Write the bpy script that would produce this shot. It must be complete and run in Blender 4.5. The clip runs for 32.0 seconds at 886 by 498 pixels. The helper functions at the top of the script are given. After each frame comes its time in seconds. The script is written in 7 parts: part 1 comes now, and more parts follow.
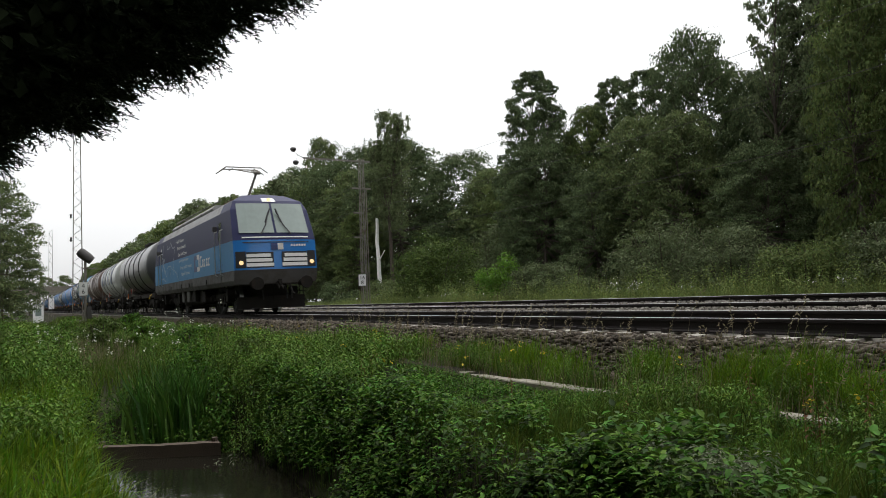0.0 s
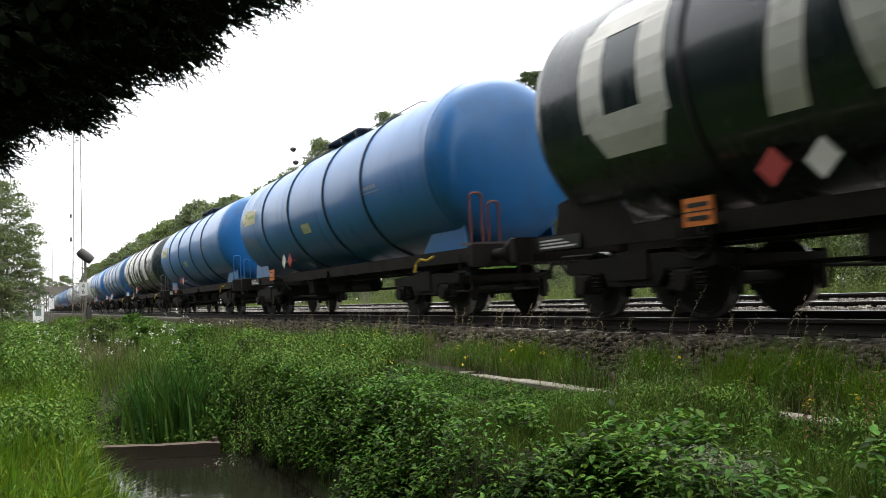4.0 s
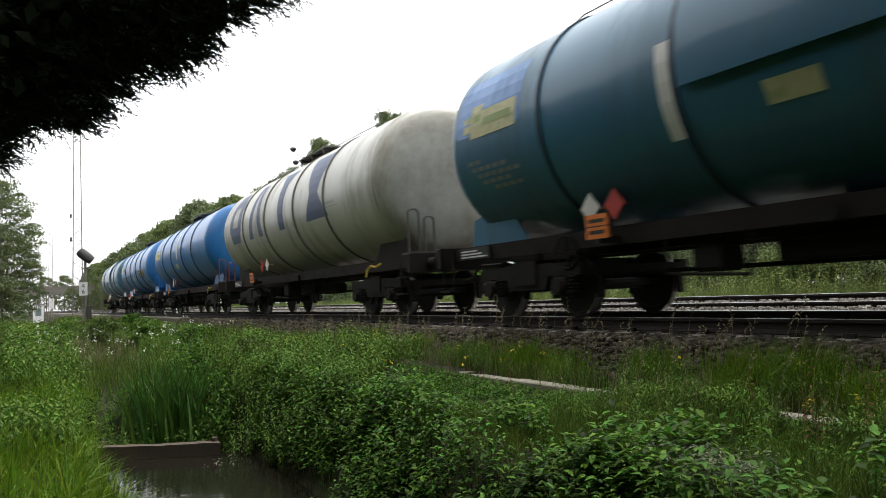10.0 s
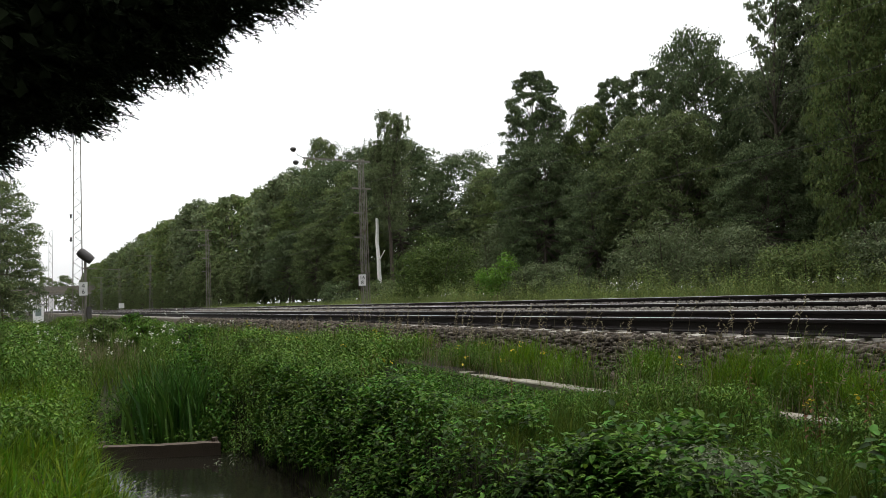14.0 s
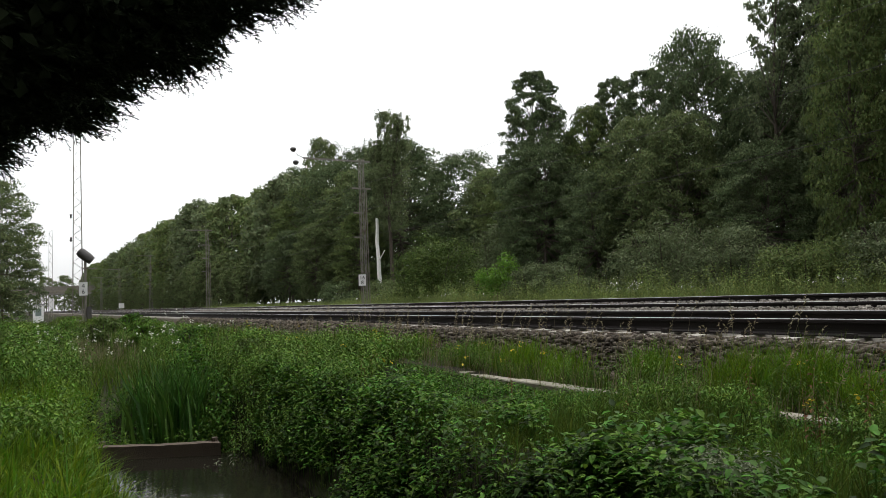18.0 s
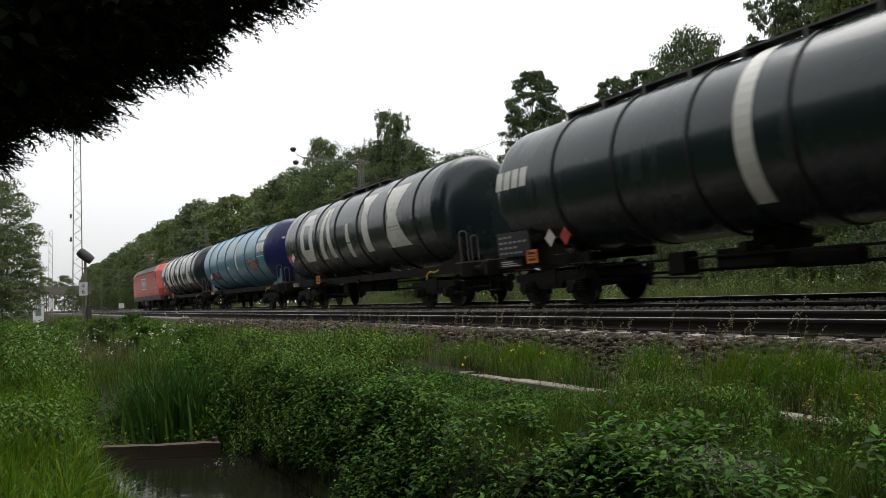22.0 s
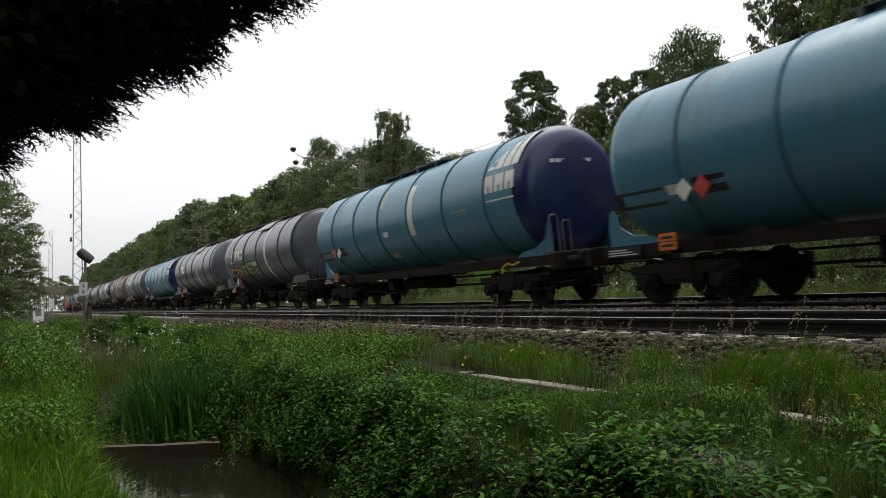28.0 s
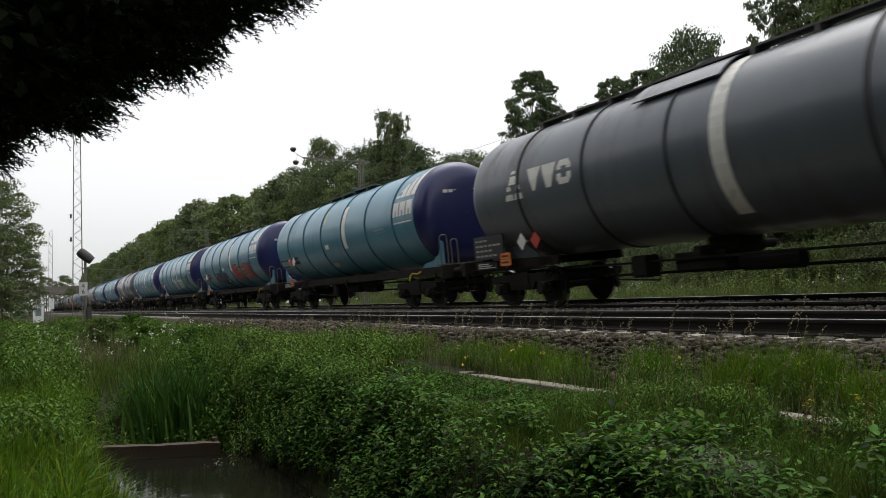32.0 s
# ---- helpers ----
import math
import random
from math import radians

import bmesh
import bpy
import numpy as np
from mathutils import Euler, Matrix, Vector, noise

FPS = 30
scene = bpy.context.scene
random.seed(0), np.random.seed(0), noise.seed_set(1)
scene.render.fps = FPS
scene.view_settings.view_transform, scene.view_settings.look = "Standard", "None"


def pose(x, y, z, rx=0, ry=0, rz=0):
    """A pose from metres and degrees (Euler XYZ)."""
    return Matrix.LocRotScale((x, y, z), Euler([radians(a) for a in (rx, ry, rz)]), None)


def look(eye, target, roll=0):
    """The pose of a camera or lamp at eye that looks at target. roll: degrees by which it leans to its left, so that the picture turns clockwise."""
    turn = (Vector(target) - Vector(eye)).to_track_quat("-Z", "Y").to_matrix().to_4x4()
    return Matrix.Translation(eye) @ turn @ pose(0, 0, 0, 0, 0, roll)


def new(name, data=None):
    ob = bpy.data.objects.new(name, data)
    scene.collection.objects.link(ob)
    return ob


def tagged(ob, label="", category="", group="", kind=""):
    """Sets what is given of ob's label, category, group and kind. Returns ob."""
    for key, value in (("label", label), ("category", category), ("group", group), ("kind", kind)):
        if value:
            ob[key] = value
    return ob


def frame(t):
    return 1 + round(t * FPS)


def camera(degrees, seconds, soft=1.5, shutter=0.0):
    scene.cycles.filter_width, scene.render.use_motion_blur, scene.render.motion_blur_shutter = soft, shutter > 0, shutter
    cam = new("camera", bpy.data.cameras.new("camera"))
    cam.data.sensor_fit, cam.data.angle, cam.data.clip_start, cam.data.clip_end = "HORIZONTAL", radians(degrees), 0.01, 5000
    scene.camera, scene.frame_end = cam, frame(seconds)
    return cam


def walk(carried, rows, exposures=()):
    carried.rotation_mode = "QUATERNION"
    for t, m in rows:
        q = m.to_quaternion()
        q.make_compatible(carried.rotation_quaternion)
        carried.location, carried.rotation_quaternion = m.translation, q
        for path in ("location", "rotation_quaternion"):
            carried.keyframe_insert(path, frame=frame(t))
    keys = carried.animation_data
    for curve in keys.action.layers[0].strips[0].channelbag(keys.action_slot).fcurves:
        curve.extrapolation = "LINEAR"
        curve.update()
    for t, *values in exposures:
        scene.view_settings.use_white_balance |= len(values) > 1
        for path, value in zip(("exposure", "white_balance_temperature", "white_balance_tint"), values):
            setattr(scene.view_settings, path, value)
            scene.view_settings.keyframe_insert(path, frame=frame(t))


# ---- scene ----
# Plan: x runs along the tracks (train one travels towards +x), y away from the camera, z = 0 is the near rail's top.

# ---------------------------------------------------------------- camera
EYE = (0.0, 0.0, 0.3663)
cam = camera(61.76, 32.0, soft=0.9, shutter=0.11)
CAM_POSE = look(EYE, (-8.67965, 4.92439, 1.0098), -2.077)
walk(cam, [(0.0, CAM_POSE), (32.0, CAM_POSE)],
     exposures=[(0.0, -0.22), (0.6, -0.35), (1.1, -0.35), (2.0, 0.3), (3.0, 0.65), (6.0, 0.7), (9.0, 0.4), (11.0, 0.55), (12.0, 0.8),
                (13.0, 0.58), (14.0, -0.02), (19.2, -0.08), (20.0, -0.25), (21.0, -0.32), (32.0, -0.38)])

# ---------------------------------------------------------------- overcast daylight
SUN_EL, SUN_ROT = radians(72), radians(330)
world = bpy.data.worlds.new("overcast_sky")
scene.world = world
world.use_nodes = True
wn = world.node_tree
wn.nodes.clear()
sky = wn.nodes.new("ShaderNodeTexSky")
sky.sky_type, sky.sun_disc, sky.sun_elevation, sky.sun_rotation = "NISHITA", False, SUN_EL, SUN_ROT
sky.air_density, sky.dust_density, sky.ozone_density = 1.0, 5.0, 1.0
grey = wn.nodes.new("ShaderNodeHueSaturation")
grey.inputs["Saturation"].default_value = 0.12
bg = wn.nodes.new("ShaderNodeBackground")
bg.inputs["Strength"].default_value = 0.32
wout = wn.nodes.new("ShaderNodeOutputWorld")
wn.links.new(sky.outputs[0], grey.inputs["Color"])
veil = wn.nodes.new("ShaderNodeMix")
veil.data_type = "RGBA"
veil.inputs["Factor"].default_value = 0.55
veil.inputs[7].default_value = (4.2, 4.25, 4.3, 1)
wn.links.new(grey.outputs[0], veil.inputs[6])
wn.links.new(veil.outputs[2], bg.inputs[0])
wn.links.new(bg.outputs[0], wout.inputs[0])
sun = new("sun", bpy.data.lights.new("sun", "SUN"))
sun.data.energy, sun.data.angle, sun.data.color = 1.4, radians(50), (1.0, 0.97, 0.92)
sun.matrix_basis = look((-13, 23, 85), (0, 0, 0))

# ---------------------------------------------------------------- mesh helpers


class Geo:
    """Collects vertices, faces and material slots of one mesh."""

    def __init__(self):
        self.v, self.f, self.m = [], [], []

    def add(self, verts, faces, slot=0):
        n = len(self.v)
        self.v += [tuple(p) for p in verts]
        self.f += [tuple(n + i for i in face) for face in faces]
        self.m += [slot] * len(faces)
        return self

    def box(self, x0, x1, y0, y1, z0, z1, slot=0, c=0.0):
        """A box, with its long edges chamfered by c where c > 0."""
        if c <= 0:
            v = [(x, y, z) for x in (x0, x1) for y in (y0, y1) for z in (z0, z1)]
            return self.add(v, [(0, 1, 3, 2), (4, 6, 7, 5), (0, 4, 5, 1), (2, 3, 7, 6), (0, 2, 6, 4), (1, 5, 7, 3)], slot)
        ring = [(y0 + c, z0), (y1 - c, z0), (y1, z0 + c), (y1, z1 - c), (y1 - c, z1), (y0 + c, z1), (y0, z1 - c), (y0, z0 + c)]
        return self.loft([[(x, y, z) for y, z in ring] for x in (x0, x1)], slot)

    def loft(self, rings, slot=0, caps=True, closed=True):
        n, k = len(self.v), len(rings[0])
        for r in rings:
            self.v += [tuple(p) for p in r]
        for i in range(len(rings) - 1):
            for j in range(k if closed else k - 1):
                a, b = n + i * k + j, n + i * k + (j + 1) % k
                self.f.append((a, b, b + k, a + k))
                self.m.append(slot)
        if caps:
            self.f += [tuple(n + j for j in reversed(range(k))), tuple(n + (len(rings) - 1) * k + j for j in range(k))]
            self.m += [slot, slot]
        return self

    def rod(self, a, b, r, slot=0, k=6, r2=None):
        """A round bar from a to b."""
        a, b = Vector(a), Vector(b)
        w = (b - a).normalized()
        u = w.orthogonal().normalized()
        s = w.cross(u)
        rr = (r, r if r2 is None else r2)
        rings = [[p + (u * math.cos(t * math.tau / k) + s * math.sin(t * math.tau / k)) * rr[i] for t in range(k)] for i, p in enumerate((a, b))]
        return self.loft(rings, slot)

    def path(self, pts, r, slot=0, k=6):
        for a, b in zip(pts, pts[1:]):
            self.rod(a, b, r, slot, k)
        return self

    def turned(self, profile, centre, axis="y", slot=0, k=24, caps=True):
        """A lathe part: profile of (along, radius) round an axis through centre."""
        rings = []
        for d, r in profile:
            ring = []
            for t in range(k):
                ca, sa = r * math.cos(t * math.tau / k), r * math.sin(t * math.tau / k)
                o = {"x": (d, ca, sa), "y": (ca, d, sa), "z": (ca, sa, d)}[axis]
                ring.append((centre[0] + o[0], centre[1] + o[1], centre[2] + o[2]))
            rings.append(ring)
        return self.loft(rings, slot, caps)

    def mesh(self, name, mats, smooth=False):
        me = bpy.data.meshes.new(name)
        me.from_pydata(self.v, [], self.f)
        for m in mats if isinstance(mats, (list, tuple)) else [mats]:
            me.materials.append(m)
        if any(self.m):
            me.polygons.foreach_set("material_index", self.m)
        if smooth:
            me.polygons.foreach_set("use_smooth", [True] * len(self.f))
            me.set_sharp_from_angle(angle=radians(38))
        me.update()
        return me


def part(name, geo, mats, parent=None, label="", smooth=False, at=None):
    """One mesh object from a Geo, under a thing or a part."""
    ob = new(name, geo if isinstance(geo, bpy.types.Mesh) else geo.mesh(name, mats, smooth))
    if parent is not None:
        ob.parent = parent
    if at is not None:
        ob.matrix_basis = at
    return tagged(ob, label)


def thing(name, label, category, group="", kind="", at=None):
    ob = new(name)
    ob.empty_display_size = 0.2
    if at is not None:
        ob.matrix_basis = at
    return tagged(ob, label, category, group, kind)


def np_mesh(name, verts, polys, mat, smooth=False):
    """A mesh from arrays: verts (n, 3) and a list of (m, k) face arrays."""
    me = bpy.data.meshes.new(name)
    me.vertices.add(len(verts))
    me.vertices.foreach_set("co", np.asarray(verts, np.float32).ravel())
    loops = np.concatenate([p.ravel() for p in polys]).astype(np.int32)
    sizes = np.concatenate([np.full(len(p), p.shape[1]) for p in polys])
    starts = np.concatenate([[0], np.cumsum(sizes)[:-1]]).astype(np.int32)
    me.loops.add(len(loops))
    me.loops.foreach_set("vertex_index", loops)
    me.polygons.add(len(sizes))
    me.polygons.foreach_set("loop_start", starts)
    if smooth:
        me.polygons.foreach_set("use_smooth", np.ones(len(sizes), bool))
    me.update(calc_edges=True)
    me.materials.append(mat)
    return me


# ---------------------------------------------------------------- materials


def material(name, base, rough=0.6, metal=0.0, scale=4.0, vary=0.25, fine=40.0, bump=0.15, dirt=None, dirt_amount=0.0,
             streak=False, island=0.0, each=0.0, translucent=0.0, coat=0.0, hue=0.0, spec=0.5):
    """A procedural surface: base colour varied at two scales, dirt patches, bump, and chance per piece."""
    m = bpy.data.materials.new(name)
    m.use_nodes = True
    t = m.node_tree
    t.nodes.clear()
    out = t.nodes.new("ShaderNodeOutputMaterial")
    bsdf = t.nodes.new("ShaderNodeBsdfPrincipled")
    bsdf.inputs["Roughness"].default_value, bsdf.inputs["Metallic"].default_value = rough, metal
    bsdf.inputs["Coat Weight"].default_value, bsdf.inputs["Specular IOR Level"].default_value = coat, spec
    co = t.nodes.new("ShaderNodeTexCoord")
    src = co.outputs["Object"]
    if streak:
        mp = t.nodes.new("ShaderNodeMapping")
        mp.inputs["Scale"].default_value = (1.6, 0.45, 0.45)
        t.links.new(src, mp.inputs[0])
        src = mp.outputs[0]
    big = t.nodes.new("ShaderNodeTexNoise")
    big.inputs["Scale"].default_value, big.inputs["Detail"].default_value = scale, 5
    t.links.new(src, big.inputs["Vector"])
    small = t.nodes.new("ShaderNodeTexNoise")
    small.inputs["Scale"].default_value, small.inputs["Detail"].default_value = fine, 4
    t.links.new(co.outputs["Object"], small.inputs["Vector"])

    def maths(op, a, b):
        n = t.nodes.new("ShaderNodeMath")
        n.operation = op
        for i, s in enumerate((a, b)):
            if isinstance(s, (int, float)):
                n.inputs[i].default_value = s
            else:
                t.links.new(s, n.inputs[i])
        return n.outputs[0]

    value = maths("ADD", maths("MULTIPLY", big.outputs[0], vary * 1.4), maths("MULTIPLY", small.outputs[0], vary * 0.6))
    value = maths("ADD", value, 1.0 - vary)
    info = t.nodes.new("ShaderNodeObjectInfo") if each else None
    if each:
        value = maths("ADD", value, maths("MULTIPLY", maths("SUBTRACT", info.outputs["Random"], 0.5), each))
    geo = t.nodes.new("ShaderNodeNewGeometry") if island else None
    if island:
        value = maths("ADD", value, maths("MULTIPLY", maths("SUBTRACT", geo.outputs["Random Per Island"], 0.5), island))
    hsv = t.nodes.new("ShaderNodeHueSaturation")
    hsv.inputs["Color"].default_value = (*base, 1)
    t.links.new(value, hsv.inputs["Value"])
    if hue:
        src_h = geo.outputs["Random Per Island"] if island else big.outputs[0]
        h = maths("ADD", maths("MULTIPLY", maths("SUBTRACT", maths("FRACT", maths("MULTIPLY", src_h, 7.31), 0.0), 0.5), hue), 0.5)
        t.links.new(h, hsv.inputs["Hue"])
    colour = hsv.outputs[0]
    if dirt is not None:
        patch = t.nodes.new("ShaderNodeTexNoise")
        patch.inputs["Scale"].default_value, patch.inputs["Detail"].default_value = scale * 0.7, 9
        patch.inputs["Roughness"].default_value = 0.7
        t.links.new(src, patch.inputs["Vector"])
        ramp = t.nodes.new("ShaderNodeValToRGB")
        ramp.color_ramp.elements[0].position, ramp.color_ramp.elements[1].position = 0.62 - 0.3 * dirt_amount, 0.85 - 0.3 * dirt_amount
        t.links.new(patch.outputs[0], ramp.inputs[0])
        mix = t.nodes.new("ShaderNodeMix")
        mix.data_type = "RGBA"
        t.links.new(ramp.outputs[0], mix.inputs["Factor"])
        t.links.new(colour, mix.inputs[6])
        mix.inputs[7].default_value = (*dirt, 1)
        colour = mix.outputs[2]
        t.links.new(maths("ADD", maths("MULTIPLY", ramp.outputs[0], 0.35), rough), bsdf.inputs["Roughness"])
    t.links.new(colour, bsdf.inputs["Base Color"])
    if bump:
        b = t.nodes.new("ShaderNodeBump")
        b.inputs["Strength"].default_value, b.inputs["Distance"].default_value = bump, 0.02
        t.links.new(small.outputs[0], b.inputs["Height"])
        t.links.new(b.outputs[0], bsdf.inputs["Normal"])
    last = bsdf.outputs[0]
    if translucent:
        tr = t.nodes.new("ShaderNodeBsdfTranslucent")
        t.links.new(colour, tr.inputs[0])
        ms = t.nodes.new("ShaderNodeMixShader")
        ms.inputs[0].default_value = translucent
        t.links.new(last, ms.inputs[1])
        t.links.new(tr.outputs[0], ms.inputs[2])
        last = ms.outputs[0]
    t.links.new(last, out.inputs[0])
    return m


def glowing(name, colour, strength):
    m = bpy.data.materials.new(name)
    m.use_nodes = True
    b = m.node_tree.nodes["Principled BSDF"]
    b.inputs["Base Color"].default_value = (*colour, 1)
    b.inputs["Emission Color"].default_value = (*colour, 1)
    b.inputs["Emission Strength"].default_value = strength
    return m


def water_material():
    m = bpy.data.materials.new("stream_water")
    m.use_nodes = True
    t = m.node_tree
    b = t.nodes["Principled BSDF"]
    b.inputs["Base Color"].default_value, b.inputs["Roughness"].default_value = (0.012, 0.011, 0.008, 1), 0.04
    co = t.nodes.new("ShaderNodeTexCoord")
    n1, n2 = t.nodes.new("ShaderNodeTexNoise"), t.nodes.new("ShaderNodeTexNoise")
    n1.inputs["Scale"].default_value, n1.inputs["Detail"].default_value = 5.0, 3
    n2.inputs["Scale"].default_value, n2.inputs["Detail"].default_value = 16, 2
    add = t.nodes.new("ShaderNodeMath")
    for n in (n1, n2):
        t.links.new(co.outputs["Object"], n.inputs["Vector"])
    t.links.new(n1.outputs[0], add.inputs[0])
    t.links.new(n2.outputs[0], add.inputs[1])
    bp = t.nodes.new("ShaderNodeBump")
    bp.inputs["Strength"].default_value, bp.inputs["Distance"].default_value = 0.08, 0.02
    t.links.new(add.outputs[0], bp.inputs["Height"])
    t.links.new(bp.outputs[0], b.inputs["Normal"])
    return m


SOIL = material("meadow_soil", (0.018, 0.017, 0.009), 0.95, scale=0.6, vary=0.5, fine=14, bump=0.6, dirt=(0.03, 0.04, 0.012), dirt_amount=0.5, spec=0.1)
BALLAST = material("ballast", (0.052, 0.042, 0.029), 0.95, scale=1.2, vary=0.5, fine=22, bump=1.0, dirt=(0.036, 0.028, 0.02), dirt_amount=0.5, spec=0.2)
STONE = material("ballast_stone", (0.085, 0.071, 0.055), 0.9, scale=1.5, vary=0.5, fine=60, bump=0.4, island=1.1, spec=0.2)
PALESTONE = material("pale_ballast_stone", (0.2, 0.185, 0.16), 0.9, scale=1.5, vary=0.5, fine=60, bump=0.4, island=1.0, spec=0.2)
CONCRETE = material("sleeper_concrete", (0.36, 0.34, 0.3), 0.9, scale=5, vary=0.35, fine=60, bump=0.3, each=0.3, dirt=(0.12, 0.1, 0.08), dirt_amount=0.5)
DUCT = material("weathered_concrete", (0.24, 0.225, 0.18), 0.9, scale=3, vary=0.3, fine=50, bump=0.3, each=0.25, dirt=(0.15, 0.14, 0.09), dirt_amount=0.5)
RAIL = material("rusty_rail_steel", (0.016, 0.012, 0.0105), 0.9, scale=3, vary=0.35, fine=60, bump=0.2)
RAILTOP = material("polished_rail_head", (0.6, 0.6, 0.6), 0.38, 1.0, scale=8, vary=0.15, fine=80, bump=0.03)
BARK = material("bark", (0.07, 0.055, 0.042), 0.95, scale=4, vary=0.5, fine=30, bump=0.8)
BIRCHBARK = material("birch_bark", (0.85, 0.83, 0.79), 0.8, scale=3, vary=0.15, fine=30, bump=0.3, dirt=(0.06, 0.055, 0.05), dirt_amount=0.12)
WOOD = material("wet_wood", (0.07, 0.05, 0.034), 0.85, scale=4, vary=0.4, fine=50, bump=0.4)
MASTSTEEL = material("mast_steel", (0.19, 0.175, 0.15), 0.75, 0.2, scale=3, vary=0.35, fine=40, bump=0.2, dirt=(0.12, 0.06, 0.035), dirt_amount=0.3)
WIRE = material("wire_copper", (0.09, 0.085, 0.08), 0.6, 0.5, scale=2, vary=0.2, fine=20, bump=0.0)
SIGNWHITE = material("white_enamel", (0.8, 0.8, 0.78), 0.4, scale=4, vary=0.1, fine=40, bump=0.03)
SIGNBLACK = material("black_lettering", (0.02, 0.02, 0.02), 0.5, scale=4, vary=0.1, fine=40, bump=0.0)
UNDER = material("underframe_grime", (0.014, 0.0125, 0.011), 0.9, scale=3, vary=0.5, fine=30, bump=0.4, dirt=(0.035, 0.026, 0.02), dirt_amount=0.3, spec=0.25)
SOLEBAR = material("soleplate_brown_grey", (0.024, 0.021, 0.019), 0.75, scale=2, vary=0.4, fine=30, bump=0.3, dirt=(0.03, 0.022, 0.018), dirt_amount=0.4, spec=0.12)
WHEEL = material("wheel_steel", (0.012, 0.011, 0.01), 0.8, 0.0, scale=5, vary=0.4, fine=40, bump=0.2)
TREAD = material("polished_tread", (0.5, 0.5, 0.5), 0.3, 1.0, scale=5, vary=0.2, fine=40, bump=0.02)
GRATE = material("walkway_grating", (0.13, 0.12, 0.115), 0.7, 0.4, scale=4, vary=0.3, fine=60, bump=0.2)
YELLOW = material("yellow_lever_paint", (0.6, 0.42, 0.03), 0.6, scale=6, vary=0.3, fine=40, bump=0.1, dirt=(0.1, 0.07, 0.03), dirt_amount=0.3)
ORANGE = material("hazard_orange", (0.75, 0.2, 0.03), 0.55, scale=6, vary=0.15, fine=40, bump=0.02)
PLACARDWHITE = material("placard_white", (0.72, 0.7, 0.66), 0.55, scale=8, vary=0.2, fine=40, bump=0.02)
PLACARDRED = material("placard_red", (0.5, 0.05, 0.04), 0.55, scale=8, vary=0.2, fine=40, bump=0.02)
MARKWHITE = material("white_marking", (0.68, 0.67, 0.63), 0.5, scale=3, vary=0.25, fine=40, bump=0.02, dirt=(0.3, 0.28, 0.25), dirt_amount=0.2)
STENCIL = material("worn_stencil_grey", (0.3, 0.3, 0.29), 0.6, scale=6, vary=0.5, fine=40, bump=0.0)
MARKBLUE = material("navy_marking", (0.06, 0.09, 0.17), 0.5, scale=3, vary=0.25, fine=40, bump=0.02)
MARKYELLOW = material("faded_yellow_label", (0.5, 0.48, 0.27), 0.55, scale=8, vary=0.3, fine=40, bump=0.02, dirt=(0.25, 0.32, 0.14), dirt_amount=0.4)
GREYBOARD = material("weathered_grey_board", (0.22, 0.22, 0.21), 0.7, scale=6, vary=0.4, fine=40, bump=0.05)
DATA = material("black_data_panel", (0.02, 0.02, 0.022), 0.5, scale=8, vary=0.2, fine=40, bump=0.02)


HOOP_SHADE = {}


def tank_paint(name, base, dirt, amount, rough=0.36):
    return material(name, base, rough, scale=1.1, vary=0.2, fine=26, bump=0.03, dirt=dirt, dirt_amount=amount, streak=True, coat=0.28)


GRIME = (0.06, 0.055, 0.05)
PAINT = {
    "black": tank_paint("anthracite_tank_paint", (0.015, 0.026, 0.03), (0.03, 0.042, 0.045), 0.35, 0.25),
    "grey": tank_paint("grey_tank_paint", (0.095, 0.108, 0.13), GRIME, 0.35),
    "darkgrey": tank_paint("dark_grey_tank_paint", (0.06, 0.063, 0.066), GRIME, 0.3),
    "white": tank_paint("off_white_tank_paint", (0.46, 0.48, 0.46), (0.26, 0.26, 0.22), 0.35),
    "beige": tank_paint("dirty_beige_tank_paint", (0.45, 0.45, 0.4), (0.2, 0.18, 0.13), 0.5),
    "brown": tank_paint("rust_brown_tank_paint", (0.1, 0.056, 0.038), (0.035, 0.03, 0.028), 0.6, 0.42),
    "rust": tank_paint("rusty_grey_tank_paint", (0.17, 0.095, 0.062), (0.05, 0.046, 0.046), 0.7, 0.5),
    "lightblue": tank_paint("light_blue_tank_paint", (0.09, 0.27, 0.42), (0.13, 0.2, 0.22), 0.4),
    "blue": tank_paint("bright_blue_tank_paint", (0.014, 0.15, 0.42), (0.025, 0.09, 0.2), 0.3),
    "dullblue": tank_paint("dull_blue_tank_paint", (0.024, 0.12, 0.3), (0.04, 0.1, 0.17), 0.4),
    "teal": tank_paint("faded_teal_tank_paint", (0.032, 0.14, 0.23), (0.045, 0.1, 0.14), 0.45),
    "err": tank_paint("turquoise_tank_paint", (0.06, 0.21, 0.3), (0.07, 0.13, 0.15), 0.3),
    "navy": tank_paint("navy_tank_paint", (0.012, 0.016, 0.09), GRIME, 0.15),
}
# darkened tones of the tank paints; they stand for shading along the hoops
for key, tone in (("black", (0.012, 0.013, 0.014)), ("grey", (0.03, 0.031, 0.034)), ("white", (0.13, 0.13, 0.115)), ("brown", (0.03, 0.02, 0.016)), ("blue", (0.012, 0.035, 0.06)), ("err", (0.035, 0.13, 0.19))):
    HOOP_SHADE[key] = material("tank_hoop_shade_" + key, tone, 0.6, scale=2, vary=0.3, fine=30, bump=0.05)
HOOP_SHADE_OF = {"black": "black", "darkgrey": "black", "grey": "grey", "white": "white", "beige": "white", "brown": "brown", "rust": "grey",
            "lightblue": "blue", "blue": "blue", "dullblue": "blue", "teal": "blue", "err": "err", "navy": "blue"}
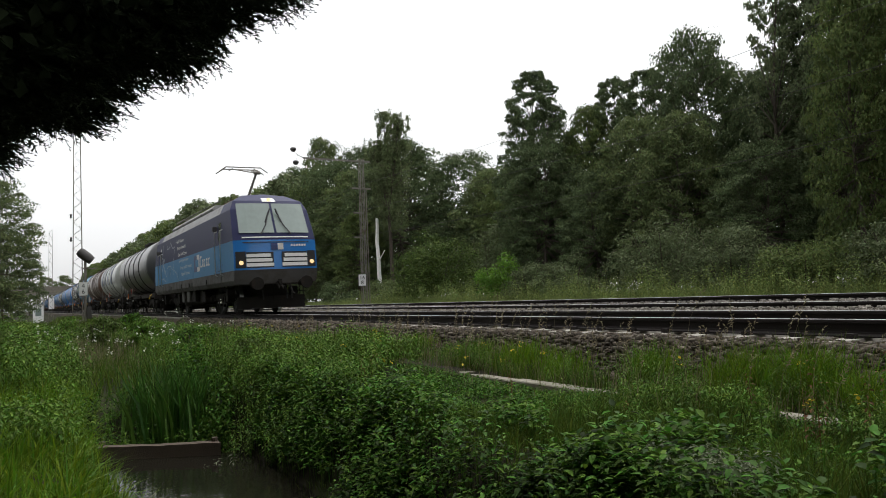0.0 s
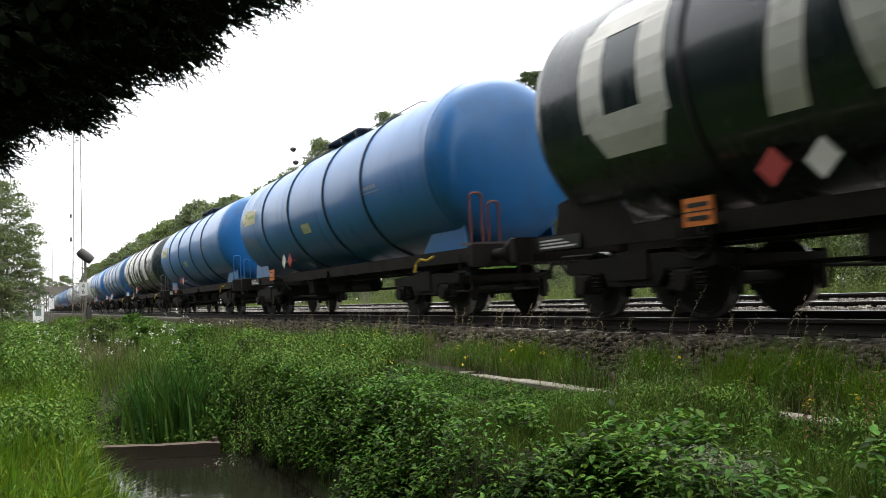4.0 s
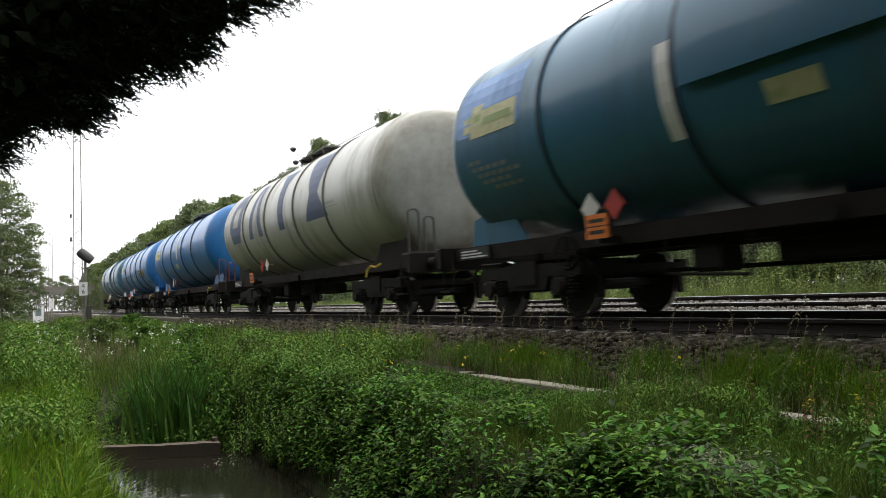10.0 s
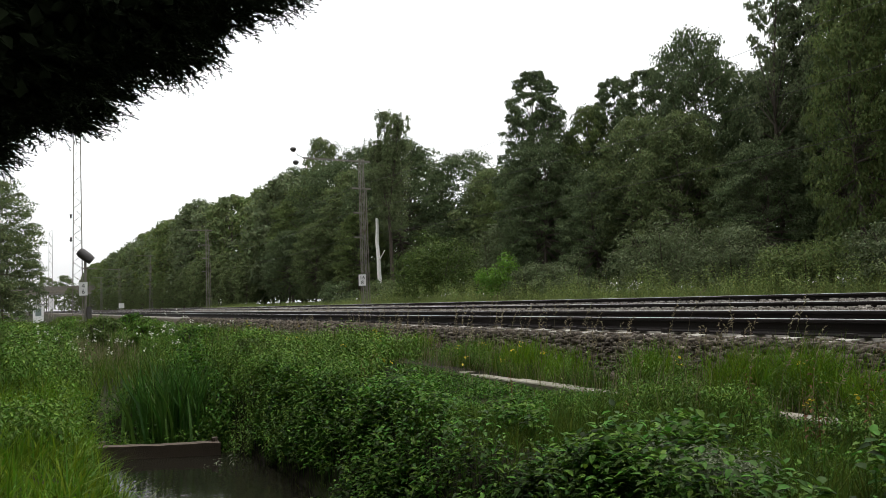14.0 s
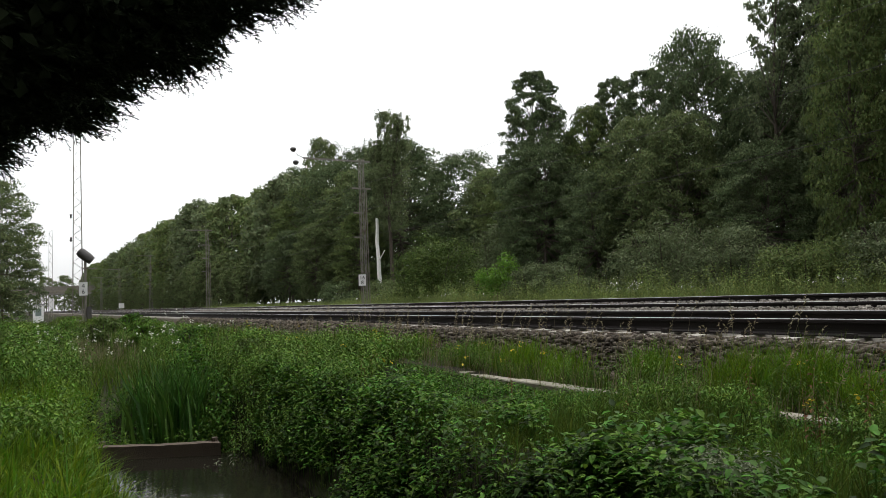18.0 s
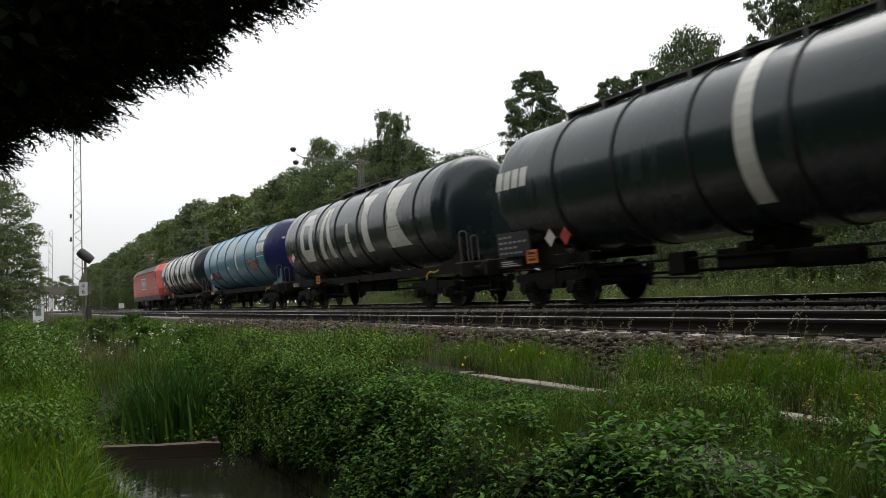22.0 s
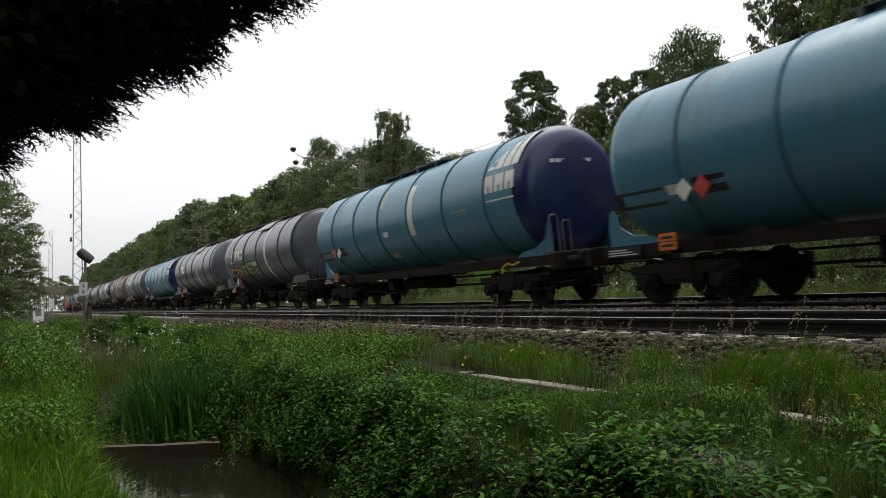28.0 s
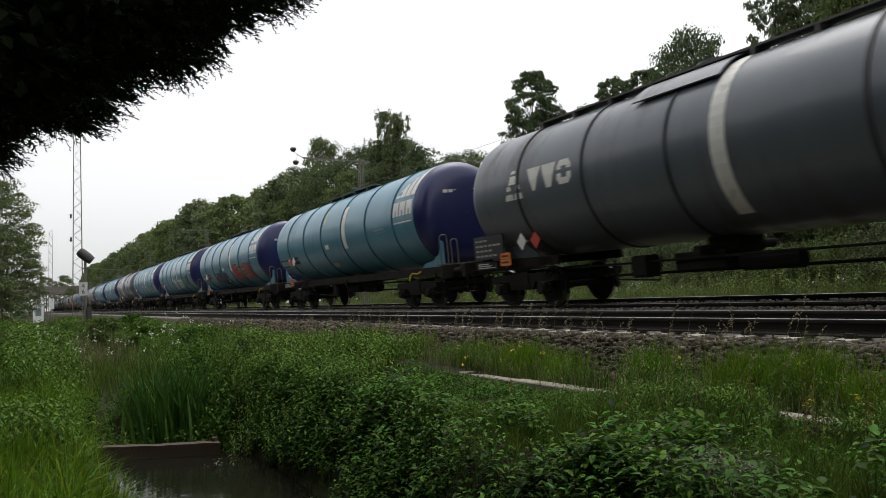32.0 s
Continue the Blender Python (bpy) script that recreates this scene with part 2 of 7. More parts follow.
LEAF = {
    "oak": material("oak_leaf", (0.12, 0.156, 0.06), 0.7, scale=0.6, vary=0.85, fine=3, bump=0, spec=0.18, island=0.7, hue=0.05, translucent=0.25),
    "dark": material("dark_leaf", (0.0896, 0.124, 0.0528), 0.7, scale=0.6, vary=0.85, fine=3, bump=0, spec=0.18, island=0.7, hue=0.04, translucent=0.22),
    "light": material("light_leaf", (0.115, 0.155, 0.048), 0.7, scale=0.6, vary=0.85, fine=3, bump=0, spec=0.18, island=0.6, hue=0.05, translucent=0.3),
    "grey": material("willow_leaf", (0.12, 0.152, 0.072), 0.7, scale=0.8, vary=0.8, fine=3, bump=0, spec=0.18, island=0.6, hue=0.04, translucent=0.25),
    "bright": material("bright_shrub_leaf", (0.1105, 0.221, 0.0255), 0.55, scale=1.2, vary=0.7, fine=3, bump=0, spec=0.18, island=0.5, hue=0.03, translucent=0.35),
    "nettle": material("nettle_leaf", (0.056, 0.128, 0.013), 0.6, scale=2.2, vary=1.0, fine=8, bump=0, spec=0.12, island=1.5, hue=0.05, translucent=0.22),
    "herb": material("mixed_herb_leaf", (0.092, 0.172, 0.024), 0.65, scale=1.8, vary=1.05, fine=6, bump=0, spec=0.15, island=0.9, hue=0.05, translucent=0.17),
    "birch": material("birch_leaf", (0.135, 0.17, 0.075), 0.65, scale=0.9, vary=0.7, fine=5, bump=0, spec=0.2, island=0.7, hue=0.03, translucent=0.3),
    "bush": material("round_bush_leaf", (0.072, 0.112, 0.024), 0.65, scale=1.6, vary=0.8, fine=5, bump=0, spec=0.15, island=0.8, hue=0.04, translucent=0.2),
    "silver": material("silvery_herb_leaf", (0.16, 0.192, 0.112), 0.6, scale=1.1, vary=0.4, fine=6, bump=0, spec=0.25, island=0.6, hue=0.03, translucent=0.25),
    "grass": material("meadow_grass", (0.075, 0.121, 0.018), 0.7, scale=2.2, vary=1.05, fine=5, bump=0, spec=0.2, island=0.9, hue=0.06, translucent=0.35),
    "verge": material("pale_verge_grass", (0.176, 0.228, 0.068), 0.7, scale=1.2, vary=0.9, fine=4, bump=0, spec=0.2, island=0.6, hue=0.05, translucent=0.3),
    "dry": material("dry_grass", (0.24, 0.205, 0.13), 0.8, scale=0.5, vary=0.3, fine=4, bump=0, spec=0.18, island=0.4, hue=0.05, translucent=0.3),
    "rust": material("rust_sorrel", (0.15, 0.085, 0.04), 0.8, scale=0.9, vary=0.4, fine=4, bump=0, spec=0.18, island=0.7, hue=0.03, translucent=0.2),
    "lush": material("lush_grass", (0.1, 0.182, 0.01), 0.65, scale=2.2, vary=1.05, fine=5, bump=0, spec=0.25, island=0.7, hue=0.06, translucent=0.4),
    "iris": material("iris_leaf", (0.05, 0.12, 0.018), 0.5, scale=2.0, vary=0.9, fine=6, bump=0, spec=0.3, island=0.8, hue=0.04, translucent=0.2),
    "thuja": material("thuja_needle", (0.03, 0.042, 0.02), 0.75, scale=2, vary=0.3, fine=10, bump=0, spec=0.18, island=0.6),
    "yellow": material("yellow_flower", (0.6, 0.45, 0.03), 0.6, scale=2, vary=0.2, fine=10, bump=0, spec=0.18, island=0.4, translucent=0.3),
    "white": material("white_flower", (0.7, 0.7, 0.62), 0.6, scale=2, vary=0.2, fine=10, bump=0, spec=0.18, island=0.3, translucent=0.3),
}

# ---------------------------------------------------------------- ground, stream, tracks
NEAR_RAIL, FAR_RAIL = 7.13, 11.108
GAUGE = 1.505
TRACK = [(NEAR_RAIL + GAUGE / 2, 0.0145, 1.1), (FAR_RAIL + GAUGE / 2, 0.125, 3.8)]
WATER_Z = -1.6


def smoothstep(a, b, x):
    t = min(max((x - a) / (b - a), 0.0), 1.0)
    return t * t * (3 - 2 * t)


def ground_z(x, y):
    """Height of the ground: near bank, stream, verge, formation, far verge."""
    wob = 0.10 * noise.noise((x * 0.35, y * 0.5, 0.0)) + 0.05 * noise.noise((x * 1.3, y * 1.3, 4.0))
    left = smoothstep(-11.2, -13.0, x)
    sx = 0.22 * math.sin(x * 0.55)
    edge_near, edge_far = 0.72 + sx * 0.5, 2.35 + sx
    z = -1.02 + 0.1 * smoothstep(-2, -20, x)
    if y > edge_near - 0.5:
        z += (-1.95 - z) * smoothstep(edge_near - 0.5, edge_near + 0.25, y) * (1 - 0.75 * left)
    if y > edge_far - 0.25:
        base = z
        z = base + (-0.72 - base) * smoothstep(edge_far - 0.25, edge_far + 0.65, y)
    if y > 4.0:
        z = z + (-0.62 - z) * smoothstep(3.6, 4.6, y)
    if y > 5.2:
        z = z + (-0.42 - z) * smoothstep(5.2, 6.2, y)
    if y > 14.2:
        z = z + (-0.12 - z) * smoothstep(14.2, 15.8, y)
    if 5.6 < y < 14.6:
        wob *= 0.1
    return z + wob


def spread(a, b, fine, far, grow=1.25):
    """Coordinates close together in [a, b] and ever wider out to far on both sides."""
    xs = list(np.arange(a, b + 1e-6, fine))
    step = fine
    while xs[-1] < far:
        step *= grow
        xs.append(xs[-1] + step)
    step = fine
    while xs[0] > -far:
        step *= grow
        xs.insert(0, xs[0] - step)
    return xs


gx, gy = spread(-22, 3, 0.25, 3000), spread(-3, 17, 0.22, 3000)
nx, ny = len(gx), len(gy)
gv = np.array([(x, y, ground_z(x, y) if abs(x) < 600 and abs(y) < 300 else -0.6) for x in gx for y in gy])
ij = np.arange(nx * ny).reshape(nx, ny)
gf = np.stack([ij[:-1, :-1], ij[1:, :-1], ij[1:, 1:], ij[:-1, 1:]], -1).reshape(-1, 4)
tagged(new("ground", np_mesh("ground", gv, [gf], SOIL, True)), "weedy meadow soil with grass between stream and railway", "ground", kind="structure")

w = Geo()
w.add([(-10.95, 0.2, WATER_Z), (30, 0.2, WATER_Z), (30, 2.9, WATER_Z), (-10.0, 2.9, WATER_Z)], [(0, 1, 2, 3)])
tagged(part("water", w, water_material()), "dark still stream water reflecting the white sky", "water", kind="structure")

X0, X1 = -430.0, 960.0


def rail_mesh():
    half = [(0.075, -0.172), (0.075, -0.16), (0.02, -0.142), (0.009, -0.12), (0.009, -0.052), (0.036, -0.038), (0.036, -0.016), (0.0345, -0.010), (0.030, -0.0055), (0.022, -0.0022), (0.011, 0.0)]
    ring = half + [(-y, z) for y, z in reversed(half)]
    g = Geo()
    g.loft([[(x, y, z) for y, z in ring] for x in (X0, X1)], 0)
    for i in range(len(ring)):
        if 9 <= i <= 11:
            g.m[i] = 1
    return g.mesh("rail", [RAIL, RAILTOP])


RAIL_ME = rail_mesh()


def tracks():
    """Ballast bed, sleepers and four rails."""
    for n, (yc, z, cant) in enumerate(TRACK):
        m = pose(0, yc, z, cant)
        for s in (-1, 1):
            ob = tagged(new("rail", RAIL_ME), "long rusty steel rail with a polished running head", "rail", "rails of the double track", "structure")
            ob.matrix_basis = m @ pose(0, s * GAUGE / 2, 0)
    g = Geo()
    prof = [(5.35, -0.75), (6.2, -0.24), (9.3, -0.2), (9.9, -0.06), (10.9, -0.02), (11.2, -0.04), (12.5, 0.06), (13.7, 0.05), (14.6, -0.5)]
    g.loft([[(x, y, z) for y, z in prof] + [(x, 14.6, -1.2), (x, 5.35, -1.2)] for x in (X0, X1)], 0)
    bed = tagged(part("ballast_bed", g, BALLAST), "grey-brown stone ballast bed under two tracks", "ballast", kind="structure")
    half = [(-0.15, -0.23), (0.15, -0.23), (0.11, 0.0), (-0.11, 0.0)]
    s = Geo()
    rings = []
    for y, drop in ((-1.3, 0.05), (-1.24, 0.0), (-0.45, 0.0), (-0.3, 0.035), (0.3, 0.035), (0.45, 0.0), (1.24, 0.0), (1.3, 0.05)):
        rings.append([(x, y, z - 0.182 - (drop if z == 0.0 else 0.0)) for x, z in half])
    s.loft(rings, 0)
    for sy in (-1, 1):
        for o in (-0.11, 0.11):
            y = sy * GAUGE / 2 + o
            s.box(-0.05, 0.05, y - 0.035, y + 0.035, -0.185, -0.135, 1)
    sleeper = s.mesh("sleeper", [CONCRETE, RAIL])
    rest = Geo()
    for n, (yc, z, cant) in enumerate(TRACK):
        m = pose(0, yc, z, cant)
        k = 0
        while k < 560:
            x = 4.6 - 0.6 * k + (0.02 if n == 0 else 0.23)
            if x > -62:
                ob = part("sleeper", sleeper, None, bed)
                ob.matrix_basis = m @ pose(x, 0, 0)
            elif x > -330:
                rest.add([m @ Vector((x + a, b, c)) for a in (-0.12, 0.12) for b in (-1.3, 1.3) for c in (-0.4, -0.185)],
                         [(0, 1, 3, 2), (4, 6, 7, 5), (0, 4, 5, 1), (2, 3, 7, 6), (0, 2, 6, 4), (1, 5, 7, 3)])
            k += 1
    tagged(part("far_sleepers", rest, CONCRETE, bed), "concrete sleepers along the distant track", kind="stuff")
    # loose stones
    rng = np.random.default_rng(5)
    cube = np.array([(x, y, z) for x in (-1, 1) for y in (-1, 1) for z in (-1, 1)], float)
    faces = np.array([(0, 1, 3, 2), (4, 6, 7, 5), (0, 4, 5, 1), (2, 3, 7, 6), (0, 2, 6, 4), (1, 5, 7, 3)])
    n = 24000
    x = -1.0 - rng.random(n) ** 1.6 * 34
    y = np.where(rng.random(n) < 0.75, 5.3 + rng.random(n) * 1.5, np.where(rng.random(n) < 0.6, 8.9 + rng.random(n) * 1.9, 7.2 + rng.random(n) * 6))
    zz = np.interp(y, [5.2, 5.35, 6.2, 9.4, 9.95, 10.5, 13.7, 14.6], [-0.72, -0.7, -0.23, -0.2, -0.08, -0.08, 0.0, -0.4])
    size = 0.014 + 0.026 * rng.random(n) ** 1.6
    size[:] = size * np.where(x < -14, 1.5, 1.0)
    jit = 0.3 + 1.0 * rng.random((n, 8, 3))
    rot = rng.random(n) * 6.28
    v = cube[None] * jit * size[:, None, None] * np.array([1.15, 1.0, 0.9])
    c, s_ = np.cos(rot)[:, None], np.sin(rot)[:, None]
    v = np.stack([v[..., 0] * c - v[..., 1] * s_, v[..., 0] * s_ + v[..., 1] * c, v[..., 2]], -1)
    v += np.stack([x, y, zz + size * 0.4], -1)[:, None]
    f = (faces[None] + (np.arange(n) * 8)[:, None, None]).reshape(-1, 4)
    ob = new("loose_stones", np_mesh("loose_stones", v.reshape(-1, 3), [f], STONE))
    ob.parent = bed
    tagged(ob, "angular grey ballast stones on the shoulder", kind="stuff")
    n = 19000
    x = -1.0 - rng.random(n) ** 1.7 * 62
    y = 9.2 + rng.random(n) * 4.6
    zz = np.interp(y, [9.3, 9.9, 10.9, 11.2, 12.5, 13.7], [-0.2, -0.06, -0.02, -0.04, 0.06, 0.05])
    size = (0.012 + 0.016 * rng.random(n)) * np.where(x < -25, 1.5, 1.0)
    v = cube[None] * (0.4 + 0.9 * rng.random((n, 8, 3))) * size[:, None, None]
    v += np.stack([x, y, zz + size * 0.3], -1)[:, None]
    f = (faces[None] + (np.arange(n) * 8)[:, None, None]).reshape(-1, 4)
    ob = new("track_stones", np_mesh("track_stones", v.reshape(-1, 3), [f], PALESTONE))
    ob.parent = bed
    tagged(ob, "pale grey ballast stones between the far rails", kind="stuff")


tracks()


def cable_duct():
    """Concrete trough covers that lie in the verge grass."""
    t = thing("cable_duct", "weathered pale concrete cable duct half hidden in verge grass", "cable duct")
    g = Geo().box(-0.495, 0.495, -0.09, 0.09, -0.1, 0.0, 0, 0.012)
    me = g.mesh("duct_cover", DUCT)
    rng = random.Random(3)
    for k in range(26):
        x = -16.5 + k * 1.0
        part("duct_cover", me, None, t, at=pose(x, 4.86 + rng.uniform(-0.02, 0.02), -0.595 + rng.uniform(-0.012, 0.012), rng.uniform(-2, 2), 0, rng.uniform(-1, 1)))


cable_duct()


def plank_weir():
    g = Geo()
    n = 14
    rings = []
    for i in range(n + 1):
        u = i / n
        y = 0.85 + u * 1.4
        dz = 0.004 * math.sin(u * 9) + 0.003 * math.sin(u * 23)
        x = -10.85 + u * 0.72
        rings.append([(x - 0.05, y, -1.78 + dz), (x + 0.06, y, -1.78 + dz), (x + 0.065, y, -1.44 + dz), (x - 0.05, y, -1.43 + dz)])
    g.loft(rings)
    t = thing("plank_weir", "wet brown timber plank set across the stream", "weir")
    part("plank", g, WOOD, t)
    for y, x in ((0.9, -10.78), (2.2, -10.1)):
        part("stake", Geo().rod((x - 0.1, y, -2.0), (x - 0.1, y, -1.38), 0.04, 0, 8), WOOD, t)


plank_weir()

# ---------------------------------------------------------------- rolling stock: shared pieces
V1, V2 = 29.185, -26.406


def wheel_mesh():
    g = Geo()
    g.turned([(-0.07, 0.1), (-0.07, 0.2), (-0.03, 0.22), (-0.035, 0.38), (-0.065, 0.4), (-0.065, 0.455)], (0, 0, 0), "y", 0, 24, False)
    g.turned([(-0.065, 0.455), (0.045, 0.46)], (0, 0, 0), "y", 1, 24, False)
    g.turned([(0.045, 0.46), (0.05, 0.485), (0.075, 0.485), (0.078, 0.4), (0.05, 0.38), (0.05, 0.1)], (0, 0, 0), "y", 0, 24, False)
    return g.mesh("wheel", [WHEEL, TREAD], True)


WHEEL_ME = wheel_mesh()


def axlebox_mesh():
    g = Geo()
    g.box(-0.14, 0.14, -0.13, 0.1, -0.13, 0.14, 0, 0.03)
    g.turned([(-0.2, 0.1), (-0.2, 0.12), (-0.12, 0.13), (-0.08, 0.13)], (0, 0, 0), "y", 0, 12)
    for s in (-1, 1):
        prof = [(-0.1, 0.1), (-0.06, 0.1)]
        for k in range(4):
            prof += [(-0.05 + 0.055 * k, 0.07), (-0.03 + 0.055 * k, 0.09), (-0.01 + 0.055 * k, 0.07)]
        g.turned(prof, (s * 0.2, -0.02, 0), "z", 0, 10)
    return g.mesh("axle_box", UNDER)


AXLEBOX_ME = axlebox_mesh()


def bogie_frame_mesh(base):
    g = Geo()
    h = base / 2
    for s in (-1, 1):
        y = s * 1.0
        pts = [(-h - 0.42, 0.62), (-h + 0.35, 0.62), (-0.45, 0.42), (0.45, 0.42), (h - 0.35, 0.62), (h + 0.42, 0.62),
               (h + 0.42, 0.78), (0.5, 0.82), (-0.5, 0.82), (-h - 0.42, 0.78)]
        g.loft([[(x, y - 0.06, z) for x, z in pts], [(x, y + 0.06, z) for x, z in pts]])
        g.box(-0.3, 0.3, y - 0.09, y + 0.09, 0.5, 0.86)
        for b in (-h - 0.52, -0.52 + h, h + 0.5, -h + 0.52):
            g.box(b - 0.04, b + 0.04, y * 0.78 - 0.05, y * 0.78 + 0.05, 0.28, 0.62)
    g.box(-0.2, 0.2, -1.0, 1.0, 0.55, 0.88)
    for e in (-h - 0.4, h + 0.4):
        g.box(e - 0.05, e + 0.05, -1.0, 1.0, 0.6, 0.74)
    return g.mesh("bogie", UNDER)


BOGIE_ME = {1.8: bogie_frame_mesh(1.8), 2.6: bogie_frame_mesh(2.6)}
AXLE_ME = Geo().rod((0, -0.72, 0), (0, 0.72, 0), 0.085, 0, 10).mesh("axle", WHEEL)


def bogie(parent, x, base=1.8, scale=1.0):
    b = part("bogie", BOGIE_ME[base], None, parent, at=pose(x, 0, 0))
    for ax in (-base / 2, base / 2):
        r = 0.46 * scale
        part("axle", AXLE_ME, None, b, at=pose(ax, 0, r))
        for s in (-1, 1):
            wm = pose(ax, s * 0.75, r, 0, 0, 0 if s < 0 else 180)
            part("wheel", WHEEL_ME, None, b, at=wm @ Matrix.Scale(scale, 4))
            part("axle_box", AXLEBOX_ME, None, b, at=pose(ax, s * 1.0, r, 0, 0, 0 if s < 0 else 180))
    return b


def buffer_mesh():
    g = Geo()
    g.turned([(0.0, 0.13), (0.04, 0.13), (0.05, 0.1), (0.34, 0.1), (0.34, 0.085), (0.56, 0.085), (0.57, 0.2), (0.6, 0.225), (0.62, 0.22)], (0, 0, 0), "x", 0, 18)
    return g.mesh("buffer", UNDER, True)


BUFFER_ME = buffer_mesh()


def coupling_mesh():
    g = Geo()
    g.box(0, 0.3, -0.05, 0.05, -0.06, 0.06)
    g.box(0.26, 0.36, -0.05, 0.05, -0.04, 0.14)
    g.path([(0.2, -0.06, 0), (0.5, -0.07, -0.22), (0.6, -0.05, -0.1)], 0.025)
    g.path([(0.2, 0.06, 0), (0.5, 0.07, -0.22), (0.6, 0.05, -0.1)], 0.025)
    return g.mesh("coupling", UNDER)


COUPLING_ME = coupling_mesh()
HOSE_ME = Geo().path([(0.0, 0.45, -0.05), (0.25, 0.46, -0.35), (0.55, 0.44, -0.4)], 0.03).mesh("air_hose", UNDER)


def running_ends(parent, half, z=1.05):
    for s in (-1, 1):
        for y in (-0.875, 0.875):
            part("buffer", BUFFER_ME, None, parent, at=pose(s * (half - 0.62), y, z, 0, 0, 0 if s > 0 else 180))
        part("coupling", COUPLING_ME, None, parent, at=pose(s * (half - 0.6), 0, z, 0, 0, 0 if s > 0 else 180))
        part("air_hose", HOSE_ME, None, parent, at=pose(s * (half - 0.6), 0, z, 0, 0, 0 if s > 0 else 180))


# shapes on a tank's skin, in metres along it and degrees above the middle line of the near side
class Skin:
    def __init__(self, radius, zc):
        self.r, self.zc, self.g = radius, zc, Geo()

    def quad(self, pts, slot=0, lift=0.006):
        """A four-cornered patch [(x, deg)...] wrapped round the near side."""
        a, b, c, d = pts
        n = max(1, int(max(abs(a[1] - d[1]), abs(b[1] - c[1])) / 7))
        verts, faces = [], []
        for i in range(n + 1):
            u = i / n
            for p, q in ((a, d), (b, c)):
                x, deg = p[0] + (q[0] - p[0]) * u, radians(p[1] + (q[1] - p[1]) * u)
                verts.append((x, -(self.r + lift) * math.cos(deg), self.zc + (self.r + lift) * math.sin(deg)))
        for i in range(n):
            faces.append((2 * i, 2 * i + 1, 2 * i + 3, 2 * i + 2))
        self.g.add(verts, faces, slot)

    def bar(self, x0, x1, d0, d1, slot=0, skew=0.0, lift=0.006):
        self.quad([(x0, d0), (x1, d0), (x1 + skew, d1), (x0 + skew, d1)], slot, lift)

    def ring(self, x0, x1, d0, d1, wx, wd, slot=0):
        self.bar(x0, x0 + wx, d0 + wd * 0.7, d1 - wd * 0.7, slot)
        self.bar(x1 - wx, x1, d0 + wd * 0.7, d1 - wd * 0.7, slot)
        self.quad([(x0 + wx * 0.6, d0), (x1 - wx * 0.6, d0), (x1, d0 + wd), (x0, d0 + wd)], slot)
        self.quad([(x0, d1 - wd), (x1, d1 - wd), (x1 - wx * 0.6, d1), (x0 + wx * 0.6, d1)], slot)


SPRAY = {
    "red": material("spray_red", (0.45, 0.07, 0.06), 0.6, scale=3, vary=0.3, fine=20, bump=0.0),
    "cream": material("spray_cream", (0.5, 0.52, 0.42), 0.6, scale=3, vary=0.3, fine=20, bump=0.0),
    "green": material("spray_green", (0.25, 0.32, 0.12), 0.6, scale=3, vary=0.3, fine=20, bump=0.0),
    "tan": material("spray_tan", (0.32, 0.2, 0.12), 0.6, scale=3, vary=0.3, fine=20, bump=0.0),
    "blue": material("spray_blue", (0.16, 0.3, 0.4), 0.6, scale=3, vary=0.3, fine=20, bump=0.0),
    "teal": material("spray_teal", (0.05, 0.24, 0.22), 0.6, scale=3, vary=0.3, fine=20, bump=0.0),
    "yellow": material("spray_yellow", (0.5, 0.34, 0.05), 0.6, scale=3, vary=0.3, fine=20, bump=0.0),
    "maroon": material("spray_maroon", (0.17, 0.035, 0.035), 0.6, scale=3, vary=0.3, fine=20, bump=0.0),
    "navy": material("spray_navy", (0.02, 0.03, 0.1), 0.6, scale=3, vary=0.3, fine=20, bump=0.0),
    "dark": material("spray_dark", (0.03, 0.03, 0.035), 0.6, scale=3, vary=0.3, fine=20, bump=0.0),
}

RUST_RED = material("red_oxide_rail", (0.16, 0.045, 0.03), 0.7, scale=4, vary=0.3, fine=40, bump=0.1)


# blocky strokes of a sprayed letter in a unit square
STROKES = (
    ((0.0, 0.0, 0.34, 1.0), (0.3, 0.0, 1.0, 0.3)),
    ((0.0, 0.0, 0.3, 1.0), (0.68, 0.0, 1.0, 0.95), (0.28, 0.66, 0.7, 1.0)),
    ((0.0, 0.0, 1.0, 0.25), (0.0, 0.39, 0.8, 0.6), (0.0, 0.75, 1.0, 1.0), (0.0, 0.2, 0.3, 0.8)),
    ((0.33, 0.0, 0.68, 0.76), (0.0, 0.72, 1.0, 1.0)),
    ((0.0, 0.05, 0.34, 1.0), (0.66, 0.0, 1.0, 0.9), (0.3, 0.3, 0.7, 0.58)),
)


